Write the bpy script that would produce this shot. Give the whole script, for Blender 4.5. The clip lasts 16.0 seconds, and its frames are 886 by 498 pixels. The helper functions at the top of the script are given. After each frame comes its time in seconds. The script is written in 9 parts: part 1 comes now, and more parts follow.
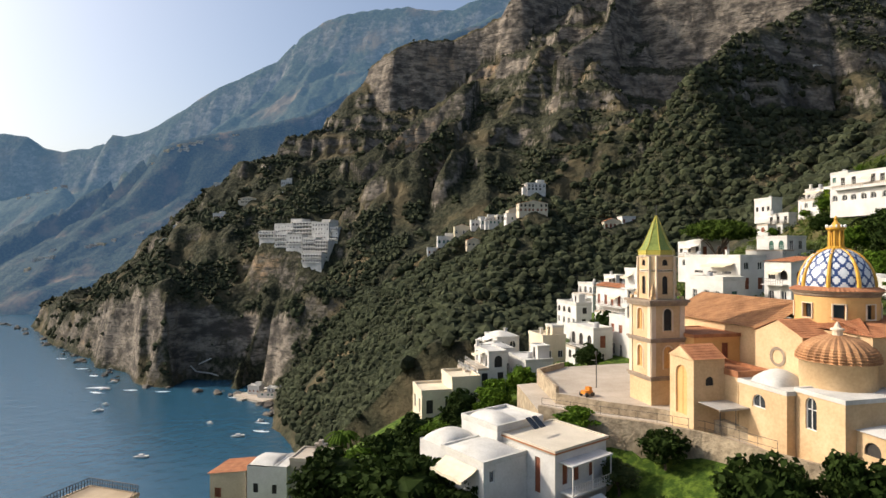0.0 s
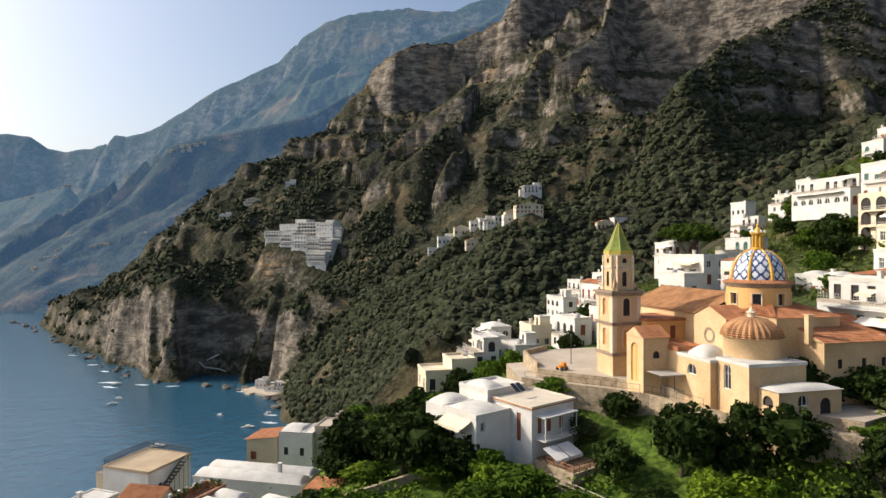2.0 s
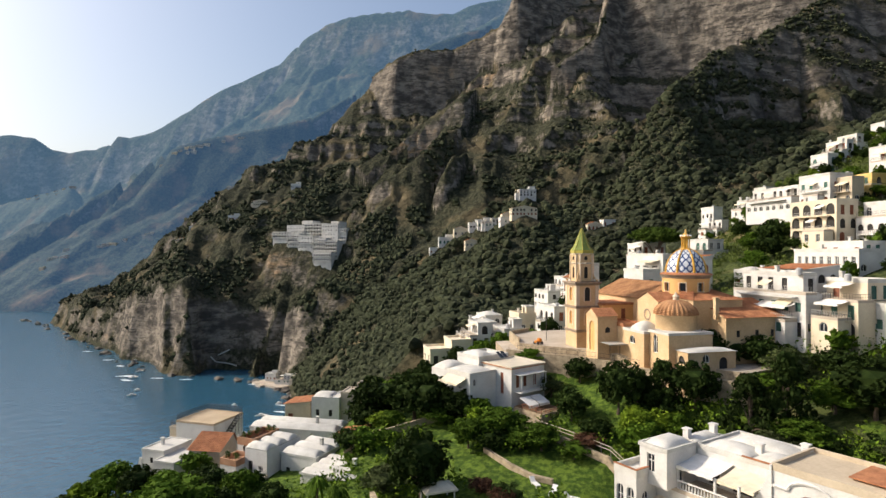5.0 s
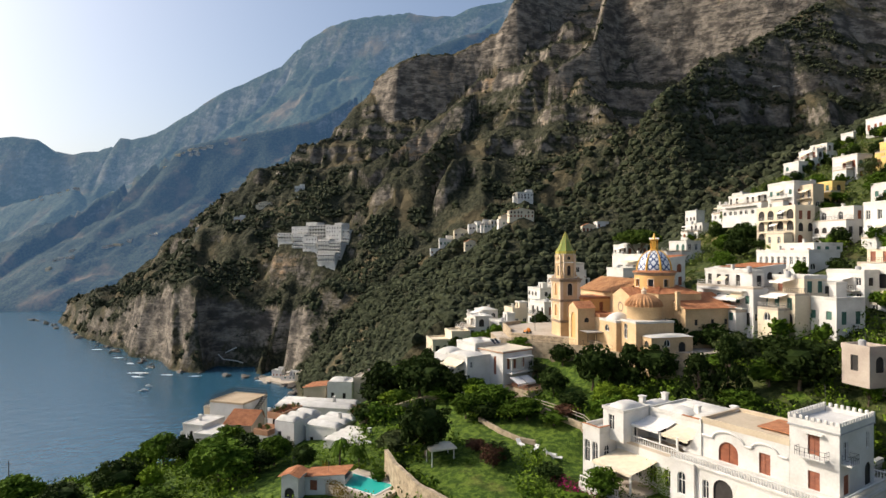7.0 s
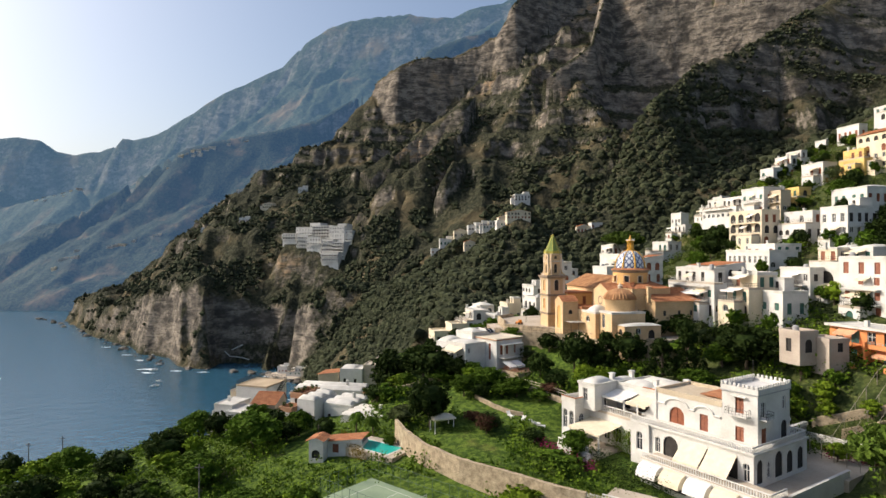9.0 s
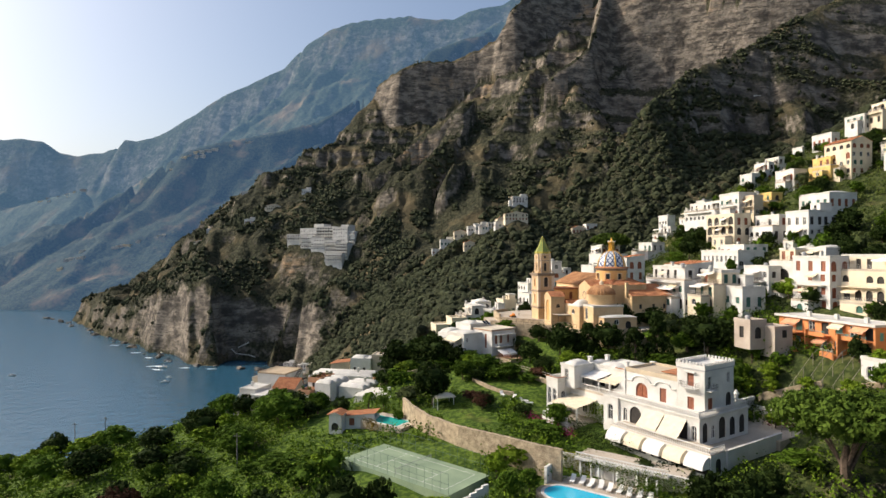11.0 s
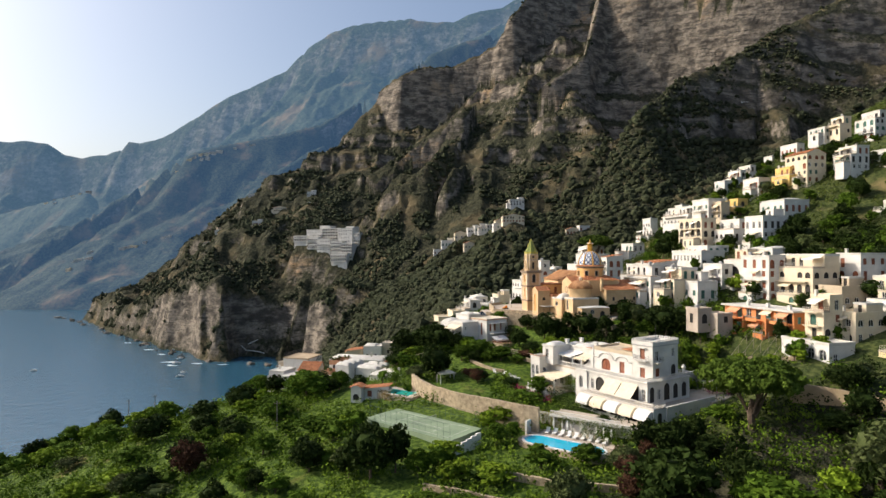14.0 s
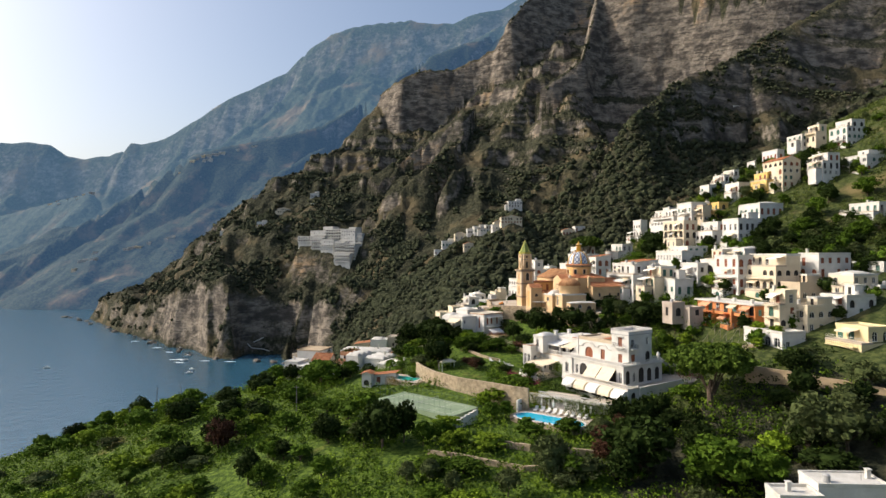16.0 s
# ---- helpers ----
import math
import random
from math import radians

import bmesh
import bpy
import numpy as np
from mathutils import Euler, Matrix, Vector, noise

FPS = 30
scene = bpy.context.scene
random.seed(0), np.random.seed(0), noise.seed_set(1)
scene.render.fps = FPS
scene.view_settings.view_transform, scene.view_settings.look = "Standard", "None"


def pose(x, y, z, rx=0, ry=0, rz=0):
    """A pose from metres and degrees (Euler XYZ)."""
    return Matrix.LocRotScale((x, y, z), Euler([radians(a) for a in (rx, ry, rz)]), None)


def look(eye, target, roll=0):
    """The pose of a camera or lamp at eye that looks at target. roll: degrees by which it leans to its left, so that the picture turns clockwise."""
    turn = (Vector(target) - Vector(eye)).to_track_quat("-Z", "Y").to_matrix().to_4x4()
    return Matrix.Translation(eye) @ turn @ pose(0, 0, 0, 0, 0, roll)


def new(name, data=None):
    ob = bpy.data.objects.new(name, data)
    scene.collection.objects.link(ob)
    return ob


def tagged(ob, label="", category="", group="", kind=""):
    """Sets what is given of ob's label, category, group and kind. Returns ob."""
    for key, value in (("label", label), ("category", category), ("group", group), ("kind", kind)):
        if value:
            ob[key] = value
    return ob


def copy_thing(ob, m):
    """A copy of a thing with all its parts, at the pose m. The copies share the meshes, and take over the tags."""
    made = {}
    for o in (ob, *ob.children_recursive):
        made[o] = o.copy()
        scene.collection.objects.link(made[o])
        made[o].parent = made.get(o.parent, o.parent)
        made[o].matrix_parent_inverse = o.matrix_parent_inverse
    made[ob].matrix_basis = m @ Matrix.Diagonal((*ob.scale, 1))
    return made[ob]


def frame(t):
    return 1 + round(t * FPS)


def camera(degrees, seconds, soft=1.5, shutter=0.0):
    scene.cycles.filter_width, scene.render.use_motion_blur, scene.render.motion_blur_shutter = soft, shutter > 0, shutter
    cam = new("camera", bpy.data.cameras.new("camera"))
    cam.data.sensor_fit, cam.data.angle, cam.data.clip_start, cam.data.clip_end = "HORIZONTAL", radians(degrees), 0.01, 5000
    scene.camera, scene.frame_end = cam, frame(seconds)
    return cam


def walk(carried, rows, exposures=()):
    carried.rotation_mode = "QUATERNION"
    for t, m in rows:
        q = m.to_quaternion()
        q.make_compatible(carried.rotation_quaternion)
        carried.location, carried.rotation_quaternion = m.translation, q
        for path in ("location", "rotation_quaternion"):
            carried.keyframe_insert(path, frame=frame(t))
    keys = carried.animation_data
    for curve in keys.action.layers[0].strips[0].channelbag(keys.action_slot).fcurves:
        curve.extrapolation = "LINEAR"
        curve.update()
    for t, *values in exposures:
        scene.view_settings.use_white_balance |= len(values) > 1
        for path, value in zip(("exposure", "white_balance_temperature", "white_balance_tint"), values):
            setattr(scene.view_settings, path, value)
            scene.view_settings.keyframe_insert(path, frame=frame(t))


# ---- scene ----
cam = camera(74.7, 16.0)
METRES, EYE, TILT, LEAN, TURN = 130.0, 120.0, -6.45, 2.56, 0.0
ROWS = [
    (0.0, 0.0, 0.0, 0.0, -0.31, 6.82, -2.56),
    (0.5, -0.0005, -0.031, -0.0034, -0.3, 6.79, -2.57),
    (1.0, -0.0007, -0.0618, -0.0067, -0.31, 6.77, -2.56),
    (1.5, -0.0011, -0.0929, -0.0101, -0.3, 6.77, -2.57),
    (2.0, -0.0016, -0.1238, -0.0136, -0.31, 6.77, -2.57),
    (2.5, -0.0021, -0.1549, -0.0173, -0.31, 6.77, -2.56),
    (3.0, -0.0026, -0.1863, -0.021, -0.31, 6.76, -2.56),
    (3.5, -0.0028, -0.2173, -0.0248, -0.32, 6.76, -2.56),
    (4.0, -0.0034, -0.2485, -0.0286, -0.32, 6.76, -2.56),
    (6.5, -0.0053, -0.4038, -0.0465, -0.31, 6.83, -2.55),
    (7.0, -0.0058, -0.4346, -0.0499, -0.29, 6.84, -2.55),
    (7.5, -0.0063, -0.4655, -0.0533, -0.3, 6.84, -2.54),
    (8.0, -0.0066, -0.4964, -0.0567, -0.31, 6.83, -2.53),
    (8.5, -0.0072, -0.5274, -0.0602, -0.3, 6.82, -2.52),
    (9.0, -0.0077, -0.5583, -0.0637, -0.29, 6.82, -2.52),
    (11.5, -0.0097, -0.7135, -0.0812, -0.25, 6.85, -2.46),
    (12.0, -0.01, -0.7446, -0.0849, -0.24, 6.86, -2.45),
    (12.5, -0.0103, -0.7757, -0.0884, -0.22, 6.86, -2.44),
    (13.0, -0.0109, -0.807, -0.0917, -0.2, 6.86, -2.43),
    (13.5, -0.0113, -0.838, -0.0951, -0.19, 6.86, -2.41),
    (14.0, -0.0117, -0.8691, -0.0984, -0.18, 6.86, -2.38),
    (14.5, -0.0121, -0.9002, -0.1018, -0.16, 6.86, -2.36),
    (15.0, -0.0125, -0.9313, -0.1052, -0.15, 6.86, -2.34),
    (15.5, -0.013, -0.9624, -0.1086, -0.15, 6.87, -2.33),
    (16.0, -0.0136, -0.9936, -0.1119, -0.15, 6.86, -2.31),
]
walk(cam, [(t, pose(0, 0, EYE, TILT, LEAN, TURN) @ pose(METRES * x, METRES * y, METRES * z, 90 + pitch, roll, yaw)) for t, x, y, z, yaw, pitch, roll in ROWS])

# ---- world and sun ----
SUN_AZ, SUN_EL = 281.0, 35.0          # degrees clockwise from +y, and up
world = bpy.data.worlds.new("world")
scene.world = world
world.use_nodes = True
wt = world.node_tree
sky = wt.nodes.new("ShaderNodeTexSky")
sky.sky_type, sky.sun_disc = "NISHITA", False
sky.sun_elevation, sky.sun_rotation = radians(SUN_EL), radians(SUN_AZ)
sky.altitude, sky.air_density, sky.dust_density, sky.ozone_density = 120, 1.0, 4.6, 1.4
wt.links.new(sky.outputs[0], wt.nodes["Background"].inputs[0])
wt.nodes["Background"].inputs[1].default_value = 0.17
sun = new("sun", bpy.data.lights.new("sun", "SUN"))
sun.data.energy, sun.data.angle, sun.data.color = 4.25, radians(0.5), (1.0, 0.905, 0.79)
sa, se = radians(SUN_AZ), radians(SUN_EL)
SUN = Vector((math.sin(sa) * math.cos(se), math.cos(sa) * math.cos(se), math.sin(se)))
sun.matrix_world = look(SUN * 400, (0, 0, 0))


# ---- numeric noise for the land ----
def lattice(ix, iy, seed):
    n = (ix * 374761393 + iy * 668265263 + seed * 974634777) & 0xFFFFFFFF
    n = ((n ^ (n >> 13)) * 1274126177) & 0xFFFFFFFF
    return ((n ^ (n >> 16)) & 0xFFFF) / 65535.0


def vnoise(x, y, seed=0):
    x, y = np.asarray(x, float), np.asarray(y, float)
    ix, iy = np.floor(x).astype(np.int64), np.floor(y).astype(np.int64)
    fx, fy = x - ix, y - iy
    fx, fy = fx * fx * (3 - 2 * fx), fy * fy * (3 - 2 * fy)
    a, b = lattice(ix, iy, seed), lattice(ix + 1, iy, seed)
    c, d = lattice(ix, iy + 1, seed), lattice(ix + 1, iy + 1, seed)
    return (a * (1 - fx) + b * fx) * (1 - fy) + (c * (1 - fx) + d * fx) * fy


def fbm(x, y, octaves=5, seed=0, ridged=False):
    total, amp, norm = 0.0, 1.0, 0.0
    for o in range(octaves):
        n = vnoise(x * 2 ** o + 17.3 * o, y * 2 ** o - 9.1 * o, seed + o)
        total = total + amp * ((1 - abs(2 * n - 1)) if ridged else n)
        norm, amp = norm + amp, amp * 0.5
    return total / norm


def step(a, b, v):
    v = np.clip((v - a) / (b - a), 0, 1)
    return v * v * (3 - 2 * v)


def spine(x, y, pts, fall):
    """Height of a ridge, its crest line less its profile, and the distance from the crest. fall: metres lost a metre, or a profile of distances and losses."""
    best, far = np.full(np.shape(x), -1e9), np.full(np.shape(x), 1e3)
    for (ax, ay, az), (bx, by, bz) in zip(pts, pts[1:]):
        ux, uy = bx - ax, by - ay
        t = np.clip(((x - ax) * ux + (y - ay) * uy) / (ux * ux + uy * uy), 0, 1)
        d = np.hypot(x - ax - t * ux, y - ay - t * uy)
        h = az + t * (bz - az) - (np.interp(d, *fall) if isinstance(fall, tuple) else fall * d)
        far = np.where(h > best, d, far)
        best = np.maximum(best, h)
    return best, far


def inland(x, y, line):
    """Signed distance from the shore: positive inside the closed outline of the land."""
    best, inside = np.full(np.shape(x), 1e9), np.zeros(np.shape(x), bool)
    for k, (ax, ay) in enumerate(line):
        bx, by = line[(k + 1) % len(line)]
        ux, uy = bx - ax, by - ay
        if max(abs(ax), abs(bx)) < 1500:
            t = np.clip(((x - ax) * ux + (y - ay) * uy) / (ux * ux + uy * uy), 0, 1)
            best = np.minimum(best, np.hypot(x - ax - t * ux, y - ay - t * uy))
        if uy:
            inside ^= ((ay > y) != (by > y)) & (x < ax + ux * (y - ay) / uy)
    return np.where(inside, best, -best)


SEA = 14.0
SHORE = [(-320, -700), (-270, -200), (-235, 0), (-190, 60), (-110, 160), (-66, 230), (-66, 270), (-84, 320), (-102, 351), (-122, 413), (-132, 438), (-141, 443), (-147, 461), (-153, 462), (-158, 448), (-168, 452), (-175, 478), (-208, 484), (-213, 457), (-232, 459), (-251, 474),
         (-367, 587), (-556, 792), (-585, 835), (-560, 960), (-420, 1000), (-300, 1300), (2000, 1300), (2000, -700)]
CREST = [(356, 930, 723), (195, 860, 608), (101, 790, 496), (91, 790, 471), (81, 800, 453), (56, 810, 443), (13, 810, 421), (-47, 805, 417), (-67, 800, 405), (-82, 812, 400), (-99, 825, 389), (-109, 820, 365)]
CAPE = [(-109, 820, 365), (-125, 812, 346), (-144, 795, 319), (-176, 765, 285), (-202, 740, 256), (-234, 715, 227), (-257, 690, 196), (-279, 670, 174), (-307, 650, 152), (-330, 640, 139), (-382, 660, 104), (-441, 700, 73), (-515, 760, 41), (-567, 800, 19)]
SPUR_HOTEL = [(95, 745, 405), (66, 727, 374), (40, 670, 324), (23, 651, 310), (-18, 655, 280), (-60, 650, 250), (-101, 640, 222), (-131, 615, 195), (-155, 590, 165)]
SPUR_GRASS = [(37, 620, 270), (6, 585, 253), (-28, 550, 220), (-51, 541, 203), (-87, 540, 189), (-112, 545, 168)]
SPUR_CRAG = [(230, 730, 517), (204, 690, 430), (186, 660, 391), (173, 655, 377), (151, 650, 363), (115, 642, 334), (82, 632, 300)]
BACK = [(230, 730, 517), (274, 700, 517), (326, 680, 514), (378, 640, 472), (448, 620, 462), (617, 620, 523)]
SPUR_MID = [(50, 610, 261), (27, 560, 229), (8, 530, 216), (0, 522, 205), (-6, 505, 169)]
SPUR_NEAR = [(564, 560, 470), (412, 520, 390), (319, 490, 342), (267, 470, 312), (224, 447, 290), (196, 420, 265), (172, 402, 249), (167, 402, 235), (146, 405, 222), (124, 410, 210), (101, 412, 194), (81, 408, 180), (69, 400, 167)]
COAST = [(-60, 535, 165), (-110, 505, 112), (-165, 484, 98), (-205, 500, 98), (-250, 505, 92), (-300, 560, 86), (-390, 640, 68), (-520, 770, 40), (-590, 830, 22)]
LOWER = [(330, 300, 235), (230, 330, 190), (143, 335, 148), (100, 352, 150), (59, 376, 158), (20, 395, 138), (-20, 405, 112), (-66, 423, 80), (-96, 432, 40)]
HAMLET = [(66, 400, 166), (60, 374, 161), (53, 338, 147), (45, 300, 118)]
TERRACES = [(520, 330, 380), (330, 300, 250), (190, 270, 165), (120, 270, 122)]
CRAG = ((0, 5, 30, 55, 110, 500), (0, 10, 92, 108, 160, 520))      # rock wall with a scree foot
WALL = ((0, 4, 24, 50, 300), (0, 8, 150, 172, 420))


# cross-sections of the near hillside: y, then x and height pairs
SLICES = (
    (-400, (-300, -40, 60, 300), (40, 66, 72, 150)),
    (-60, (-160, -100, -40, 0, 40, 60, 90, 130, 230), (34, 54, 70, 79, 79.5, 82, 94, 112, 165)),
    (0, (-160, -120, -57, -14, 0, 26, 36, 46, 60, 75, 90, 120, 230), (48, 59.5, 73, 84.2, 84.6, 84.8, 87.0, 89.5, 94.5, 98.5, 102, 110, 160)),
    (30, (-160, -110, -50, -25, -8, 3, 20, 40, 60, 80, 95, 120, 230), (53, 65.5, 79, 83.8, 85.5, 88, 88.6, 92.5, 100, 105.5, 110, 117, 160)),
    (60, (-160, -110, -45, -22, -12, 5, 15, 30, 45, 57, 76, 95, 138, 230), (50, 65, 81, 84.5, 88.5, 92.3, 93.0, 99.2, 101.8, 105.5, 112, 117, 127, 168)),
    (110, (-140, -60, -20, 0, 20, 40, 60, 76, 95, 110, 125, 145, 168, 240), (20, 50, 82, 93.5, 97.5, 102, 110.5, 116, 124, 133, 142, 151, 163, 205)),
    (165, (-100, -20, 10, 40, 55, 100, 126, 142, 160, 240), (10, 50, 70, 102, 105.5, 127, 147, 154, 165, 205)),
    (240, (-100, 0, 60, 110, 160, 240), (5, 30, 70, 120, 150, 200)),
)


def near_hill(x, y):
    out = np.interp(x, SLICES[0][1], SLICES[0][2])
    for (ya, xa, za), (yb, xb, zb) in zip(SLICES, SLICES[1:]):
        t = np.clip((y - ya) / (yb - ya), 0, 1)
        out = np.where(y > ya, np.interp(x, xa, za) * (1 - t) + np.interp(x, xb, zb) * t, out)
    return out + 1.2 * (fbm(x / 18, y / 18, 3, 61) - 0.5) - 0.8 * np.maximum(0, y - 240)


def mountain(x, y):
    wx = x + 14 * (fbm(x / 60, y / 60, 4, 11) - 0.5)
    wy = y + 14 * (fbm(x / 60, y / 60, 4, 23) - 0.5)
    z, d = np.full(np.shape(x), -60.0), np.zeros(np.shape(x))
    for pts, fall in ((CREST, CRAG), (CAPE, 0.72), (COAST, 0.5), (LOWER, 0.66), (TERRACES, 0.62), (SPUR_HOTEL, 1.15), (SPUR_GRASS, 1.25), (SPUR_CRAG, CRAG), (BACK, WALL), (SPUR_MID, 1.9), (SPUR_NEAR, 1.28), (HAMLET, 0.7)):
        h, far = spine(wx, wy, pts, fall)
        d = np.where(h > z, far, d)
        z = np.maximum(z, h)
    z = z - 75 * np.exp(-((x - 236) / 34) ** 2 - ((y - 600) / 52) ** 2)
    away, rough = np.clip(d / 45, 0.12, 1), step(90, 330, z)
    smooth = step(410, 350, y) * step(60, 110, x)
    # gullies and ribs that run down the slope
    across, down = 0.83 * wx - 0.55 * wy, 0.55 * wx + 0.83 * wy
    z = z - (1 - fbm(x / 70, y / 70, 4, 5, True)) * (12 + 26 * rough) * away * (1 - 0.7 * smooth)
    z = z - (1 - fbm(across / 62, down / 210, 3, 37, True)) * (10 + 26 * rough) * away * (1 - 0.7 * smooth)
    z = z - (1 - fbm(wx / 17, wy / 40, 3, 38, True)) * (3 + 9 * rough) * (0.3 + 0.7 * away)
    # beds of rock that stand out as ledges
    shift = 30 * fbm(x / 110, y / 110, 3, 41) + 0.06 * x
    for band, much in ((40.0, 0.6), (13.0, 0.6)):
        q = (z + shift) / band
        f = q - np.floor(q)
        terr = band * (np.floor(q) + step(0.15, 0.7, f)) - shift
        hard = step(150, 240, z) * step(0.3, 0.5, fbm(x / 130 + band, y / 130, 3, 77)) * (1 - smooth)
        z = z + (terr - z) * much * hard * away
    # old farming terraces on the lower slopes
    q = (z + 6 * fbm(x / 60, y / 60, 3, 44)) / 6.0
    f = q - np.floor(q)
    farmed = step(0.4, 0.58, fbm(x / 90, y / 90, 3, 45)) * step(430, 330, y) * step(60, 120, x) * step(330, 240, z)
    z = z + 6.0 * (step(0.25, 0.7, f) - f) * 0.8 * farmed
    return z + (5 - 3.5 * farmed) * (fbm(x / 11, y / 11, 4, 15, True) - 0.6)


def land(x, y):
    n = near_hill(x, y)
    s = inland(x, y, SHORE)
    if np.any(y > 205):
        # sea cliffs: pillars and clefts under the hotel, lower towards the cape
        far = step(415, 450, y)
        pillar = 15 * (fbm((x + 0.3 * y) / 46, y / 70, 4, 29, True) - 0.62) + 20 * (fbm(x / 60, y / 60, 3, 3) - 0.5)
        tall = np.interp(x, (-600, -480, -300, -240), (0.4, 0.6, 0.9, 1.05)) * (0.55 + 0.9 * fbm(x / 48, y / 48, 4, 67))
        edge = s + pillar * far
        sheer = SEA + tall * np.interp(edge, (-40, -1, 2, 6, 15, 28, 60, 200, 800), (-40, -3, 2, 18, 62, 74, 92, 300, 1600))
        lift = 16 * fbm(x / 60, y / 60, 3, 71)
        q = (sheer + lift) / 17.0
        ledge = 17.0 * (np.floor(q) + step(0.25, 0.8, q - np.floor(q))) - lift
        sheer = np.where(edge > 3, sheer + (ledge - sheer) * 0.3, sheer)
        cliff = np.where(s > 0, SEA + s * 1.12, SEA + 0.6 * s - 0.5) * (1 - far) + sheer * far
        h = np.where(y > 205, np.maximum(mountain(x, y), n), n)
    else:
        cliff, h = np.where(s > 0, SEA + s * 1.12, SEA + 0.6 * s - 0.5), n
    # garden bank under the church lane
    bank, _ = spine(x, y, [(11.5, 72, 98.6), (18, 68.5, 98.6), (27, 63, 98.2), (32, 56, 98.0), (40, 48, 98.0)], 0.75)
    h = np.maximum(h, bank)
    # levelled ground under the villa and its court
    c, d = math.cos(radians(33)), math.sin(radians(33))
    a, b = (x - 40.6) * c + (y - 3.8) * d, (y - 3.8) * c - (x - 40.6) * d
    edge = np.maximum(np.maximum(-10 - a, a - 11.5), np.maximum(-9.5 - b, b - 36))
    yard = np.maximum(np.maximum(9 - a, a - 21), np.maximum(-7 - b, b - 3.4))
    h = np.minimum(h, 88.0 + 1.1 * np.maximum(0, edge))
    h = np.minimum(h, 89.6 + 1.1 * np.maximum(0, yard))
    out = np.minimum(h, cliff + 4 * (fbm(x / 12, y / 12, 3, 9) - 0.5))
    # rock buttress that carries the cliff hotel
    c, d = math.cos(radians(-20)), math.sin(radians(-20))
    u, v = (x + 169) * c + (y - 527) * d, (y - 527) * c - (x + 169) * d
    low = np.interp(v, (-16, -10, -3, 4, 9, 20), (94, 109, 115, 125, 130, 136))
    high = np.interp(v, (-16, -8, -2, 4, 9, 20), (78, 104, 122, 129, 132, 138))
    k = step(44, 54, u)
    rock = high * (1 - k) + low * k - 4.2 * np.maximum(0, -16 - v) - 2.0 * np.maximum(0, np.maximum(2 - u, u - 77)) - 3.0 * np.maximum(0, v - 20)
    rock = rock + (12 * (fbm(x / 17, y / 17, 4, 53) - 0.6) + 16 * (fbm(x / 9, y / 30, 3, 54, True) - 0.7)) * step(0, -14, v)
    return np.maximum(out, np.where(rock > SEA + 8, rock, -60))


def ground_z(x, y):
    return float(land(np.array([float(x)]), np.array([float(y)]))[0])


def ticks(*spans):
    out = [spans[0][0]]
    for a, b, n in spans:
        out += [a + (b - a) * (i + 1) / n for i in range(n)]
    return np.array(out)


def sheet(name, xs, ys, fn, material):
    gx, gy = np.meshgrid(xs, ys)
    gz = fn(gx, gy)
    nx, ny = len(xs), len(ys)
    co = np.stack([gx, gy, gz], -1).reshape(-1, 3)
    i = np.arange(nx * ny).reshape(ny, nx)
    quads = np.stack([i[:-1, :-1], i[:-1, 1:], i[1:, 1:], i[1:, :-1]], -1).reshape(-1, 4)
    me = bpy.data.meshes.new(name)
    me.from_pydata(co.tolist(), [], quads.tolist())
    me.materials.append(material)
    me.polygons.foreach_set("use_smooth", [True] * len(me.polygons))
    me.update()
    return tagged(new(name, me), kind="structure")


# ---- materials ----
MATS = {}


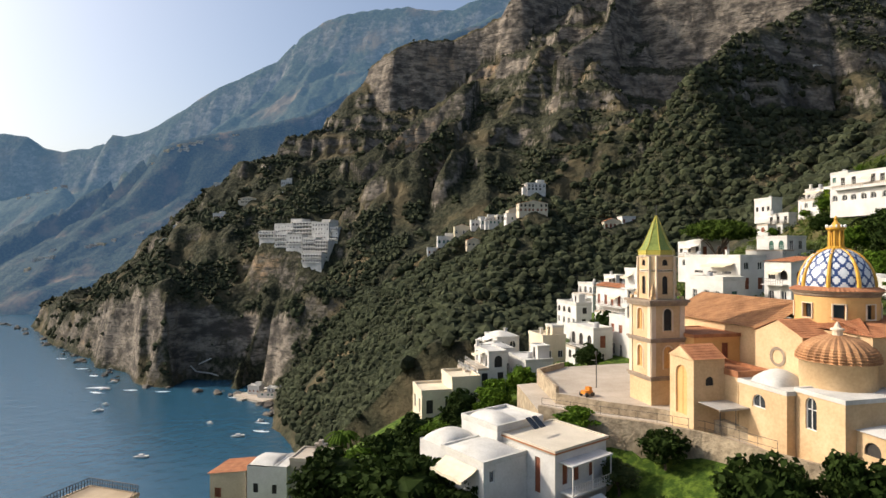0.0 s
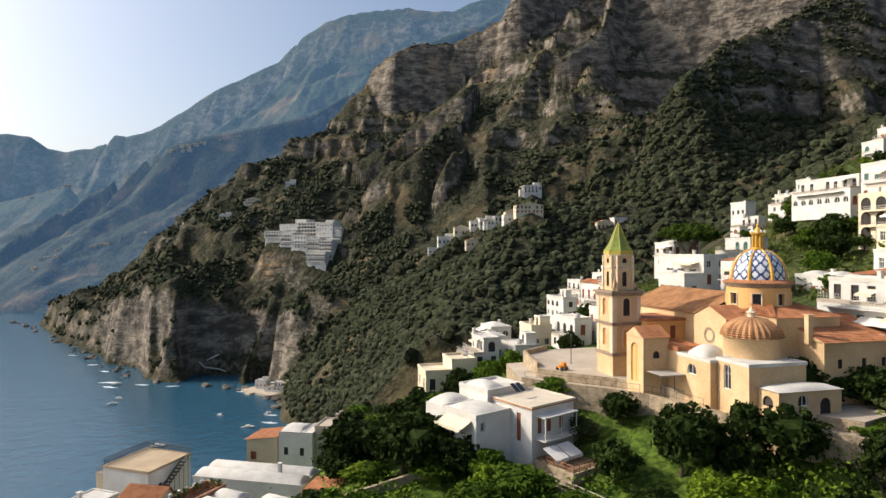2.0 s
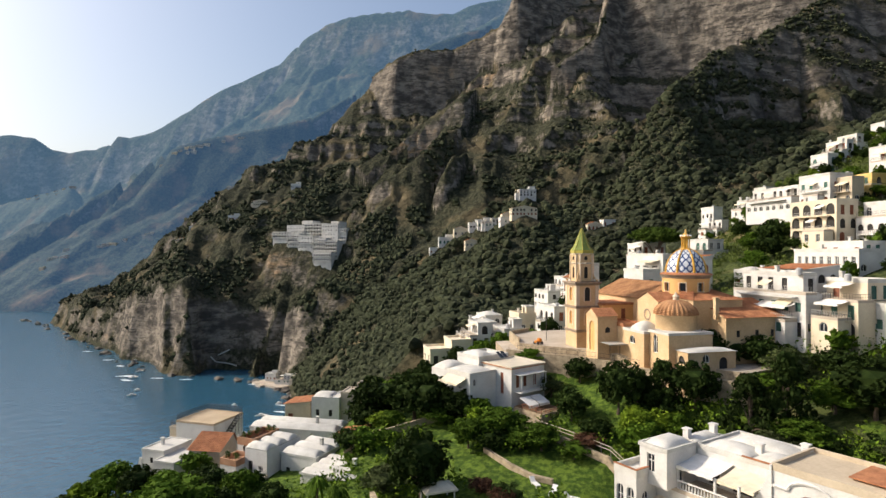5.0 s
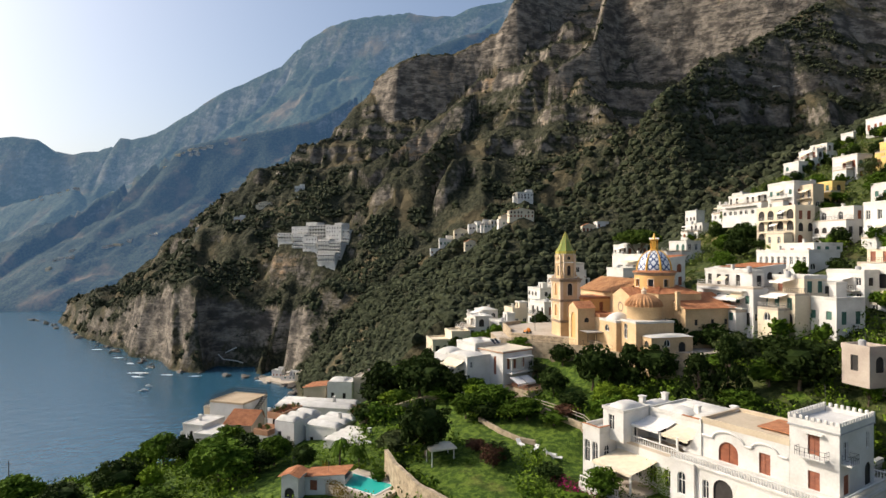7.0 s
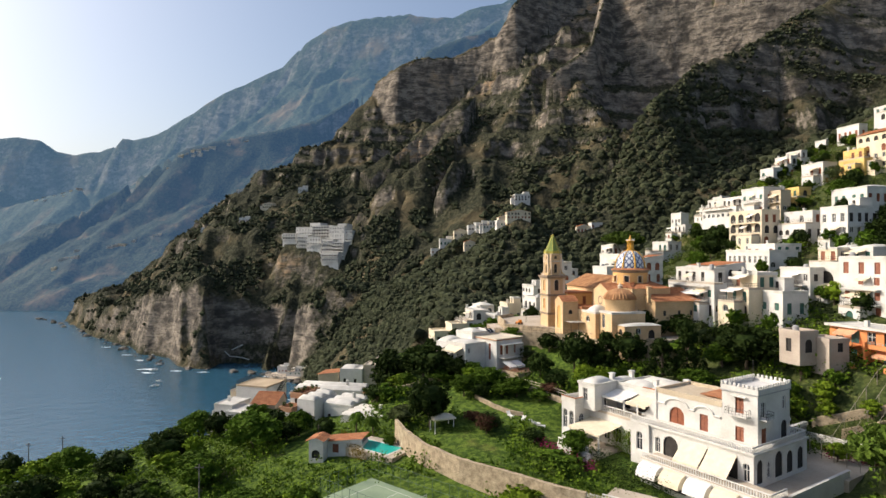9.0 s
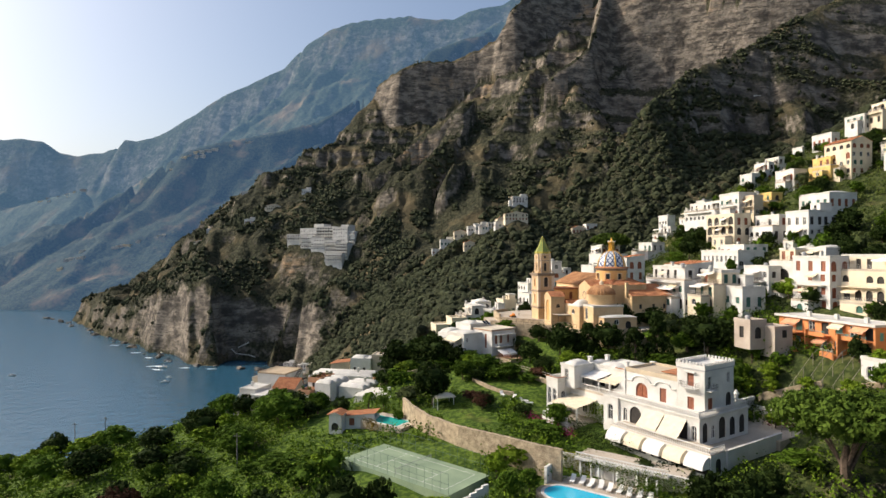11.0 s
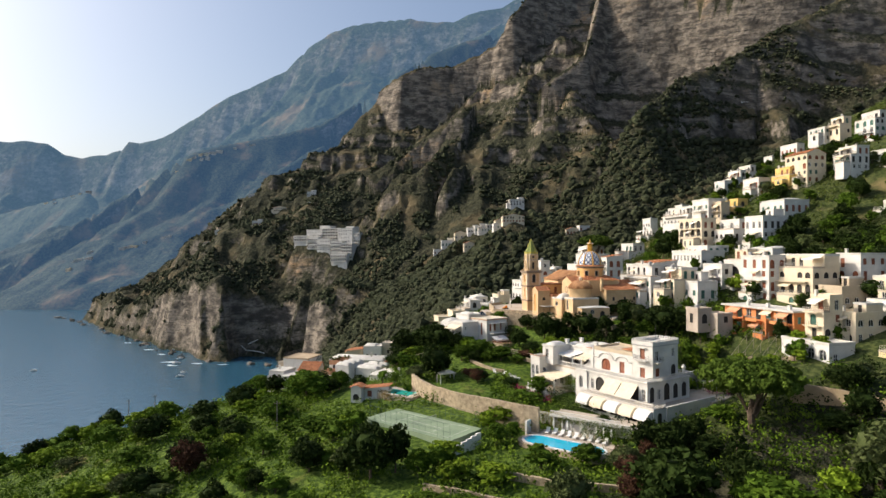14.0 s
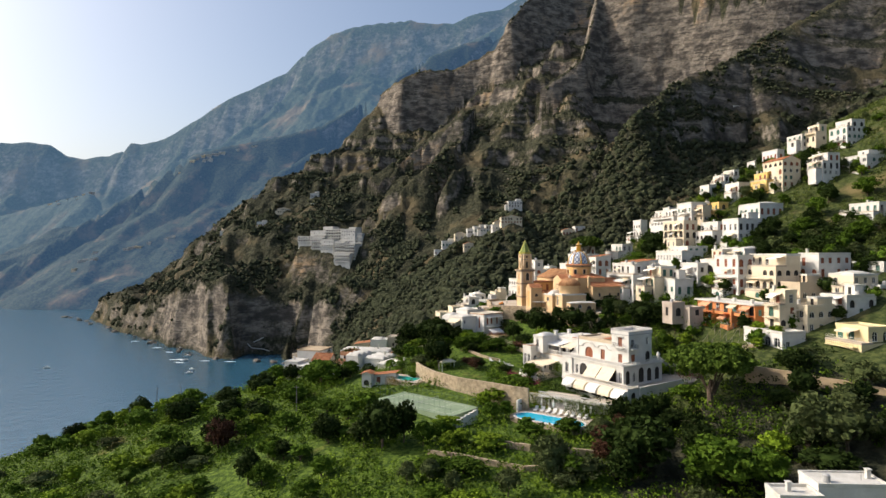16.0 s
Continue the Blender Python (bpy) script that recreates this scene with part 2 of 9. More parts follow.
def surface(name, dark, light, rough=0.85, scale=1.0, bump=0.2, fine=12.0, metal=0.0, spec=0.4, island=False, vary=0.0):
    """A material mottled between two colours at two scales, with fine relief."""
    if name in MATS:
        return MATS[name]
    m = bpy.data.materials.new(name)
    m.use_nodes = True
    t = m.node_tree
    b = t.nodes["Principled BSDF"]
    b.inputs["Roughness"].default_value, b.inputs["Metallic"].default_value = rough, metal
    b.inputs["Specular IOR Level"].default_value = spec
    tc = t.nodes.new("ShaderNodeNewGeometry")
    n1, n2 = t.nodes.new("ShaderNodeTexNoise"), t.nodes.new("ShaderNodeTexNoise")
    n1.inputs["Scale"].default_value, n1.inputs["Detail"].default_value = scale, 4
    n2.inputs["Scale"].default_value, n2.inputs["Detail"].default_value = scale * fine, 3
    for n in (n1, n2):
        t.links.new(tc.outputs["Position"], n.inputs["Vector"])
    add = t.nodes.new("ShaderNodeMath")
    add.operation = "MULTIPLY_ADD"
    add.inputs[1].default_value, add.inputs[2].default_value = 0.45, -0.1
    t.links.new(n2.outputs["Fac"], add.inputs[0])
    sm = t.nodes.new("ShaderNodeMath")
    t.links.new(n1.outputs["Fac"], sm.inputs[0])
    t.links.new(add.outputs[0], sm.inputs[1])
    ramp = t.nodes.new("ShaderNodeMapRange")
    ramp.inputs["From Min"].default_value, ramp.inputs["From Max"].default_value = 0.35, 0.9
    t.links.new(sm.outputs[0], ramp.inputs["Value"])
    mix = t.nodes.new("ShaderNodeMix")
    mix.data_type = "RGBA"
    mix.inputs["A"].default_value, mix.inputs["B"].default_value = (*dark, 1), (*light, 1)
    t.links.new(ramp.outputs[0], mix.inputs["Factor"])
    out = mix.outputs["Result"]
    if vary or island:
        hsv = t.nodes.new("ShaderNodeHueSaturation")
        src = t.nodes.new("ShaderNodeObjectInfo").outputs["Random"]
        if island:
            src = tc.outputs["Random Per Island"]
        mr = t.nodes.new("ShaderNodeMapRange")
        v = vary or 0.3
        mr.inputs["To Min"].default_value, mr.inputs["To Max"].default_value = 1 - v, 1 + v
        t.links.new(src, mr.inputs["Value"])
        t.links.new(mr.outputs[0], hsv.inputs["Value"])
        t.links.new(out, hsv.inputs["Color"])
        out = hsv.outputs["Color"]
    t.links.new(out, b.inputs["Base Color"])
    if bump:
        bp = t.nodes.new("ShaderNodeBump")
        bp.inputs["Strength"].default_value, bp.inputs["Distance"].default_value = bump, 0.6 / (scale * fine)
        t.links.new(n2.outputs["Fac"], bp.inputs["Height"])
        t.links.new(bp.outputs[0], b.inputs["Normal"])
    MATS[name] = m
    return m


def earth_material(name, rock_dark, rock_light, scrub_dark, scrub_light, dry, steep=(0.62, 0.8), scale=1.0, bare=0.0, relief=2.5, stain=None, parched=(0.52, 0.7)):
    """Land: bare rock where it is steep, scrub and dry grass where it is flatter."""
    m = bpy.data.materials.new(name)
    m.use_nodes = True
    t = m.node_tree
    b = t.nodes["Principled BSDF"]
    b.inputs["Roughness"].default_value = 0.95
    b.inputs["Specular IOR Level"].default_value = 0.15
    geo = t.nodes.new("ShaderNodeNewGeometry")

    def noise_node(sc, detail=5, stretch=None):
        n = t.nodes.new("ShaderNodeTexNoise")
        n.inputs["Scale"].default_value, n.inputs["Detail"].default_value = sc * scale, detail
        n.inputs["Roughness"].default_value = 0.62
        if stretch:
            mp = t.nodes.new("ShaderNodeMapping")
            mp.inputs["Scale"].default_value = stretch
            t.links.new(geo.outputs["Position"], mp.inputs["Vector"])
            t.links.new(mp.outputs[0], n.inputs["Vector"])
        else:
            t.links.new(geo.outputs["Position"], n.inputs["Vector"])
        return n.outputs["Fac"]

    def ramp(v, a, c):
        r = t.nodes.new("ShaderNodeMapRange")
        r.interpolation_type = "SMOOTHSTEP"
        r.inputs["From Min"].default_value, r.inputs["From Max"].default_value = a, c
        t.links.new(v, r.inputs["Value"])
        return r.outputs[0]

    def mix(f, a, c):
        n = t.nodes.new("ShaderNodeMix")
        n.data_type = "RGBA"
        t.links.new(f, n.inputs["Factor"])
        for key, v in (("A", a), ("B", c)):
            if isinstance(v, tuple):
                n.inputs[key].default_value = (*v, 1)
            else:
                t.links.new(v, n.inputs[key])
        return n.outputs["Result"]

    streak, grain, patch = noise_node(0.085, 8, (0.7, 0.7, 1.25)), noise_node(0.22, 6), noise_node(0.018, 4)
    rock = mix(ramp(streak, 0.36, 0.64), rock_dark, rock_light)
    if stain:
        rock = mix(ramp(noise_node(0.011, 4, (1.0, 1.0, 0.7)), 0.56, 0.7), rock, mix(ramp(streak, 0.4, 0.6), rock_light, stain))
        rock = mix(ramp(noise_node(0.2, 5, (0.3, 0.3, 1.9)), 0.5, 0.68), rock, rock_dark)
    rock = mix(ramp(noise_node(0.5, 6, (0.6, 0.6, 1.6)), 0.52, 0.74), rock, rock_dark)
    scrub = mix(ramp(noise_node(0.34, 7), 0.42, 0.6), scrub_dark, scrub_light)
    scrub = mix(ramp(patch, *parched), scrub, dry)
    sep = t.nodes.new("ShaderNodeSeparateXYZ")
    t.links.new(geo.outputs["Normal"], sep.inputs[0])
    wob = t.nodes.new("ShaderNodeMath")
    wob.operation = "MULTIPLY_ADD"
    wob.inputs[1].default_value = 0.5
    t.links.new(grain, wob.inputs[0])
    off = t.nodes.new("ShaderNodeMath")
    off.operation = "SUBTRACT"
    off.inputs[1].default_value = 0.25
    t.links.new(sep.outputs["Z"], off.inputs[0])
    high = t.nodes.new("ShaderNodeSeparateXYZ")
    t.links.new(geo.outputs["Position"], high.inputs[0])
    lift = t.nodes.new("ShaderNodeMapRange")
    lift.inputs["From Min"].default_value, lift.inputs["From Max"].default_value = 110, 330
    lift.inputs["To Max"].default_value = bare
    t.links.new(high.outputs["Z"], lift.inputs["Value"])
    less = t.nodes.new("ShaderNodeMath")
    less.operation = "SUBTRACT"
    t.links.new(off.outputs[0], less.inputs[0])
    t.links.new(lift.outputs[0], less.inputs[1])
    t.links.new(less.outputs[0], wob.inputs[2])
    t.links.new(mix(ramp(wob.outputs[0], *steep), rock, scrub), b.inputs["Base Color"])
    bp = t.nodes.new("ShaderNodeBump")
    bp.inputs["Strength"].default_value, bp.inputs["Distance"].default_value = 0.95, relief / scale
    t.links.new(noise_node(0.16, 7), bp.inputs["Height"])
    t.links.new(bp.outputs[0], b.inputs["Normal"])
    MATS[name] = m
    return m


EARTH = earth_material("limestone_and_scrub", (0.075, 0.066, 0.056), (0.31, 0.265, 0.21), (0.024, 0.028, 0.016), (0.066, 0.064, 0.036), (0.135, 0.108, 0.06), steep=(0.2, 0.4), bare=0.16, relief=5.5, stain=(0.42, 0.27, 0.14), parched=(0.5, 0.68))
SLOPE = earth_material("dry_slope_ground", (0.1, 0.085, 0.06), (0.26, 0.21, 0.14), (0.03, 0.045, 0.012), (0.08, 0.095, 0.028), (0.17, 0.135, 0.06), steep=(0.3, 0.5), scale=2.5)
GARDEN = earth_material("garden_ground", (0.1, 0.085, 0.06), (0.26, 0.21, 0.14), (0.034, 0.066, 0.008), (0.1, 0.15, 0.02), (0.16, 0.12, 0.045), steep=(0.3, 0.5), scale=3.0, parched=(0.62, 0.78))
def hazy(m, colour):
    """Bright sea haze over distant land, put into the backdrop's material as a faint blue glow."""
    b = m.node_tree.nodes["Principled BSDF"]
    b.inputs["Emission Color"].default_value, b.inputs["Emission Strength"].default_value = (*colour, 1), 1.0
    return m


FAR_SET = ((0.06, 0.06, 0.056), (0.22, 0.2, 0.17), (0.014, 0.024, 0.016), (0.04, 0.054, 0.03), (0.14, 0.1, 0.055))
# hill colours with the blue haze glow built in, stronger for the far range
MID_EARTH = hazy(earth_material("distant_hills_haze_glow", *FAR_SET, steep=(0.2, 0.42), scale=0.6), (0.034, 0.069, 0.128))
FAR_EARTH = hazy(earth_material("far_hills_haze_glow", *FAR_SET, steep=(0.25, 0.5), scale=0.3), (0.06, 0.112, 0.178))
PLASTER = surface("white_plaster", (0.5, 0.48, 0.44), (0.7, 0.68, 0.64), 0.9, 0.35, 0.15)

ROOF_WHITE = surface("limewash_roof", (0.44, 0.42, 0.37), (0.66, 0.64, 0.59), 0.92, 0.5, 0.2)
CREAM = surface("cream_plaster", (0.56, 0.47, 0.33), (0.74, 0.65, 0.49), 0.9, 0.3, 0.15)
BEIGE = surface("beige_plaster", (0.42, 0.34, 0.24), (0.6, 0.5, 0.36), 0.9, 0.3, 0.15)
YELLOW = surface("yellow_plaster", (0.6, 0.4, 0.12), (0.74, 0.54, 0.2), 0.9, 0.3, 0.15)
ORANGE = surface("orange_plaster", (0.55, 0.2, 0.07), (0.7, 0.29, 0.11), 0.9, 0.3, 0.15)
TAUPE = surface("grey_brown_plaster", (0.33, 0.27, 0.22), (0.47, 0.4, 0.33), 0.92, 0.4, 0.2)
OCHRE = surface("ochre_church_plaster", (0.47, 0.315, 0.165), (0.7, 0.51, 0.3), 0.9, 0.28, 0.2)
OCHRE_DEEP = surface("orange_ochre_plaster", (0.6, 0.34, 0.12), (0.74, 0.45, 0.18), 0.9, 0.3, 0.15)
PALE_TRIM = surface("pale_stucco_trim", (0.6, 0.47, 0.33), (0.74, 0.62, 0.47), 0.9, 0.6, 0.1)
CORNICE = surface("weathered_cornice", (0.2, 0.15, 0.11), (0.36, 0.28, 0.2), 0.92, 1.2, 0.3)
CLAY = surface("clay_tiles", (0.24, 0.09, 0.04), (0.5, 0.22, 0.1), 0.9, 0.9, 0.3, 6.0)
CLAY_OLD = surface("weathered_clay_tiles", (0.25, 0.12, 0.055), (0.52, 0.28, 0.13), 0.92, 0.7, 0.3, 6.0)
IRON = surface("dark_iron", (0.03, 0.03, 0.03), (0.07, 0.065, 0.06), 0.6, 3.0, 0.1)
WHITE_WOOD = surface("white_painted_wood", (0.62, 0.6, 0.56), (0.78, 0.76, 0.72), 0.6, 2.0, 0.05)
BROWN_WOOD = surface("red_brown_shutters", (0.17, 0.05, 0.025), (0.3, 0.1, 0.045), 0.6, 2.0, 0.1)
GREEN_WOOD = surface("green_shutters", (0.03, 0.09, 0.07), (0.06, 0.16, 0.12), 0.6, 2.0, 0.1)
TEAL_WOOD = surface("turquoise_shutters", (0.1, 0.3, 0.27), (0.18, 0.42, 0.38), 0.6, 2.0, 0.1)
CANVAS = surface("cream_canvas", (0.62, 0.53, 0.38), (0.76, 0.67, 0.5), 0.9, 1.5, 0.1)
WHITE_CANVAS = surface("white_canvas", (0.66, 0.64, 0.6), (0.8, 0.78, 0.74), 0.9, 1.5, 0.1)
STONE = surface("rubble_stone", (0.2, 0.155, 0.1), (0.5, 0.4, 0.27), 0.95, 1.1, 0.8, 3.0)
PAVING = surface("stone_paving", (0.36, 0.3, 0.23), (0.52, 0.45, 0.36), 0.92, 0.3, 0.2)
TILE_BLUE = surface("blue_majolica", (0.02, 0.045, 0.14), (0.04, 0.08, 0.22), 0.3, 2.0, 0.05)
TILE_WHITE = surface("white_majolica", (0.6, 0.62, 0.64), (0.74, 0.75, 0.76), 0.3, 2.0, 0.05)
TILE_GOLD = surface("yellow_majolica", (0.55, 0.28, 0.03), (0.7, 0.4, 0.06), 0.35, 2.0, 0.05)
TILE_GREEN = surface("green_majolica", (0.12, 0.17, 0.025), (0.28, 0.32, 0.07), 0.4, 4.0, 0.2)
GLASS = bpy.data.materials.new("window_glass")
GLASS.use_nodes = True
gb = GLASS.node_tree.nodes["Principled BSDF"]
gb.inputs["Base Color"].default_value, gb.inputs["Roughness"].default_value = (0.025, 0.03, 0.035, 1), 0.08
BARK_GREY = surface("grey_pole_wood", (0.1, 0.09, 0.08), (0.2, 0.18, 0.16), 0.9, 2.0, 0.2)
# near-black fill painted in place of the shade inside open arches and doorways
DARK = surface("opening_shade_fill", (0.02, 0.018, 0.016), (0.05, 0.045, 0.04), 0.9, 1.0, 0.0)
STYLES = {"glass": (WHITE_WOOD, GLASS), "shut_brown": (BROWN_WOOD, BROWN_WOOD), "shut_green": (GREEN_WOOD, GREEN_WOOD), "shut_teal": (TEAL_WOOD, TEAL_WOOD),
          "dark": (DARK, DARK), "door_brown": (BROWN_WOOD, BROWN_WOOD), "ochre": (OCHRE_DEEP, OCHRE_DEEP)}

# ---- land and sea ----
ground = sheet("ground", ticks((-900, -660, 16), (-660, -320, 110), (-320, 320, 270), (320, 900, 40)), ticks((-700, -200, 10), (-200, 240, 170), (240, 840, 370), (840, 1250, 30)), land, EARTH)
ground.data.materials.append(GARDEN)
ground.data.materials.append(SLOPE)
fx, fy, fz = np.array([f.center for f in ground.data.polygons]).T
wander = 26 * fbm(fx / 14, fy / 14, 3, 19) - 13
mat = np.where(fx + wander < 44 + 0.1 * abs(fy), 1, 2)
mat[np.hypot((fx - 52) / 26, (fy + 30) / 22) + wander / 30 < 1] = 0
mat[(fy >= 150 + 0.35 * fx) | (fz <= 12)] = 0
ground.data.polygons.foreach_set("material_index", mat.astype(np.int32))


def far_ranges(x, y):
    mid, d = spine(x, y, [(424, 1950, 1060), (216, 1850, 911), (83, 1800, 826), (-44, 1750, 763), (-144, 1680, 675), (-236, 1600, 580), (-353, 1540, 493), (-461, 1480, 449), (-592, 1430, 412), (-659, 1400, 386), (-714, 1380, 343), (-788, 1360, 286), (-836, 1346, 254), (-887, 1298, 203), (-934, 1250, 155), (-980, 1210, 110), (-1100, 1150, 20)], 0.78)
    spur, e = spine(x, y, [(-260, 1500, 470), (-268, 1420, 430), (-327, 1300, 374), (-393, 1210, 305), (-438, 1160, 265), (-482, 1120, 214), (-538, 1090, 145)], 0.9)
    far, g = spine(x, y, [(-2418, 2450, 642), (-1927, 2450, 624), (-1853, 2450, 629), (-1755, 2450, 615), (-1681, 2450, 565), (-1608, 2450, 551), (-1479, 2440, 564), (-1412, 2430, 586), (-1383, 2430, 618), (-1332, 2430, 611), (-1224, 2420, 635), (-1099, 2410, 706), (-926, 2400, 812), (-685, 2400, 920), (-586, 2390, 1013), (-488, 2380, 1074), (-391, 2370, 1101), (-246, 2350, 1116), (-151, 2330, 1115), (-57, 2320, 1097), (36, 2310, 1093), (152, 2300, 1135), (244, 2300, 1154), (406, 2300, 1246), (900, 2300, 1400)],
                   ((0, 30, 130, 1500), (0, 30, 190, 1250)))
    shelf, k = spine(x, y, [(-1180, 1800, 330), (-1500, 1850, 260), (-1900, 1900, 240)], 0.55)
    d = np.where(spur > mid, e, d)
    z = np.maximum(np.maximum(mid, spur), np.maximum(far, shelf))
    d = np.clip(np.where(far >= z, g, np.where(shelf >= z, k, d)) / 120, 0.02, 1)
    z = z - (1 - fbm(x / 330, y / 330, 6, 31, True)) * (60 + 0.1 * np.maximum(z, 0)) * d
    z = z - (1 - fbm((0.8 * x - 0.6 * y) / 150, (0.6 * x + 0.8 * y) / 600, 4, 32, True)) * (50 + 0.08 * np.maximum(z, 0)) * d
    z = z - (1 - fbm(x / 60, y / 60, 4, 33, True)) * (18 + 0.03 * np.maximum(z, 0)) * (0.12 + 0.88 * d)
    return np.minimum(z, SEA + 1.3 * (y - 990 - 50 * (fbm(x / 160, y / 160, 3, 8) - 0.5)))


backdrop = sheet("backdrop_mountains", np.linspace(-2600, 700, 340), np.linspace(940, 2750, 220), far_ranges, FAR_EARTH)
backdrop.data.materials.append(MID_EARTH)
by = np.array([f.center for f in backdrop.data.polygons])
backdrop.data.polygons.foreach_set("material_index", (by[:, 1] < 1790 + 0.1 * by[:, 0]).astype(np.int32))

sea_mat = bpy.data.materials.new("sea_water")
sea_mat.use_nodes = True
t = sea_mat.node_tree
b = t.nodes["Principled BSDF"]
b.inputs["Base Color"].default_value, b.inputs["Roughness"].default_value = (0.022, 0.08, 0.13, 1), 0.25
b.inputs["Specular IOR Level"].default_value = 0.4
geo, n, bp = t.nodes.new("ShaderNodeNewGeometry"), t.nodes.new("ShaderNodeTexNoise"), t.nodes.new("ShaderNodeBump")
n.inputs["Scale"].default_value, n.inputs["Detail"].default_value = 0.12, 6
bp.inputs["Strength"].default_value, bp.inputs["Distance"].default_value = 0.4, 1.5
t.links.new(geo.outputs["Position"], n.inputs["Vector"])
t.links.new(n.outputs["Fac"], bp.inputs["Height"])
t.links.new(bp.outputs[0], b.inputs["Normal"])
sheet("water", np.linspace(-4500, 1000, 12), np.linspace(-3000, 4500, 12), lambda x, y: 0 * x + SEA, sea_mat)


# ---- building kit ----
def part(name, bm, material, parent, label="", smooth=False):
    """Links a bmesh as one mesh object under a thing or a part."""
    me = bpy.data.meshes.new(name)
    bm.to_mesh(me)
    bm.free()
    for m in material if isinstance(material, (list, tuple)) else [material]:
        me.materials.append(m)
    if smooth:
        me.polygons.foreach_set("use_smooth", [True] * len(me.polygons))
    ob = new(name, me)
    ob.parent = parent
    if label:
        ob["label"] = label
    return ob


def thing(name, m, label, category, group=""):
    ob = new(name)
    ob.empty_display_size = 0.5
    ob.matrix_world = m
    return tagged(ob, label, category, group)


def add_box(bm, x0, x1, y0, y1, z0, z1, mi=0):
    v = [bm.verts.new(p) for p in ((x0, y0, z0), (x1, y0, z0), (x1, y1, z0), (x0, y1, z0), (x0, y0, z1), (x1, y0, z1), (x1, y1, z1), (x0, y1, z1))]
    for f in ((3, 2, 1, 0), (4, 5, 6, 7), (0, 1, 5, 4), (1, 2, 6, 5), (2, 3, 7, 6), (3, 0, 4, 7)):
        bm.faces.new([v[i] for i in f]).material_index = mi


def add_lathe(bm, profile, cx=0, cy=0, n=24, mi=0, a0=0.0, a1=360.0, star=None):
    """Turns a list of (radius, height) round an upright axis."""
    full = abs(a1 - a0) >= 359.9
    k = n if full else n + 1
    rings = []
    for r, z in profile:
        ring = []
        for i in range(k):
            a = radians(a0 + (a1 - a0) * i / n)
            q = r * (star(i) if star else 1)
            ring.append(bm.verts.new((cx + q * math.cos(a), cy + q * math.sin(a), z)))
        rings.append(ring)
    for lo, hi in zip(rings, rings[1:]):
        for i in range(n):
            j = (i + 1) % k
            bm.faces.new((lo[i], lo[j], hi[j], hi[i])).material_index = mi


def add_tube(bm, pts, r, n=6, mi=0):
    """A round bar along points; r a radius or one for each point."""
    rings = []
    for i, p in enumerate(pts):
        p = Vector(p)
        d = (Vector(pts[min(i + 1, len(pts) - 1)]) - Vector(pts[max(i - 1, 0)])).normalized()
        u = d.orthogonal().normalized()
        w = d.cross(u)
        q = r[i] if isinstance(r, (list, tuple)) else r
        rings.append([bm.verts.new(p + q * (math.cos(a) * u + math.sin(a) * w)) for a in (2 * math.pi * k / n for k in range(n))])
    for lo, hi in zip(rings, rings[1:]):
        for k in range(n):
            bm.faces.new((lo[k], lo[(k + 1) % n], hi[(k + 1) % n], hi[k])).material_index = mi
    bm.faces.new(rings[-1]).material_index = mi


ARC = 8


def facade(bm, p0, u, n, width, height, openings, depth=0.28, mi=0):
    """A wall face from its lower left corner, seen from outside, with real openings: (u0, z0, w, h, arched)."""
    p0, u, n = Vector(p0), Vector(u), Vector(n)
    up = Vector((0, 0, 1))

    def at(a, z, d=0.0):
        return p0 + a * u + z * up - d * n

    def quad(*pts):
        f = bm.faces.new([bm.verts.new(p) for p in pts])
        f.material_index = mi

    us = sorted({0.0, width, *[o[0] for o in openings], *[o[0] + o[2] for o in openings]})
    zs = sorted({0.0, height, *[o[1] for o in openings], *[o[1] + o[3] for o in openings]})
    for a, c in zip(us, us[1:]):
        for lo, hi in zip(zs, zs[1:]):
            ma, mz = (a + c) / 2, (lo + hi) / 2
            if any(o[0] < ma < o[0] + o[2] and o[1] < mz < o[1] + o[3] for o in openings):
                continue
            quad(at(a, lo), at(c, lo), at(c, hi), at(a, hi))
    for o in openings:
        u0, z0, w, h = o[:4]
        arched = len(o) > 4 and o[4]
        spring = z0 + h - (w / 2 if arched else 0)
        edge = [(u0, z0), (u0 + w, z0), (u0 + w, spring)]
        if arched:
            arc = [(u0 + w / 2 + w / 2 * math.cos(math.pi * i / ARC), spring + w / 2 * math.sin(math.pi * i / ARC)) for i in range(ARC + 1)]
            for (a0, b0), (a1, b1) in zip(arc, arc[1:]):
                quad(at(a1, b1), at(a0, b0), at(a0, z0 + h), at(a1, z0 + h))
            edge += arc[1:]
        else:
            edge.append((u0, spring))
        for (a0, b0), (a1, b1) in zip(edge, edge[1:] + edge[:1]):
            quad(at(a0, b0), at(a0, b0, depth), at(a1, b1, depth), at(a1, b1))


PANES = {}


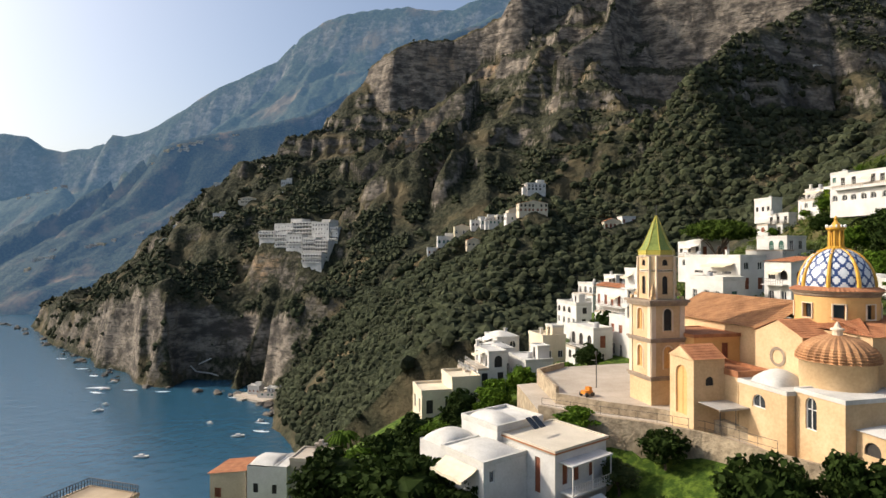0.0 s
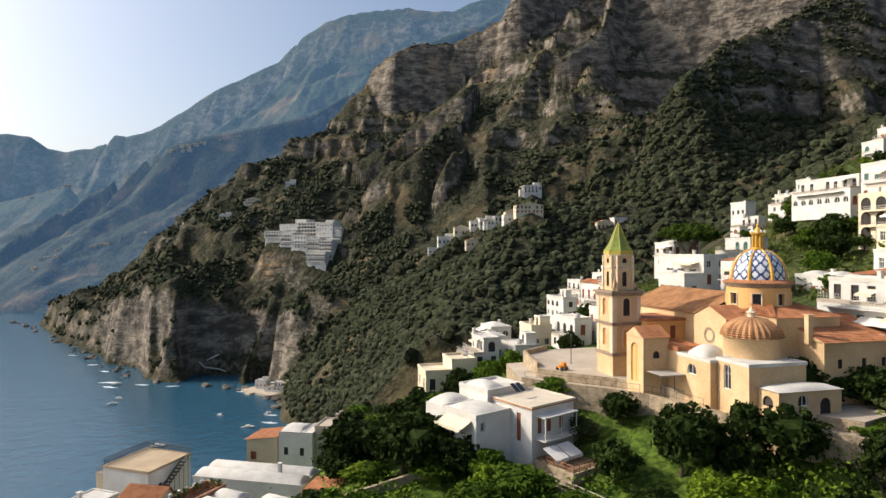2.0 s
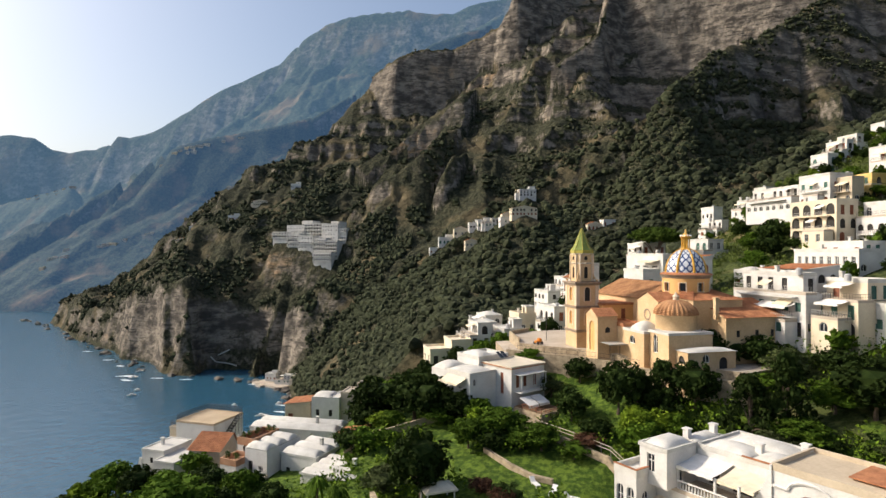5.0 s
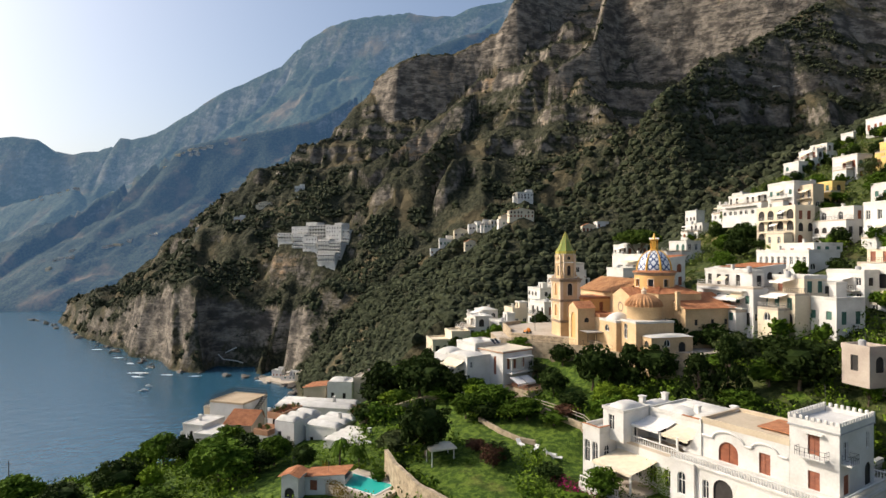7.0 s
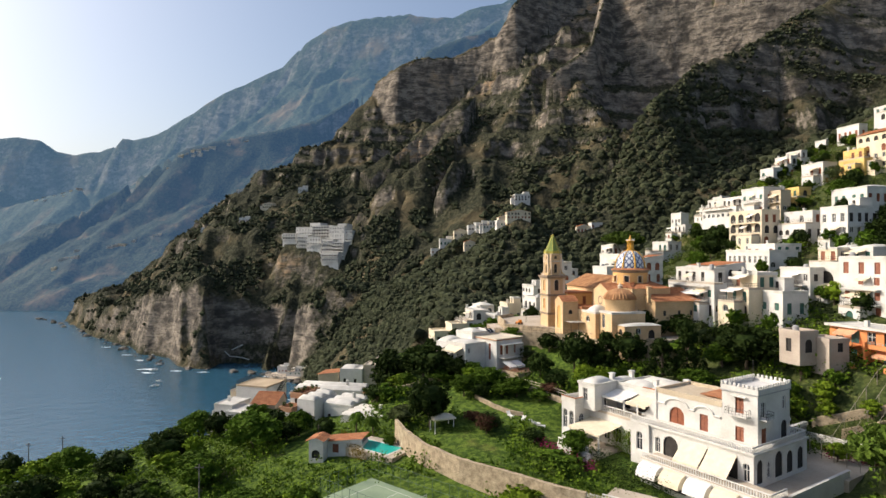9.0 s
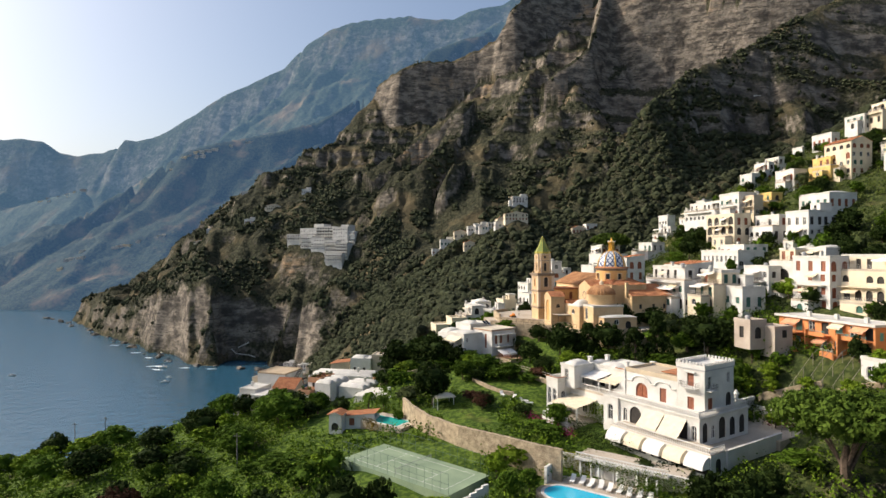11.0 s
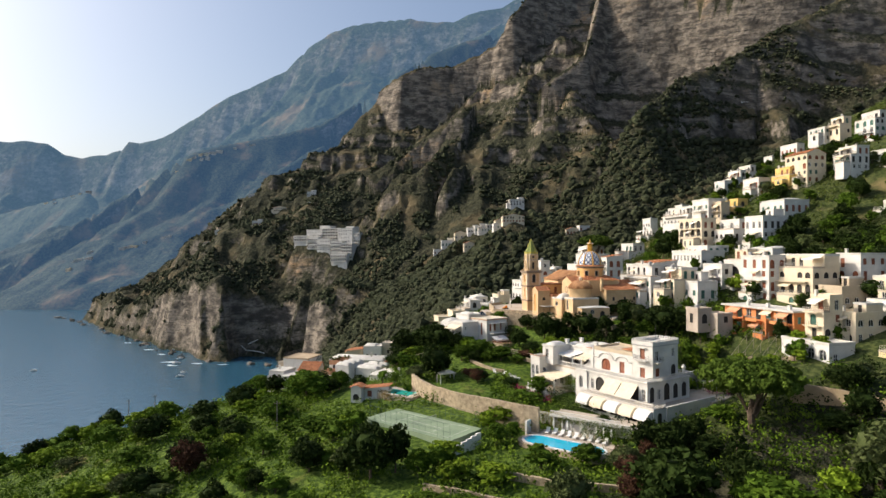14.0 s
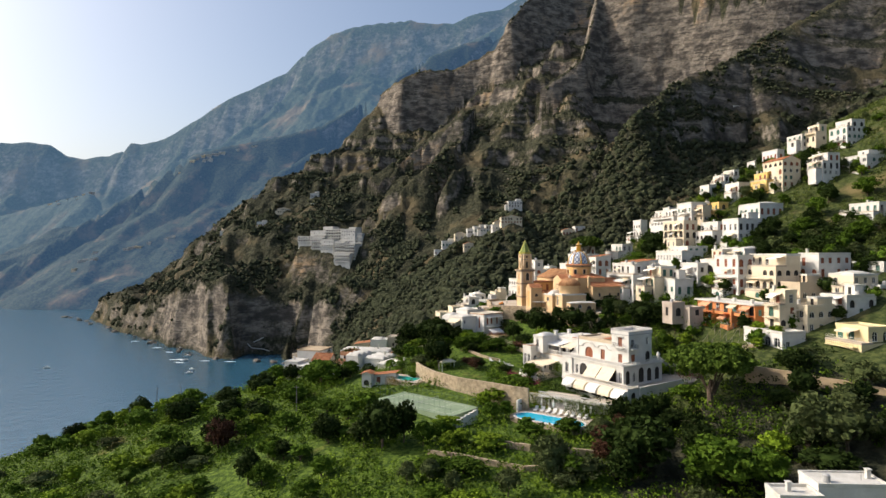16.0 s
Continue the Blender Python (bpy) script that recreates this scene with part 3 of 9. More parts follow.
def pane_mesh(w, h, arched, style):
    """Window or door leaf: x across, z up, y into the wall. Cached for alike openings."""
    key = (round(w, 2), round(h, 2), bool(arched), style)
    if key in PANES:
        return PANES[key]
    frame_m, fill = STYLES[style]

    def outline(inset):
        pts = [(inset, inset), (w - inset, inset)]
        if arched:
            r = w / 2 - inset
            pts += [(w / 2 + r * math.cos(math.pi * i / ARC), h - w / 2 + r * math.sin(math.pi * i / ARC)) for i in range(ARC + 1)]
        else:
            pts += [(w - inset, h - inset), (inset, h - inset)]
        return pts

    out = []
    f = min(0.09, w * 0.1)
    for kind in ("frame", "leaf"):
        bm = bmesh.new()
        if kind == "frame":
            o, i = outline(-0.01), outline(f)
            for k in range(len(o)):
                j = (k + 1) % len(o)
                bm.faces.new([bm.verts.new((p[0], d, p[1])) for p, d in ((o[k], 0.12), (o[j], 0.12), (i[j], 0.12), (i[k], 0.12))])
                bm.faces.new([bm.verts.new((p[0], d, p[1])) for p, d in ((i[k], 0.12), (i[j], 0.12), (i[j], 0.24), (i[k], 0.24))])
            if style != "dark" and w > 0.7:
                add_box(bm, w / 2 - 0.035, w / 2 + 0.035, 0.13, 0.2, f, h - f)
                if h > 1.7:
                    add_box(bm, f, w - f, 0.13, 0.2, h * 0.62, h * 0.62 + 0.06)
        else:
            if style.startswith("shut") and not arched:
                n = max(3, int((h - 2 * f) / 0.16))
                saw = []
                for k in range(n):
                    z0, z1 = f + (h - 2 * f) * k / n, f + (h - 2 * f) * (k + 1) / n
                    saw += [(0.15, z0), (0.2, z1)]
                cols = [[bm.verts.new((x, y, z)) for y, z in saw] for x in (f, w - f)]
                for k in range(len(saw) - 1):
                    bm.faces.new((cols[0][k], cols[1][k], cols[1][k + 1], cols[0][k + 1]))
            else:
                bm.faces.new([bm.verts.new((p[0], 0.2, p[1])) for p in outline(f * 0.8)])
        me = bpy.data.meshes.new("window_" + kind)
        bm.to_mesh(me)
        bm.free()
        me.materials.append(frame_m if kind == "frame" else fill)
        out.append(me)
    PANES[key] = out
    return out


def set_window(parent, p, u, n, w, h, arched, style, name="window"):
    """Puts a window into an opening whose lower left corner is p."""
    u, n = Vector(u), Vector(n)
    fr, leaf = pane_mesh(w, h, arched, style)
    m = Matrix(((u.x, -n.x, 0, p[0]), (u.y, -n.y, 0, p[1]), (0, 0, 1, p[2]), (0, 0, 0, 1)))
    a = new(name, fr)
    a.parent, a.matrix_local = parent, m
    # in the dark style this leaf is a flat black panel standing in for shade
    c = new("shutter" if style.startswith("shut") else "pane", leaf)
    c.parent = a
    return a


def walls(parent, x0, x1, y0, y1, z0, z1, material, sides=None, name="wall", style="glass", depth=0.28, label="", top=False):
    """Four walls with openings on the named sides ('left', 'front', 'right'), and the windows in them."""
    sides = sides or {}
    bm = bmesh.new()
    spec = {"front": ((x0, y0, z0), (1, 0, 0), (0, -1, 0), x1 - x0), "right": ((x1, y0, z0), (0, 1, 0), (1, 0, 0), y1 - y0),
            "left": ((x0, y1, z0), (0, -1, 0), (-1, 0, 0), y1 - y0), "back": ((x1, y1, z0), (-1, 0, 0), (0, 1, 0), x1 - x0)}
    holes = []
    for key, (p, u, n, wd) in spec.items():
        ops = sides.get(key, [])
        facade(bm, p, u, n, wd, z1 - z0, [o[:5] for o in ops], depth)
        for o in ops:
            st = o[5] if len(o) > 5 else style
            if st:
                holes.append((Vector(p) + o[0] * Vector(u) + Vector((0, 0, o[1])), u, n, o[2], o[3], o[4] if len(o) > 4 else False, st))
    if top:
        bm.faces.new([bm.verts.new(q) for q in ((x0, y0, z1), (x1, y0, z1), (x1, y1, z1), (x0, y1, z1))])
    body = part(name, bm, material, parent, label)
    for q in holes:
        set_window(body, *q)
    return body


def flat_roof(parent, x0, x1, y0, y1, z, material, rim=0.45, name="roof", over=0.0, label=""):
    """Roof slab with a parapet whose edge is slightly rounded."""
    bm = bmesh.new()
    x0, x1, y0, y1 = x0 - over, x1 + over, y0 - over, y1 + over
    t = 0.26
    add_box(bm, x0 + t, x1 - t, y0 + t, y1 - t, z - 0.3, z)
    for q in ((x0, x1, y0, y0 + t), (x0, x1, y1 - t, y1), (x0, x0 + t, y0 + t, y1 - t), (x1 - t, x1, y0 + t, y1 - t)):
        add_box(bm, *q, z - 0.3, z + rim)
    return part(name, bm, material, parent, label)


def vault_roof(parent, x0, x1, y0, y1, z, rise, material, name="vault", n=10):
    """White extrados vault swelling over a rectangle."""
    bm = bmesh.new()
    g = [[bm.verts.new((x0 + (x1 - x0) * i / n, y0 + (y1 - y0) * j / n,
                        z + rise * (math.sin(math.pi * i / n) * math.sin(math.pi * j / n)) ** 0.5)) for i in range(n + 1)] for j in range(n + 1)]
    for j in range(n):
        for i in range(n):
            bm.faces.new((g[j][i], g[j][i + 1], g[j + 1][i + 1], g[j + 1][i]))
    return part(name, bm, material, parent, smooth=True)


def tile_slope(parent, a, b, c, d, material, pitch=0.3, course=0.42, name="tile_roof", label=""):
    """Rolled clay tiles over the quad a-b (eave) and d-c (ridge): rolls run up the slope, courses step."""
    a, b, c, d = Vector(a), Vector(b), Vector(c), Vector(d)
    nu = max(2, int(round((b - a).length / pitch))) * 4
    nv = max(1, int(round(((d - a).length + (c - b).length) / 2 / course)))
    nrm = (b - a).cross(d - a).normalized()
    if nrm.z < 0:
        nrm = -nrm
    verts, faces = [], []
    for j in range(nv):
        for e in (0, 1):
            v = (j + e) / nv
            lift = 0.05 * (1 - e)
            for i in range(nu + 1):
                s = i / nu
                p = (a.lerp(b, s)).lerp(d.lerp(c, s), v)
                verts.append(p + nrm * (0.07 * abs(math.sin(math.pi * i / 4)) + lift + 0.02))
    w = nu + 1
    for j in range(2 * nv - 1):
        for i in range(nu):
            faces.append((j * w + i, j * w + i + 1, (j + 1) * w + i + 1, (j + 1) * w + i))
    me = bpy.data.meshes.new(name)
    me.from_pydata([tuple(v) for v in verts], [], faces)
    me.materials.append(material)
    ob = new(name, me)
    ob.parent = parent
    if label:
        ob["label"] = label
    return ob


def gable_fill(parent, pts, material, name="gable"):
    """A flat upright triangle or quad with a little thickness."""
    bm = bmesh.new()
    f = bm.faces.new([bm.verts.new(p) for p in pts])
    bm.normal_update()
    r = bmesh.ops.extrude_face_region(bm, geom=[f])
    nn = f.normal.copy()
    bmesh.ops.translate(bm, verts=[e for e in r["geom"] if isinstance(e, bmesh.types.BMVert)], vec=nn * -0.2)
    bmesh.ops.recalc_face_normals(bm, faces=bm.faces)
    return part(name, bm, material, parent)


def railing(parent, pts, z, h, material, name="railing", step_m=0.45, r=0.025, solid=False):
    """Posts and two rails, or a row of stout balusters under a coping, along points in plan."""
    bm = bmesh.new()
    for (ax, ay), (bx, by) in zip(pts, pts[1:]):
        ln = math.hypot(bx - ax, by - ay)
        n = max(1, int(ln / step_m))
        for i in range(n + 1):
            x, y = ax + (bx - ax) * i / n, ay + (by - ay) * i / n
            q = r * (2.4 if solid else 1)
            add_lathe(bm, [(q * 0.7, z), (q * 1.2, z + h * 0.35), (q * 0.6, z + h * 0.8), (q, z + h)] if solid else [(q, z), (q, z + h)], x, y, 6)
        for zz in (z + h,) if solid else (z + h, z + h * 0.5):
            q = 0.1 if solid else r
            add_tube(bm, [(ax, ay, zz), (bx, by, zz)], q, 6)
        if solid:
            add_tube(bm, [(ax, ay, z + 0.03), (bx, by, z + 0.03)], 0.09, 6)
    return part(name, bm, material, parent)


def awning(parent, x, y0, y1, ztop, zlow, out, material, name="awning"):
    """Cloth sloping out from the wall, sagging a little, with a hanging valance."""
    bm = bmesh.new()
    n = 8
    rows = []
    for j in range(5):
        v = j / 4
        rows.append([bm.verts.new((x - out * v, y0 + (y1 - y0) * i / n, ztop + (zlow - ztop) * v - 0.12 * math.sin(math.pi * v) - 0.05 * math.sin(2 * math.pi * i / n * 2) * v)) for i in range(n + 1)])
    rows.append([bm.verts.new((x - out, y0 + (y1 - y0) * i / n, zlow - 0.3 - 0.08 * (i % 2))) for i in range(n + 1)])
    for lo, hi in zip(rows, rows[1:]):
        for i in range(n):
            bm.faces.new((lo[i], lo[i + 1], hi[i + 1], hi[i]))
    return part(name, bm, material, parent)


def auto_openings(rng, width, height, lift, arched=0.25, styles=("glass", "shut_brown", "shut_green", "dark"), storey=3.1):
    """Rows of windows and balcony doors in a house front; lift: the part of the wall below the lowest floor."""
    ops = []
    levels = max(1, int(round((height - lift - 0.4) / storey)))
    sh = (height - lift - 0.3) / levels
    cols = max(1, int(width / 2.4))
    if width < 1.6:
        return ops
    for lv in range(levels):
        row_arch = rng.random() < arched
        st = rng.choice(styles)
        door = rng.random() < 0.45
        for c in range(cols):
            if rng.random() < 0.14:
                continue
            w = 1.15 if not row_arch else min(1.5, width / cols * 0.6)
            h = min(2.25 if door else 1.5, sh - 0.6)
            z = lift + lv * sh + (0.12 if door else 0.85)
            if z + h > height - 0.25:
                h = height - 0.3 - z
            if h < 0.5:
                continue
            ops.append((width * (c + 0.5) / cols - w / 2 + rng.uniform(-0.25, 0.25), z, w, h, row_arch and h > w * 0.7, st))
    return ops


def house(x, y, z, w, d, h, rot, material, label, roof="flat", sides=None, arched=0.25, style=None, balcony=0, seed=1, lift=3.0, group="village houses", trim=None):
    """A house from its near corner: w runs along its shaded front, d along its sunny side; its foundation goes lift metres below z."""
    rng = random.Random(seed)
    top = thing("house", pose(x, y, z, 0, 0, rot), label, "house", group)
    auto = {"front": auto_openings(rng, w, h + lift, lift, arched), "left": auto_openings(rng, d, h + lift, lift, arched)}
    if style:
        auto = {k: [(*o[:5], style) for o in v] for k, v in auto.items()}
    if sides:
        auto.update(sides)
    setback = not sides and roof == "flat" and w >= 4.5 and h >= 5.4 and rng.random() < 0.7
    if setback:
        s, hl = w * rng.uniform(0.3, 0.45), h - 2.9
        walls(top, 0, w, 0, d, -lift, hl, material, {k: [o for o in v if o[1] + o[3] < hl + lift - 0.15] for k, v in auto.items()})
        d0, d1 = (0, d) if rng.random() < 0.5 else (d * rng.uniform(0.1, 0.3), d)
        walls(top, s, w, d0, d1, hl + 0.02, h, material, {k: [(*o[:1], 0.15, o[2], 2.1, o[4], o[5]) for o in auto_openings(rng, g, 3.0, 0, 0.3)] for k, g in (("left", d1 - d0), ("front", w - s))}, name="upper_wall")
        flat_roof(top, 0, s - 0.02, 0, d, hl + 0.05, PAVING, 0.1, "terrace_floor", 0.04)
        railing(top, [(0.08, d - 0.1), (0.08, 0.1), (s, 0.1)], hl + 0.15, 0.9, IRON if rng.random() < 0.5 else ROOF_WHITE)
        flat_roof(top, s, w, d0, d1, h + 0.1, ROOF_WHITE if material is PLASTER or rng.random() < 0.5 else material, rng.uniform(0.15, 0.45), over=0.08)
        if rng.random() < 0.55:
            y0 = d0 + rng.uniform(0.2, (d1 - d0) * 0.4)
            awning(top, s, y0, min(d1, y0 + rng.uniform(2.5, 5)), h - 0.3, h - 0.75, s * 0.85, CANVAS if rng.random() < 0.55 else WHITE_CANVAS)
    else:
        walls(top, 0, w, 0, d, -lift, h, material, auto)
    if roof == "flat" and not setback:
        flat_roof(top, 0, w, 0, d, h + 0.1, ROOF_WHITE if material is PLASTER else material, rng.uniform(0.2, 0.5), over=0.07)
    elif setback:
        pass
    elif roof == "vault":
        flat_roof(top, 0, w, 0, d, h + 0.1, ROOF_WHITE, 0.25, over=0.04)
        k = max(1, int(d / 4.5))
        for i in range(k):
            vault_roof(top, 0.35, w - 0.35, d * i / k + 0.3, d * (i + 1) / k - 0.2, h + 0.1, 0.9, ROOF_WHITE)
    elif roof == "tile":
        e, r = 0.35, min(w, d) * 0.22
        tile_slope(top, (-e, d + e, h), (-e, -e, h), (w / 2, -e, h + r), (w / 2, d + e, h + r), CLAY)
        tile_slope(top, (w + e, -e, h), (w + e, d + e, h), (w / 2, d + e, h + r), (w / 2, -e, h + r), CLAY)
        gable_fill(top, [(0, 0, h), (w, 0, h), (w / 2, 0, h + r)], material)
    elif roof == "shed":
        tile_slope(top, (-0.3, d + 0.3, h + 0.05), (-0.3, -0.3, h + 0.05), (w + 0.2, -0.3, h + 0.9), (w + 0.2, d + 0.3, h + 0.9), CLAY)
        gable_fill(top, [(0, 0, h), (w, 0, h), (w, 0, h + 0.85)], material)
    levels = max(1, int(round((h - 0.4) / 3.1)))
    if not balcony and h > 5.4 and rng.random() < 0.6:
        balcony = rng.choice((1, 1, 2))
    for lv in range(1, levels):
        if lv > balcony:
            break
        zb = lv * (h - 0.3) / levels
        bm = bmesh.new()
        if rng.random() < 0.6:
            y0 = d * rng.uniform(0.12, 0.5)
            awning(top, 0, y0, min(d * 0.9, y0 + rng.uniform(2, 3.5)), zb + 2.6, zb + 2.0, 1.3, CANVAS if rng.random() < 0.7 else WHITE_CANVAS)
        add_box(bm, -1.2, 0, d * 0.1, d * 0.9, zb - 0.16, zb)
        part("balcony", bm, material, top)
        railing(top, [(-1.15, d * 0.1), (-1.15, d * 0.9)], zb, 0.95, IRON if lv % 2 else ROOF_WHITE)
    if roof == "flat" and not setback and w > 4 and d > 5 and h > 4 and rng.random() < 0.5:
        rw, rd, rh = w * rng.uniform(0.35, 0.6), d * rng.uniform(0.3, 0.5), rng.uniform(2.0, 2.6)
        rx, ry = w - rw - 0.2, rng.uniform(0.3, d - rd - 0.3)
        walls(top, rx, rx + rw, ry, ry + rd, h + 0.1, h + rh, material, {"left": [(rd / 2 - 0.45, 0.1, 0.9, 1.8, False, "dark")]} if rd > 1.6 else {}, name="roof_room")
        flat_roof(top, rx, rx + rw, ry, ry + rd, h + rh + 0.1, ROOF_WHITE, 0.15, over=0.08, name="roof_room_top")
    if h > 5 and d > 6 and rng.random() < 0.6:
        tw, th_, ty = rng.uniform(1.8, 3.0), rng.uniform(2.4, 3.2), rng.uniform(0, d * 0.4)
        tl = d * rng.uniform(0.4, 0.6)
        walls(top, -tw, -0.02, ty, ty + tl, -lift, th_, material, {"left": auto_openings(rng, tl, th_ + lift, lift, 0.5)}, name="terrace_wall")
        flat_roof(top, -tw, -0.02, ty, ty + tl, th_ + 0.05, PAVING, 0.12, "terrace_floor", 0.03)
        railing(top, [(-tw + 0.1, ty + tl), (-tw + 0.1, ty + 0.1), (-0.1, ty + 0.1)], th_ + 0.17, 0.85, IRON if rng.random() < 0.5 else ROOF_WHITE)
        if rng.random() < 0.6:
            awning(top, 0, ty + 0.3, ty + tl - 0.3, th_ + 2.7, th_ + 2.2, tw * 0.9, CANVAS if rng.random() < 0.6 else WHITE_CANVAS)
    if roof == "flat" and rng.random() < 0.5:
        bm = bmesh.new()
        cx, cy = rng.uniform(0.8, max(1.0, w - 1.2)), rng.uniform(0.8, max(1.0, d - 1.2))
        add_lathe(bm, [(0.01, h), (0.5, h), (0.5, h + 1.0), (0.35, h + 1.15), (0.01, h + 1.2)], cx, cy, 12)
        part("water_tank", bm, surface("grey_tank", (0.3, 0.3, 0.3), (0.45, 0.45, 0.44), 0.7), top)
    if rng.random() < 0.5:
        bm = bmesh.new()
        ax, ay = w * rng.uniform(0.3, 0.8), d * rng.uniform(0.3, 0.8)
        add_tube(bm, [(ax, ay, h), (ax, ay, h + 2.2)], 0.025, 5)
        for k in range(4):
            add_tube(bm, [(ax - 0.45 + 0.05 * k, ay, h + 1.5 + 0.18 * k), (ax + 0.45 - 0.05 * k, ay, h + 1.5 + 0.18 * k)], 0.015, 4)
        part("aerial", bm, IRON, top)
    if roof in ("flat", "vault") and w > 4 and rng.random() < 0.75:
        bm = bmesh.new()
        cx, cy = rng.uniform(0.6, w - 1.2), rng.uniform(d * 0.4, d - 1)
        add_box(bm, cx, cx + 0.55, cy, cy + 0.55, h, h + 1.3)
        add_box(bm, cx - 0.1, cx + 0.65, cy - 0.1, cy + 0.65, h + 1.3, h + 1.42)
        part("chimney", bm, ROOF_WHITE, top)
    return top

# ---- church ----
church = thing("church", pose(26.3, 71.5, 0, 0, 0, 14), "ochre stuccoed church with clay tile roofs on a stone terrace", "church")


def ring_cornice(parent, half, z, h, out, material, chamfer=0.0):
    bm = bmesh.new()
    for k, (o, za, zb) in enumerate(((out * 0.55, z - h, z - h * 0.45), (out, z - h * 0.45, z))):
        q = half + o
        add_box(bm, -q, q, -q, q, za, zb)
    return part("cornice", bm, material, parent)


# bell tower, four stages and a tiled spire
tower = thing("bell_tower", pose(26.3, 71.5, 0, 0, 0, 14), "ochre and pink stuccoed bell tower with a green tiled spire", "bell tower")
hw = 2.25
walls(tower, -hw, hw, -hw, hw, 98.5, 105.2, OCHRE, name="base")
for z0, z1 in ((105.3, 109.7), (109.8, 114.2)):
    arch = [(hw - 0.55, 0.9, 1.1, 2.6, True, "ochre" if z0 < 106 else "dark")]
    walls(tower, -hw, hw, -hw, hw, z0, z1, OCHRE, {"left": [(hw - 0.5, 0.9, 1.0, 2.6, True, "ochre")], "front": arch}, name="stage", depth=0.35)
    for sx, sy in ((-1, -1), (1, -1), (-1, 1)):
        bm = bmesh.new()
        for dx, dy in ((0.0, 1.0), (1.0, 0.0)):
            cx, cy = sx * (hw - 0.3 * dx) , sy * (hw - 0.3 * dy)
            add_box(bm, cx - 0.1 - 0.2 * dx, cx + 0.1 + 0.2 * dx, cy - 0.1 - 0.2 * dy, cy + 0.1 + 0.2 * dy, z0, z1)
        part("pilaster", bm, PALE_TRIM, tower)
    for side in ("left", "front"):
        bm = bmesh.new()
        for i in range(ARC * 2):
            a0, a1 = math.pi * i / (ARC * 2), math.pi * (i + 1) / (ARC * 2)
            pts = [(r * math.cos(a), z0 + 2.95 + r * math.sin(a)) for a, r in ((a0, 0.72), (a1, 0.72), (a1, 0.56), (a0, 0.56))]
            bm.faces.new([bm.verts.new((p[0], -hw - 0.06, p[1]) if side == "front" else (-hw - 0.06, p[0], p[1])) for p in pts])
        for s in (-1, 1):
            q = (s * 0.64 - 0.08, s * 0.64 + 0.08)
            if side == "front":
                add_box(bm, *q, -hw - 0.06, -hw + 0.02, z0 + 0.8, z0 + 2.95)
            else:
                add_box(bm, -hw - 0.06, -hw + 0.02, *q, z0 + 0.8, z0 + 2.95)
        part("moulding", bm, PALE_TRIM, tower)
for z, h, o in ((105.3, 0.5, 0.3), (109.8, 0.5, 0.32), (114.35, 0.7, 0.5)):
    ring_cornice(tower, hw, z, h, o, CORNICE)


def octagon(parent, r, cut, z0, z1, material, name, windows):
    """A chamfered square stage with openings on its four long faces."""
    bm = bmesh.new()
    c = r - cut
    holes = []
    for k in range(4):
        a = radians(90 * k)
        u, n = Vector((math.cos(a), math.sin(a), 0)), Vector((math.sin(a), -math.cos(a), 0))
        p = -c * u + r * n
        ops = [(c - w / 2, zo, w, h, True) for w, zo, h in windows]
        facade(bm, (p.x, p.y, z0), u, n, 2 * c, z1 - z0, ops, 0.3)
        for o in ops:
            if k in (0, 3):
                q = p + o[0] * u
                holes.append(((q.x, q.y, z0 + o[1]), u, n, o[2], o[3], True, "dark"))
        d = (u + n).normalized()
        p0, p1 = c * u + r * n, r * u + c * n
        bm.faces.new([bm.verts.new((*p0.xy, z0)), bm.verts.new((*p1.xy, z0)), bm.verts.new((*p1.xy, z1)), bm.verts.new((*p0.xy, z1))])
    body = part(name, bm, material, parent)
    for q in holes:
        set_window(body, *q)
    return body


octagon(tower, 1.75, 0.55, 114.4, 117.75, OCHRE, "belfry", [(0.75, 0.6, 2.2)])
octagon(tower, 1.75, 0.55, 118.0, 119.6, OCHRE, "attic", [(0.72, 0.45, 0.74)])
for s in range(4):
    for e in (-1, 1):
        bm = bmesh.new()
        a = radians(90 * s)
        u, n = Vector((math.cos(a), math.sin(a), 0)), Vector((math.sin(a), -math.cos(a), 0))
        for w in (1.2 * e,):
            p = w * u + 1.75 * n
            q = p + n * 0.07
            add_box(bm, min(p.x, q.x) - 0.09, max(p.x, q.x) + 0.09, min(p.y, q.y) - 0.09, max(p.y, q.y) + 0.09, 114.4, 119.6)
        part("pilaster", bm, PALE_TRIM, tower)
bm = bmesh.new()
for z, o in ((117.75, 0.12), (118.0, 0.16), (119.6, 0.14), (119.75, 0.24)):
    add_lathe(bm, [(0.1, z - 0.12), (1.87 + o, z - 0.12), (1.87 + o, z), (0.1, z)], 0, 0, 8, a0=22.5, a1=382.5)
part("cornice", bm, PALE_TRIM, tower)
for sx, sy in ((-1, -1), (1, -1), (-1, 1), (1, 1)):
    bm = bmesh.new()
    for k in range(6):
        t0, t1 = k / 6, (k + 1) / 6
        r0 = 2.25 - 0.85 * t0 ** 0.5
        add_box(bm, *sorted((sx * (r0 - 0.35), sx * r0)), *sorted((sy * (r0 - 0.35), sy * r0)), 114.4 + 2.2 * t0, 114.4 + 2.2 * t1)
    part("scroll_buttress", bm, OCHRE, tower)
bm = bmesh.new()
prof = [(2.12, 119.75), (2.1, 120.3), (1.72, 120.75), (1.42, 121.3), (1.08, 122.1), (0.72, 123.0), (0.36, 123.9), (0.05, 124.55)]
fine_prof = []
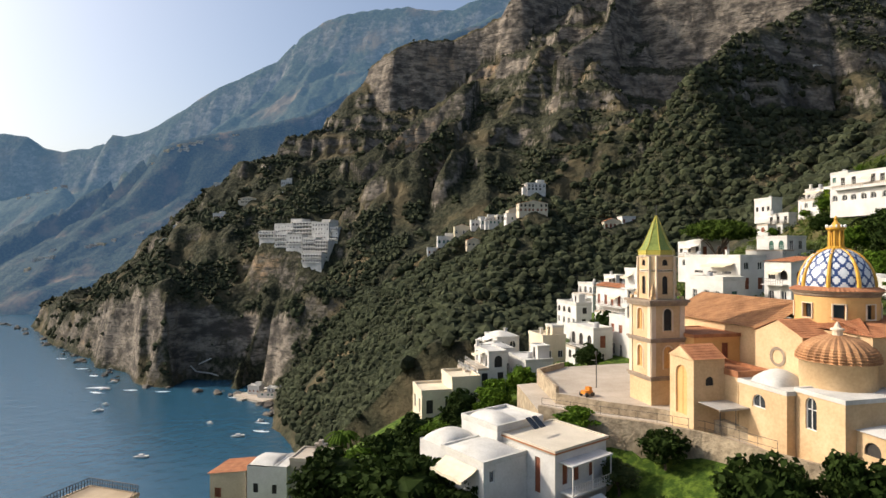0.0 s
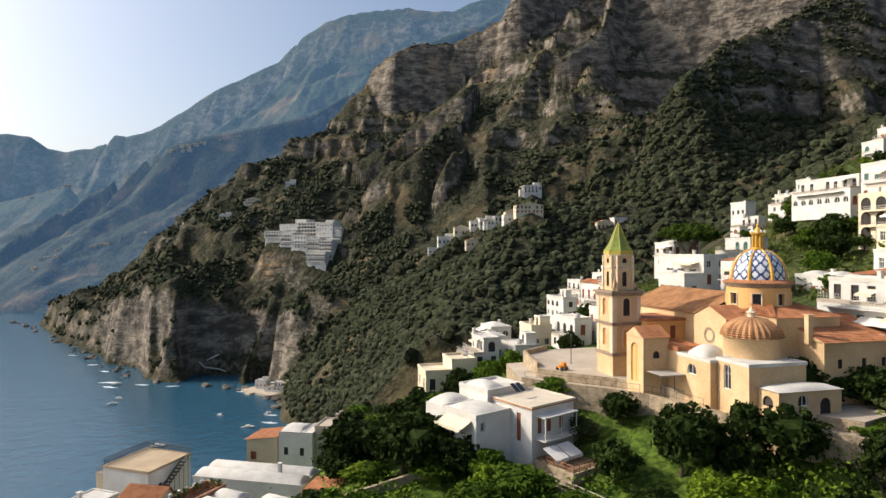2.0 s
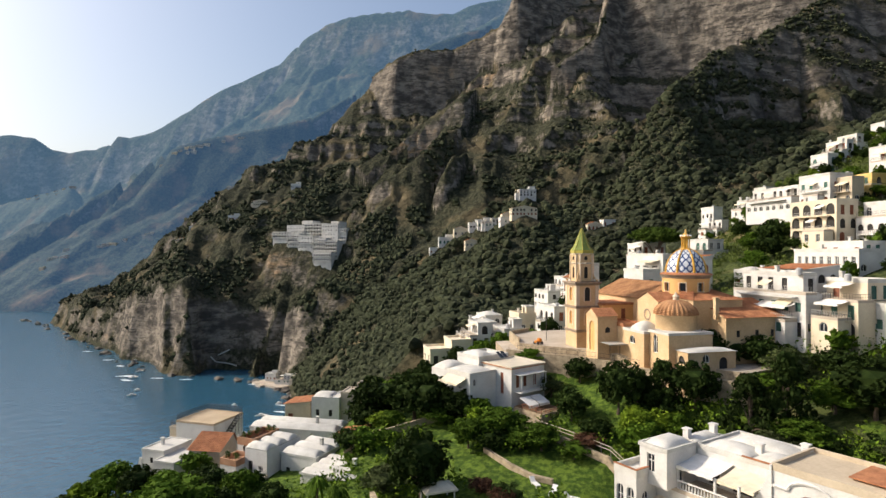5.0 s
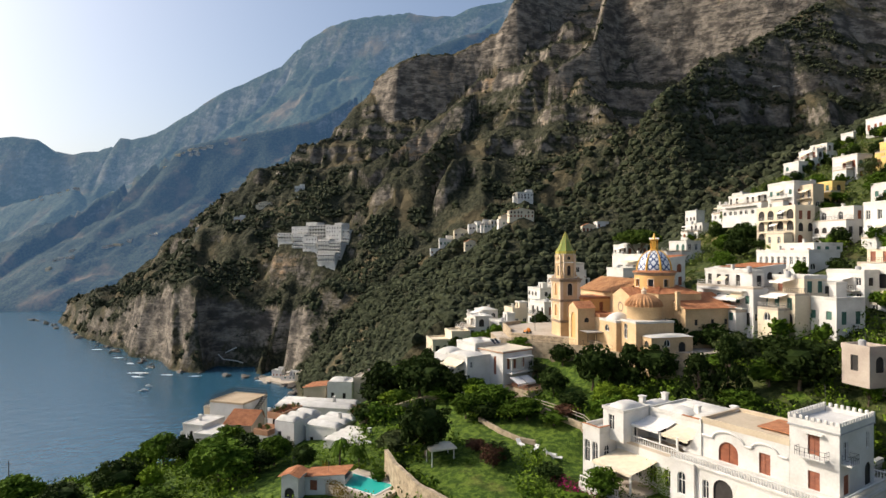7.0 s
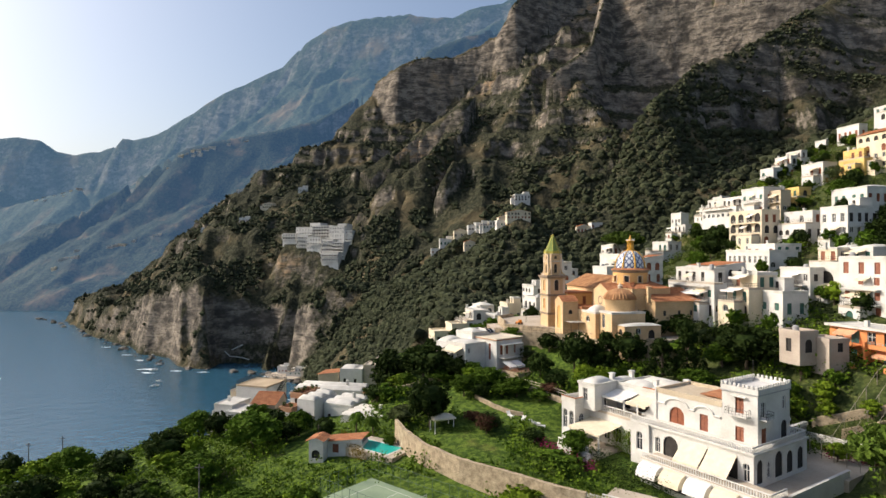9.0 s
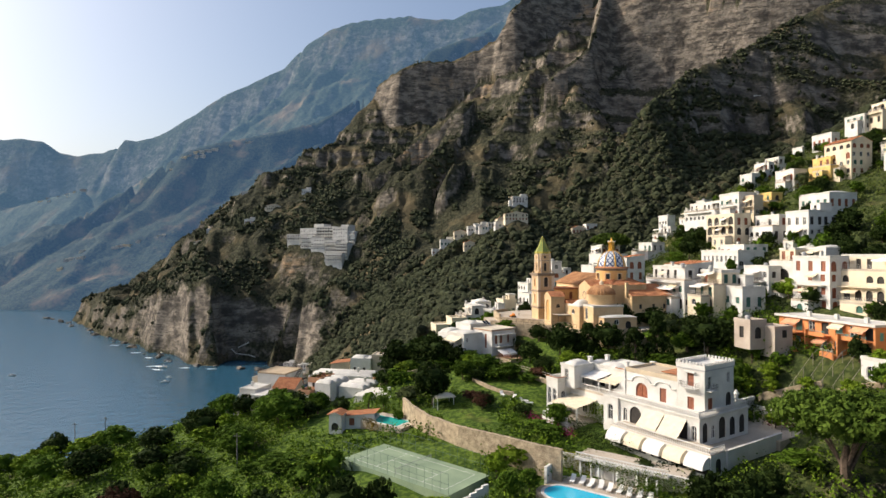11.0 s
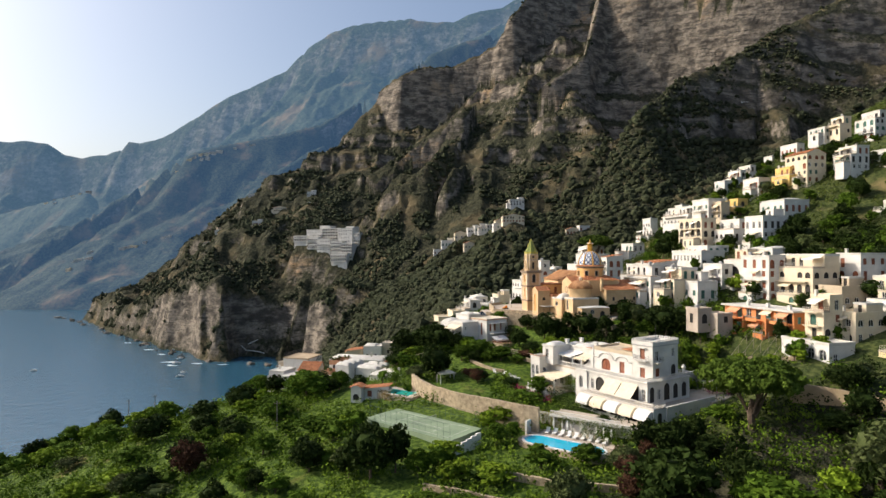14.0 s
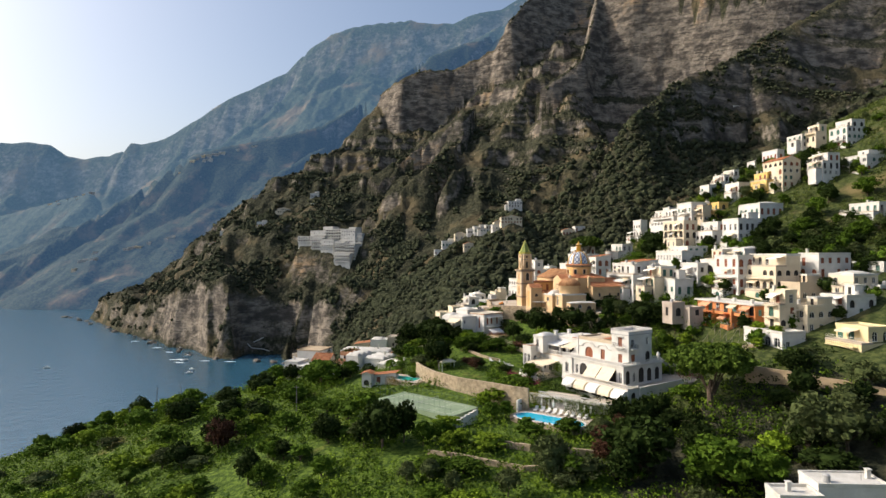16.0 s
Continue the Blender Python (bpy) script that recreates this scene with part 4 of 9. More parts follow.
for (r0, z0), (r1, z1) in zip(prof, prof[1:]):
    for k in range(4):
        fine_prof.append((r0 + (r1 - r0) * k / 4 + (0.035 if k % 2 == 0 else 0), z0 + (z1 - z0) * k / 4))
add_lathe(bm, fine_prof + [prof[-1]], 0, 0, 8, a0=22.5, a1=382.5)
for f in bm.faces:
    f.material_index = 1 if f.calc_center_median().z < 120.3 else 0
for k in range(8):
    a = radians(22.5 + 45 * k)
    add_tube(bm, [(r * math.cos(a), r * math.sin(a), z + 0.02) for r, z in prof], 0.07, 5, 1)
part("spire", bm, [TILE_GREEN, surface("olive_gold_majolica", (0.36, 0.3, 0.04), (0.5, 0.42, 0.08), 0.4, 4.0, 0.1)], tower, "green scale-tiled spire with yellow ribs")
bm = bmesh.new()
add_tube(bm, [(0, 0, 124.4), (0, 0, 125.9)], 0.04)
add_box(bm, -0.35, 0.35, -0.03, 0.03, 125.4, 125.47)
part("iron_cross", bm, IRON, tower)

# nave: long body with a roof ridge that runs away from the crossing
walls(church, 8.6, 20.2, -8.5, 9.5, 98, 111.4, OCHRE, {"left": [(6.0, 9.3, 1.6, 2.0, False, "dark")]}, name="nave_wall")
tile_slope(church, (8.1, 9.9, 111.3), (8.1, -8.5, 111.3), (14.4, -8.5, 114.3), (14.4, 9.9, 114.3), CLAY_OLD, name="nave_roof", label="weathered orange clay tile roof")
tile_slope(church, (20.7, -8.5, 111.3), (20.7, 9.9, 111.3), (14.4, 9.9, 114.3), (14.4, -8.5, 114.3), CLAY_OLD, name="nave_roof")
gable_fill(church, [(20.2, 9.5, 111.4), (8.6, 9.5, 111.4), (14.4, 9.5, 114.2)], OCHRE)
# side arm with the oculus
bm = bmesh.new()
seg = 20
ga, gb0, gb1, gz, gp = 6.5, -15.0, -8.8, 111.4, 112.9
mid = (gb0 + gb1) / 2
for (y0, y1) in ((gb1, mid + 1.1), (mid - 1.1, gb0)):
    za = gz + (gp - gz) * (1 - abs(y0 - mid) / 3.1)
    zb = gz + (gp - gz) * (1 - abs(y1 - mid) / 3.1)
    bm.faces.new([bm.verts.new(p) for p in ((ga, y0, 98), (ga, y1, 98), (ga, y1, zb), (ga, y0, za))])
cz = 109.0
bm.faces.new([bm.verts.new(p) for p in ((ga, mid + 1.1, 98), (ga, mid - 1.1, 98), (ga, mid - 1.1, cz - 1.1), (ga, mid + 1.1, cz - 1.1))])
zt = gz + (gp - gz) * (1 - 1.1 / 3.1)
bm.faces.new([bm.verts.new(p) for p in ((ga, mid + 1.1, cz + 1.1), (ga, mid - 1.1, cz + 1.1), (ga, mid - 1.1, zt), (ga, mid, gp), (ga, mid + 1.1, zt))])
rim = []
for i in range(seg):
    a = 2 * math.pi * i / seg
    s = max(abs(math.cos(a)), abs(math.sin(a)))
    rim.append(((ga, mid - 1.1 * math.cos(a) / s, cz + 1.1 * math.sin(a) / s), (ga, mid - 0.7 * math.cos(a), cz + 0.7 * math.sin(a)), (ga + 0.45, mid - 0.6 * math.cos(a), cz + 0.6 * math.sin(a))))
for p, q in zip(rim, rim[1:] + rim[:1]):
    bm.faces.new([bm.verts.new(v) for v in (p[0], q[0], q[1], p[1])])
    bm.faces.new([bm.verts.new(v) for v in (p[1], q[1], q[2], p[2])])
part("gable_wall", bm, OCHRE, church)
bm = bmesh.new()
for i in range(seg):
    a, c = 2 * math.pi * i / seg, 2 * math.pi * (i + 1) / seg
    bm.faces.new([bm.verts.new((ga - 0.07, mid - r * math.cos(q), cz + r * math.sin(q))) for r, q in ((1.05, a), (1.05, c), (0.72, c), (0.72, a))])
ocu = part("oculus", bm, CORNICE, church, "round window with a moulded stone rim")
bm = bmesh.new()
bm.faces.new([bm.verts.new((ga + 0.4, mid - 0.62 * math.cos(2 * math.pi * i / seg), cz + 0.62 * math.sin(2 * math.pi * i / seg))) for i in range(seg)])
part("pane", bm, GLASS, ocu)
walls(church, ga + 0.02, 12, gb0, gb1, 98, gz, OCHRE, name="arm_wall")
tile_slope(church, (ga - 0.15, gb0 - 0.3, gz - 0.05), (12, gb0 - 0.3, gz - 0.05), (12, mid, gp), (ga - 0.15, mid, gp), CLAY, name="arm_roof")
tile_slope(church, (12, gb1 + 0.3, gz - 0.05), (ga - 0.15, gb1 + 0.3, gz - 0.05), (ga - 0.15, mid, gp), (12, mid, gp), CLAY, name="arm_roof")

# crossing drum and majolica dome
DX, DY = 14.4, -11.7
dome = thing("dome", church.matrix_world @ pose(DX, DY, 0, 0, 0, -14), "blue and white majolica dome with yellow ribs on an ochre drum", "church dome")
bm = bmesh.new()
nseg = 48
wins = {i for c in range(8) for i in range(c * 6 + 1, c * 6 + 3)}
zs = [107.0, 113.1, 114.6, 115.6]
for i in range(nseg):
    a0, a1 = 2 * math.pi * i / nseg, 2 * math.pi * (i + 1) / nseg
    for za, zb in zip(zs, zs[1:]):
        r = 3.95
        if i in wins and za == 113.1:
            for q in (a0, a1):
                if (q == a0 and i - 1 not in wins) or (q == a1 and i + 1 not in wins):
                    bm.faces.new([bm.verts.new((rr * math.cos(q), rr * math.sin(q), z)) for rr, z in ((r, za), (r - 0.4, za), (r - 0.4, zb), (r, zb))])
            for z in (za, zb):
                bm.faces.new([bm.verts.new((rr * math.cos(q), rr * math.sin(q), z)) for rr, q in ((r, a0), (r, a1), (r - 0.4, a1), (r - 0.4, a0))])
            continue
        bm.faces.new([bm.verts.new((r * math.cos(q), r * math.sin(q), z)) for q, z in ((a0, za), (a1, za), (a1, zb), (a0, zb))])
drum = part("drum", bm, OCHRE_DEEP, dome, smooth=False)
for c in range(8):
    bm = bmesh.new()
    i = c * 6 + 1
    bm.faces.new([bm.verts.new((3.6 * math.cos(2 * math.pi * q / nseg), 3.6 * math.sin(2 * math.pi * q / nseg), z)) for q, z in ((i, 113.1), (i + 2, 113.1), (i + 2, 114.6), (i, 114.6))])
    w = part("window", bm, GLASS, drum)
    bm = bmesh.new()
    a0, a1 = 2 * math.pi * i / nseg, 2 * math.pi * (i + 2) / nseg
    for q in (a0 - 0.02, a1 + 0.02):
        add_tube(bm, [(3.99 * math.cos(q), 3.99 * math.sin(q), z) for z in (113.0, 114.7)], 0.09, 4)
    for z in (113.05, 114.65):
        add_tube(bm, [(3.99 * math.cos(a0 + (a1 - a0) * k / 3), 3.99 * math.sin(a0 + (a1 - a0) * k / 3), z) for k in range(4)], 0.09, 4)
    part("window_frame", bm, PALE_TRIM, w)
bm = bmesh.new()
add_lathe(bm, [(3.9, 115.3), (4.08, 115.45), (4.12, 115.65), (4.3, 115.8), (4.34, 116.0)], 0, 0, 48)
part("cornice", bm, CORNICE, dome)
bm = bmesh.new()
add_lathe(bm, [(4.45, 115.98), (4.25, 116.15), (3.6, 116.4), (3.3, 116.4)], 0, 0, 128, star=lambda i: 1 + 0.012 * (1 if i % 2 else -1))
part("tile_skirt", bm, CLAY, dome)
bm = bmesh.new()
NU, NV = 16, 30
R0, H0, ZD = 3.52, 4.25, 116.3
for s in range(8):
    bm = bmesh.new()
    grid = []
    for j in range(NV + 1):
        th = (math.pi / 2) * (j / NV) * 0.93
        r, z = R0 * math.cos(th) ** 0.92, ZD + H0 * math.sin(th)
        grid.append([bm.verts.new((r * (1 + 0.0) * math.cos(2 * math.pi * (s + i / NU) / 8), r * math.sin(2 * math.pi * (s + i / NU) / 8), z)) for i in range(NU + 1)])
    for j in range(NV):
        for i in range(NU):
            f = bm.faces.new((grid[j][i], grid[j][i + 1], grid[j + 1][i + 1], grid[j + 1][i]))
            d = abs((i % 8 + 0.5) - 4) + abs((j % 8 + 0.5) - 4)
            f.material_index = 1 if int(d) in (0, 3, 4) else 0
    part("dome_shell", bm, [TILE_WHITE, TILE_BLUE], dome, "blue and white diamond-patterned glazed tiles")
for s in range(8):
    bm = bmesh.new()
    a = 2 * math.pi * s / 8
    add_tube(bm, [((R0 * math.cos(math.pi / 2 * k / 12 * 0.93) ** 0.92 + 0.03) * math.cos(a), (R0 * math.cos(math.pi / 2 * k / 12 * 0.93) ** 0.92 + 0.03) * math.sin(a), ZD + H0 * math.sin(math.pi / 2 * k / 12 * 0.93)) for k in range(13)],
             [0.24 - 0.012 * k for k in range(13)], 6)
    part("rib", bm, TILE_GOLD, dome)
bm = bmesh.new()
add_lathe(bm, [(0.95, 120.35), (1.0, 120.6), (0.8, 120.65), (0.62, 120.75)], 0, 0, 16)
add_lathe(bm, [(0.42, 120.6), (0.42, 122.6)], 0, 0, 8)
add_lathe(bm, [(0.62, 122.4), (0.95, 122.6), (0.98, 122.75), (0.6, 122.8), (0.5, 123.05), (0.22, 123.4), (0.14, 123.6), (0.2, 123.75), (0.02, 124.1)], 0, 0, 16)
for k in range(8):
    a = 2 * math.pi * k / 8
    add_lathe(bm, [(0.13, 120.6), (0.11, 122.45)], 0.66 * math.cos(a), 0.66 * math.sin(a), 6)
part("lantern", bm, TILE_GOLD, dome, "small columned lantern in yellow majolica", smooth=False)
bm = bmesh.new()
for k in range(12):
    a = 2 * math.pi * k / 12
    add_lathe(bm, [(0.07, 122.75), (0.1, 122.95), (0.03, 123.1)], 0.9 * math.cos(a), 0.9 * math.sin(a), 6)
part("baluster_crown", bm, TILE_WHITE, dome)

# arm towards the gardens with the lower sheds
walls(church, 10.0, 19.6, -19.5, -14.0, 98, 112.0, OCHRE, name="arm_wall")
tile_slope(church, (9.8, -19.8, 111.9), (19.9, -19.8, 111.9), (18.0, -12.0, 113.6), (11.5, -12.0, 113.6), CLAY, name="arm_roof")
tile_slope(church, (9.8, -12.0, 112.2), (9.8, -19.8, 111.9), (14.0, -14.6, 113.5), (14.0, -12.0, 113.8), CLAY, name="arm_roof")
walls(church, 13.4, 24.5, -23.0, -16.0, 97, 109.4, OCHRE, {"front": [(2.0, 9.2, 0.7, 1.1, False, "dark"), (5.6, 9.2, 0.7, 1.1, False, "dark"), (8.6, 9.2, 0.7, 1.1, False, "dark")]}, name="sacristy_wall")
tile_slope(church, (13.1, -23.4, 109.3), (24.9, -23.4, 109.3), (24.9, -15.8, 111.9), (13.1, -15.8, 111.9), CLAY, name="sacristy_roof")
gable_fill(church, [(13.4, -16.0, 109.4), (13.4, -23.0, 109.4), (13.4, -16.0, 111.7)], OCHRE)
bm = bmesh.new()
add_box(bm, 12.6, 13.3, -21.6, -21.0, 109, 112.4)
add_box(bm, 12.5, 13.4, -21.7, -20.9, 112.4, 112.55)
part("chimney", bm, OCHRE, church)

# side chapel with its ribbed clay dome
AX, AY = 8.3, -17.3
walls(church, 2.2, 10.2, -17.4, -11.2, 98, 106.6, OCHRE, {"left": [(1.9, 6.4, 1.7, 1.35, True, "glass")]}, name="chapel_wall")
flat_roof(church, 2.2, 10.2, -17.4, -11.2, 106.7, ROOF_WHITE, 0.12, over=0.08)
vault_roof(church, 3.0, 7.0, -15.4, -11.6, 106.7, 1.4, ROOF_WHITE, "white_dome")
walls(church, 3.2, 11.2, -22.6, -17.42, 98, 107.0, OCHRE, {"left": [(1.1, 5.6, 1.2, 3.0, True, "glass")]}, name="chapel_wall")
flat_roof(church, 3.2, 11.2, -22.6, -17.42, 107.1, ROOF_WHITE, 0.1, over=0.1)
walls(church, 4.4, 13.0, -25.6, -22.62, 97.5, 104.6, OCHRE, {"left": [(0.7, 5.2, 1.5, 1.2, True, "dark")], "front": [(2.6, 5.4, 1.3, 1.3, True, "glass"), (5.6, 4.4, 1.5, 1.8, True, "dark")]}, name="chapel_wall")
vault_roof(church, 4.2, 13.2, -25.8, -22.5, 104.6, 0.5, ROOF_WHITE, "white_roof")
bm = bmesh.new()
add_lathe(bm, [(3.25, 106.0), (3.25, 109.4), (3.38, 109.45), (3.42, 109.6)], AX, AY, 40)
part("chapel_drum", bm, OCHRE, church, smooth=True)
bm = bmesh.new()
prof = []
for j in range(15):
    th = math.pi / 2 * j / 14
    r, z = 3.55 * math.cos(th), 109.6 + 2.35 * math.sin(th)
    prof += [(r + 0.03, z), (max(0.12, r - 0.12), z + 0.1)]
add_lathe(bm, prof, AX, AY, 120, star=lambda i: 1 + 0.03 * (1, 0, -1, 0)[i % 4] + (0.03 if i % 15 == 0 else 0))
part("chapel_dome", bm, CLAY_OLD, church, "ribbed dome of clay roof tiles")
bm = bmesh.new()
add_lathe(bm, [(0.45, 111.7), (0.45, 112.4), (0.6, 112.45), (0.6, 112.6), (0.35, 112.7), (0.05, 113.3)], AX, AY, 10)
part("chapel_lantern", bm, PALE_TRIM, church)

# low porch with a tall blind niche, and the rooms between it and the nave
porch = thing("porch", church.matrix_world @ Matrix.Identity(4), "low ochre annex with a blind niche and clay roof", "annex")
walls(porch, -1.6, 2.3, -9.0, -4.9, 97, 108.5, OCHRE, {"left": [(1.1, 5.2, 1.9, 5.4, True, "ochre")], "front": [(1.5, 8.6, 1.0, 1.0, True, "dark")]}, name="wall", depth=0.7)
tile_slope(porch, (-1.8, -9.3, 108.45), (2.4, -9.3, 108.45), (2.4, -6.95, 109.8), (-1.8, -6.95, 109.8), CLAY)
tile_slope(porch, (2.4, -4.6, 108.45), (-1.8, -4.6, 108.45), (-1.8, -6.95, 109.8), (2.4, -6.95, 109.8), CLAY)
gable_fill(porch, [(-1.6, -4.9, 108.5), (-1.6, -9.0, 108.5), (-1.6, -6.95, 109.7)], OCHRE)
walls(church, 2.3, 8.6, -4.0, 3.0, 97, 110.2, OCHRE_DEEP, {"front": [(1.5, 10.6, 0.9, 1.5, False, "shut_brown"), (3.8, 10.4, 0.9, 1.9, False, "shut_brown")]}, name="annex_wall")
flat_roof(church, 2.3, 8.6, -4.0, 3.0, 110.3, CLAY, 0.1, over=0.2)
walls(church, 2.3, 6.4, -11.0, -4.0, 97, 107.0, OCHRE, {"front": [(0.7, 9.0, 0.55, 0.55, True, "dark")]}, name="annex_wall")
flat_roof(church, 2.3, 6.4, -11.0, -4.0, 107.1, CLAY, 0.35, over=0.1)
lean = thing("lean_to", church.matrix_world @ Matrix.Identity(4), "grey corrugated lean-to shelter against the church wall", "shelter")
GREY_SHEET = surface("grey_sheet", (0.3, 0.28, 0.25), (0.45, 0.42, 0.38), 0.6, 1.0, 0.1)
for k in range(9):
    bm = bmesh.new()
    add_box(bm, -1.3 + 0.42 * k, -1.3 + 0.42 * k + 0.4, -12.6, -9.3, 104.0, 104.06)
    part("roof_sheet", bm, GREY_SHEET, lean)
bm = bmesh.new()
add_box(bm, -1.4, 2.6, -12.7, -12.6, 103.9, 104.1)
part("edge_beam", bm, GREY_SHEET, lean)
for x in (-1.3, 0.6, 2.4):
    bm = bmesh.new()
    add_tube(bm, [(x, -12.65, 101.9), (x, -12.65, 103.9)], 0.05)
    part("post", bm, IRON, lean)

# ---- white villa with the crenellated tower ----
VILLA_ROT = 33.0
villa = thing("villa", pose(40.6, 3.8, -0.6, 0, 0, VILLA_ROT), "white two-storey villa with a crenellated tower, arcades and awnings", "villa")
walls(villa, -3.4, 10.2, -1.3, 14.2, 86.5, 94.6, PLASTER,
      {"left": [(0.8, 4.6, 0.85, 2.3, True, "glass"), (2.2, 4.3, 2.4, 3.2, True, "dark"), (5.4, 4.3, 3.8, 3.0, False, "dark"), (9.6, 4.3, 3.8, 3.0, False, "dark"), (14.1, 4.6, 0.9, 2.4, True, "glass")],
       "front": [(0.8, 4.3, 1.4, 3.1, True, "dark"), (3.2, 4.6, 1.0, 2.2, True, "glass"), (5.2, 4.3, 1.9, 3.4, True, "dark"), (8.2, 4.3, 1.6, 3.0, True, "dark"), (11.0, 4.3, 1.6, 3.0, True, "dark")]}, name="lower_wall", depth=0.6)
bm = bmesh.new()
add_box(bm, -3.6, 10.4, -1.5, 14.2, 94.6, 94.85)
add_box(bm, -3.9, 1.2, 14.2, 17.6, 94.6, 94.85)
part("terrace_floor", bm, ROOF_WHITE, villa)
railing(villa, [(-3.7, 17.4), (-3.4, 14.2), (-3.4, -1.2), (10.1, -1.2), (10.1, 5.0)], 94.85, 0.85, PLASTER, "balustrade", 0.3, 0.03, True)
# end bay that steps forward
walls(villa, -3.8, 1.0, 14.22, 17.5, 84.5, 94.58, PLASTER, {"left": [(1.0, 6.2, 1.1, 2.8, True, "glass")], "front": []}, name="end_bay")
# upper floor with its scalloped parapet
walls(villa, 0.0, 8.2, 5.02, 15.6, 94.85, 99.3, PLASTER,
      {"left": [(2.2, 0.1, 2.5, 2.5, True, "shut_brown"), (7.2, 0.1, 1.3, 2.4, False, "shut_brown")], "right": []}, name="upper_wall")
flat_roof(villa, 0.0, 8.2, 5.02, 15.6, 99.3, BEIGE, 0.45, over=0.06)
bm = bmesh.new()
add_box(bm, 2.6, 7.6, 5.2, 10.0, 99.5, 99.62)
part("roof_tiles", bm, CLAY, villa, "worn red clay roof paving")
bm = bmesh.new()
for y, r, z, hh in ((12.15, 2.0, 97.5, 1.15), (7.75, 1.5, 97.6, 0.85)):
    for k in range(12):
        a0, a1 = math.pi * k / 12, math.pi * (k + 1) / 12
        add_tube(bm, [(-0.08, y + r * math.cos(a), z + hh * math.sin(a)) for a in (a0, a1)], 0.15, 6)
for y0, y1 in ((5.2, 6.25), (9.25, 10.15), (14.15, 15.6)):
    add_tube(bm, [(-0.08, y0, 97.55), (-0.08, y1, 97.55)], 0.15, 6)
part("hood_moulding", bm, PLASTER, villa)
bm = bmesh.new()
for k in range(12):
    t = k / 12
    add_box(bm, -0.2, 0.25, 15.62 + 2.6 * t, 15.84 + 2.6 * t, 94.85, 94.85 + 4.3 * (1 - t) ** 2.2 + 0.35)
part("scroll_wall", bm, PLASTER, villa)
# tower
walls(villa, 0.0, 8.2, 0.0, 5.0, 94.85, 101.9, PLASTER,
      {"left": [(1.9, 3.9, 1.2, 2.2, False, "shut_brown"), (1.9, 0.1, 1.2, 2.0, False, "shut_brown")],
       "front": [(0.9, 3.6, 1.1, 2.1, False, "glass"), (0.9, 0.1, 1.3, 2.1, False, "shut_brown"), (6.2, 4.1, 0.9, 1.9, True, "glass"), (5.9, 0.1, 1.6, 2.5, True, "dark")]}, name="tower_wall")
flat_roof(villa, 0.0, 8.2, 0.0, 5.0, 101.9, PLASTER, 0.45, "tower_roof", 0.12)
for k in range(14):
    q = -0.12 + k * 0.618
    for side, spots in enumerate([(q, q + 0.34, -0.14, 0.14), (q, q + 0.34, 4.86, 5.14)] + ([(-0.14, 0.14, q, q + 0.34), (8.06, 8.34, q, q + 0.34)] if q < 4.7 else [])):
        bm = bmesh.new()
        add_box(bm, *spots, 102.35, 102.78)
        bmesh.ops.bevel(bm, geom=bm.edges[:], offset=0.05, segments=1, affect="EDGES")
        part("merlon", bm, PLASTER, villa)
bm = bmesh.new()
add_box(bm, -0.16, 8.36, -0.16, 5.16, 101.5, 101.66)
part("string_course", bm, surface("grey_band", (0.3, 0.3, 0.3), (0.42, 0.42, 0.42), 0.9), villa)
bm = bmesh.new()
add_tube(bm, [(6.5, 4.2, 102), (6.5, 4.2, 105.2)], 0.03, 5)
part("roof_mast", bm, IRON, villa)
for q, pts, z in (((-1.0, 0, 1.0, 4.0), [(0, 1.0), (-0.95, 1.0), (-0.95, 4.0), (0, 4.0)], 98.6), ((0.5, 2.4, -0.9, 0), [(0.55, 0), (0.55, -0.85), (2.35, -0.85), (2.35, 0)], 98.4)):
    bm = bmesh.new()
    add_box(bm, *q, z - 0.16, z)
    part("balcony", bm, PLASTER, villa)
    railing(villa, pts, z, 0.9, IRON)
bm = bmesh.new()
add_box(bm, -0.5, 0, 1.5, 3.5, 101.0, 101.15)
part("window_hood", bm, PLASTER, villa)
awning(villa, -3.45, 0.9, 4.8, 94.1, 91.7, 2.4, CANVAS)
awning(villa, -3.45, 5.0, 8.8, 94.1, 91.8, 2.4, CANVAS)
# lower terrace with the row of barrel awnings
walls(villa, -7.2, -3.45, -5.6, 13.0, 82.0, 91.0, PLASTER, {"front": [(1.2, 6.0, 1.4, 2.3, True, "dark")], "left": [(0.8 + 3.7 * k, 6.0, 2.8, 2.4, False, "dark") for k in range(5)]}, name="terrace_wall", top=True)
bm = bmesh.new()
add_box(bm, -7.2, -3.45, -5.6, 13.0, 91.0, 91.1)
part("terrace_paving", bm, PAVING, villa)
railing(villa, [(-7.0, 12.8), (-7.0, -5.4), (-3.5, -5.4)], 91.1, 0.85, PLASTER, "balustrade", 0.35, 0.03, True)
for k in range(5):
    bm = bmesh.new()
    n = 10
    y0 = -5.4 + 3.7 * k
    rows = [[bm.verts.new((-7.25 - 1.8 * math.sin(math.pi / 2 * j / 6), y0 + 3.1 * i / n, 90.8 - 1.7 * (1 - math.cos(math.pi / 2 * j / 6)))) for i in range(n + 1)] for j in range(7)]
    for lo, hi in zip(rows, rows[1:]):
        for i in range(n):
            bm.faces.new((lo[i], lo[i + 1], hi[i + 1], hi[i]))
    for e in (0, n):
        bm.faces.new([bm.verts.new(r[e].co) for r in rows] + [bm.verts.new((-7.25, rows[0][e].co.y, rows[-1][e].co.z))])
    part("barrel_awning", bm, CANVAS if k % 2 else WHITE_CANVAS, villa, "pale barrel-shaped awning")
bm = bmesh.new()
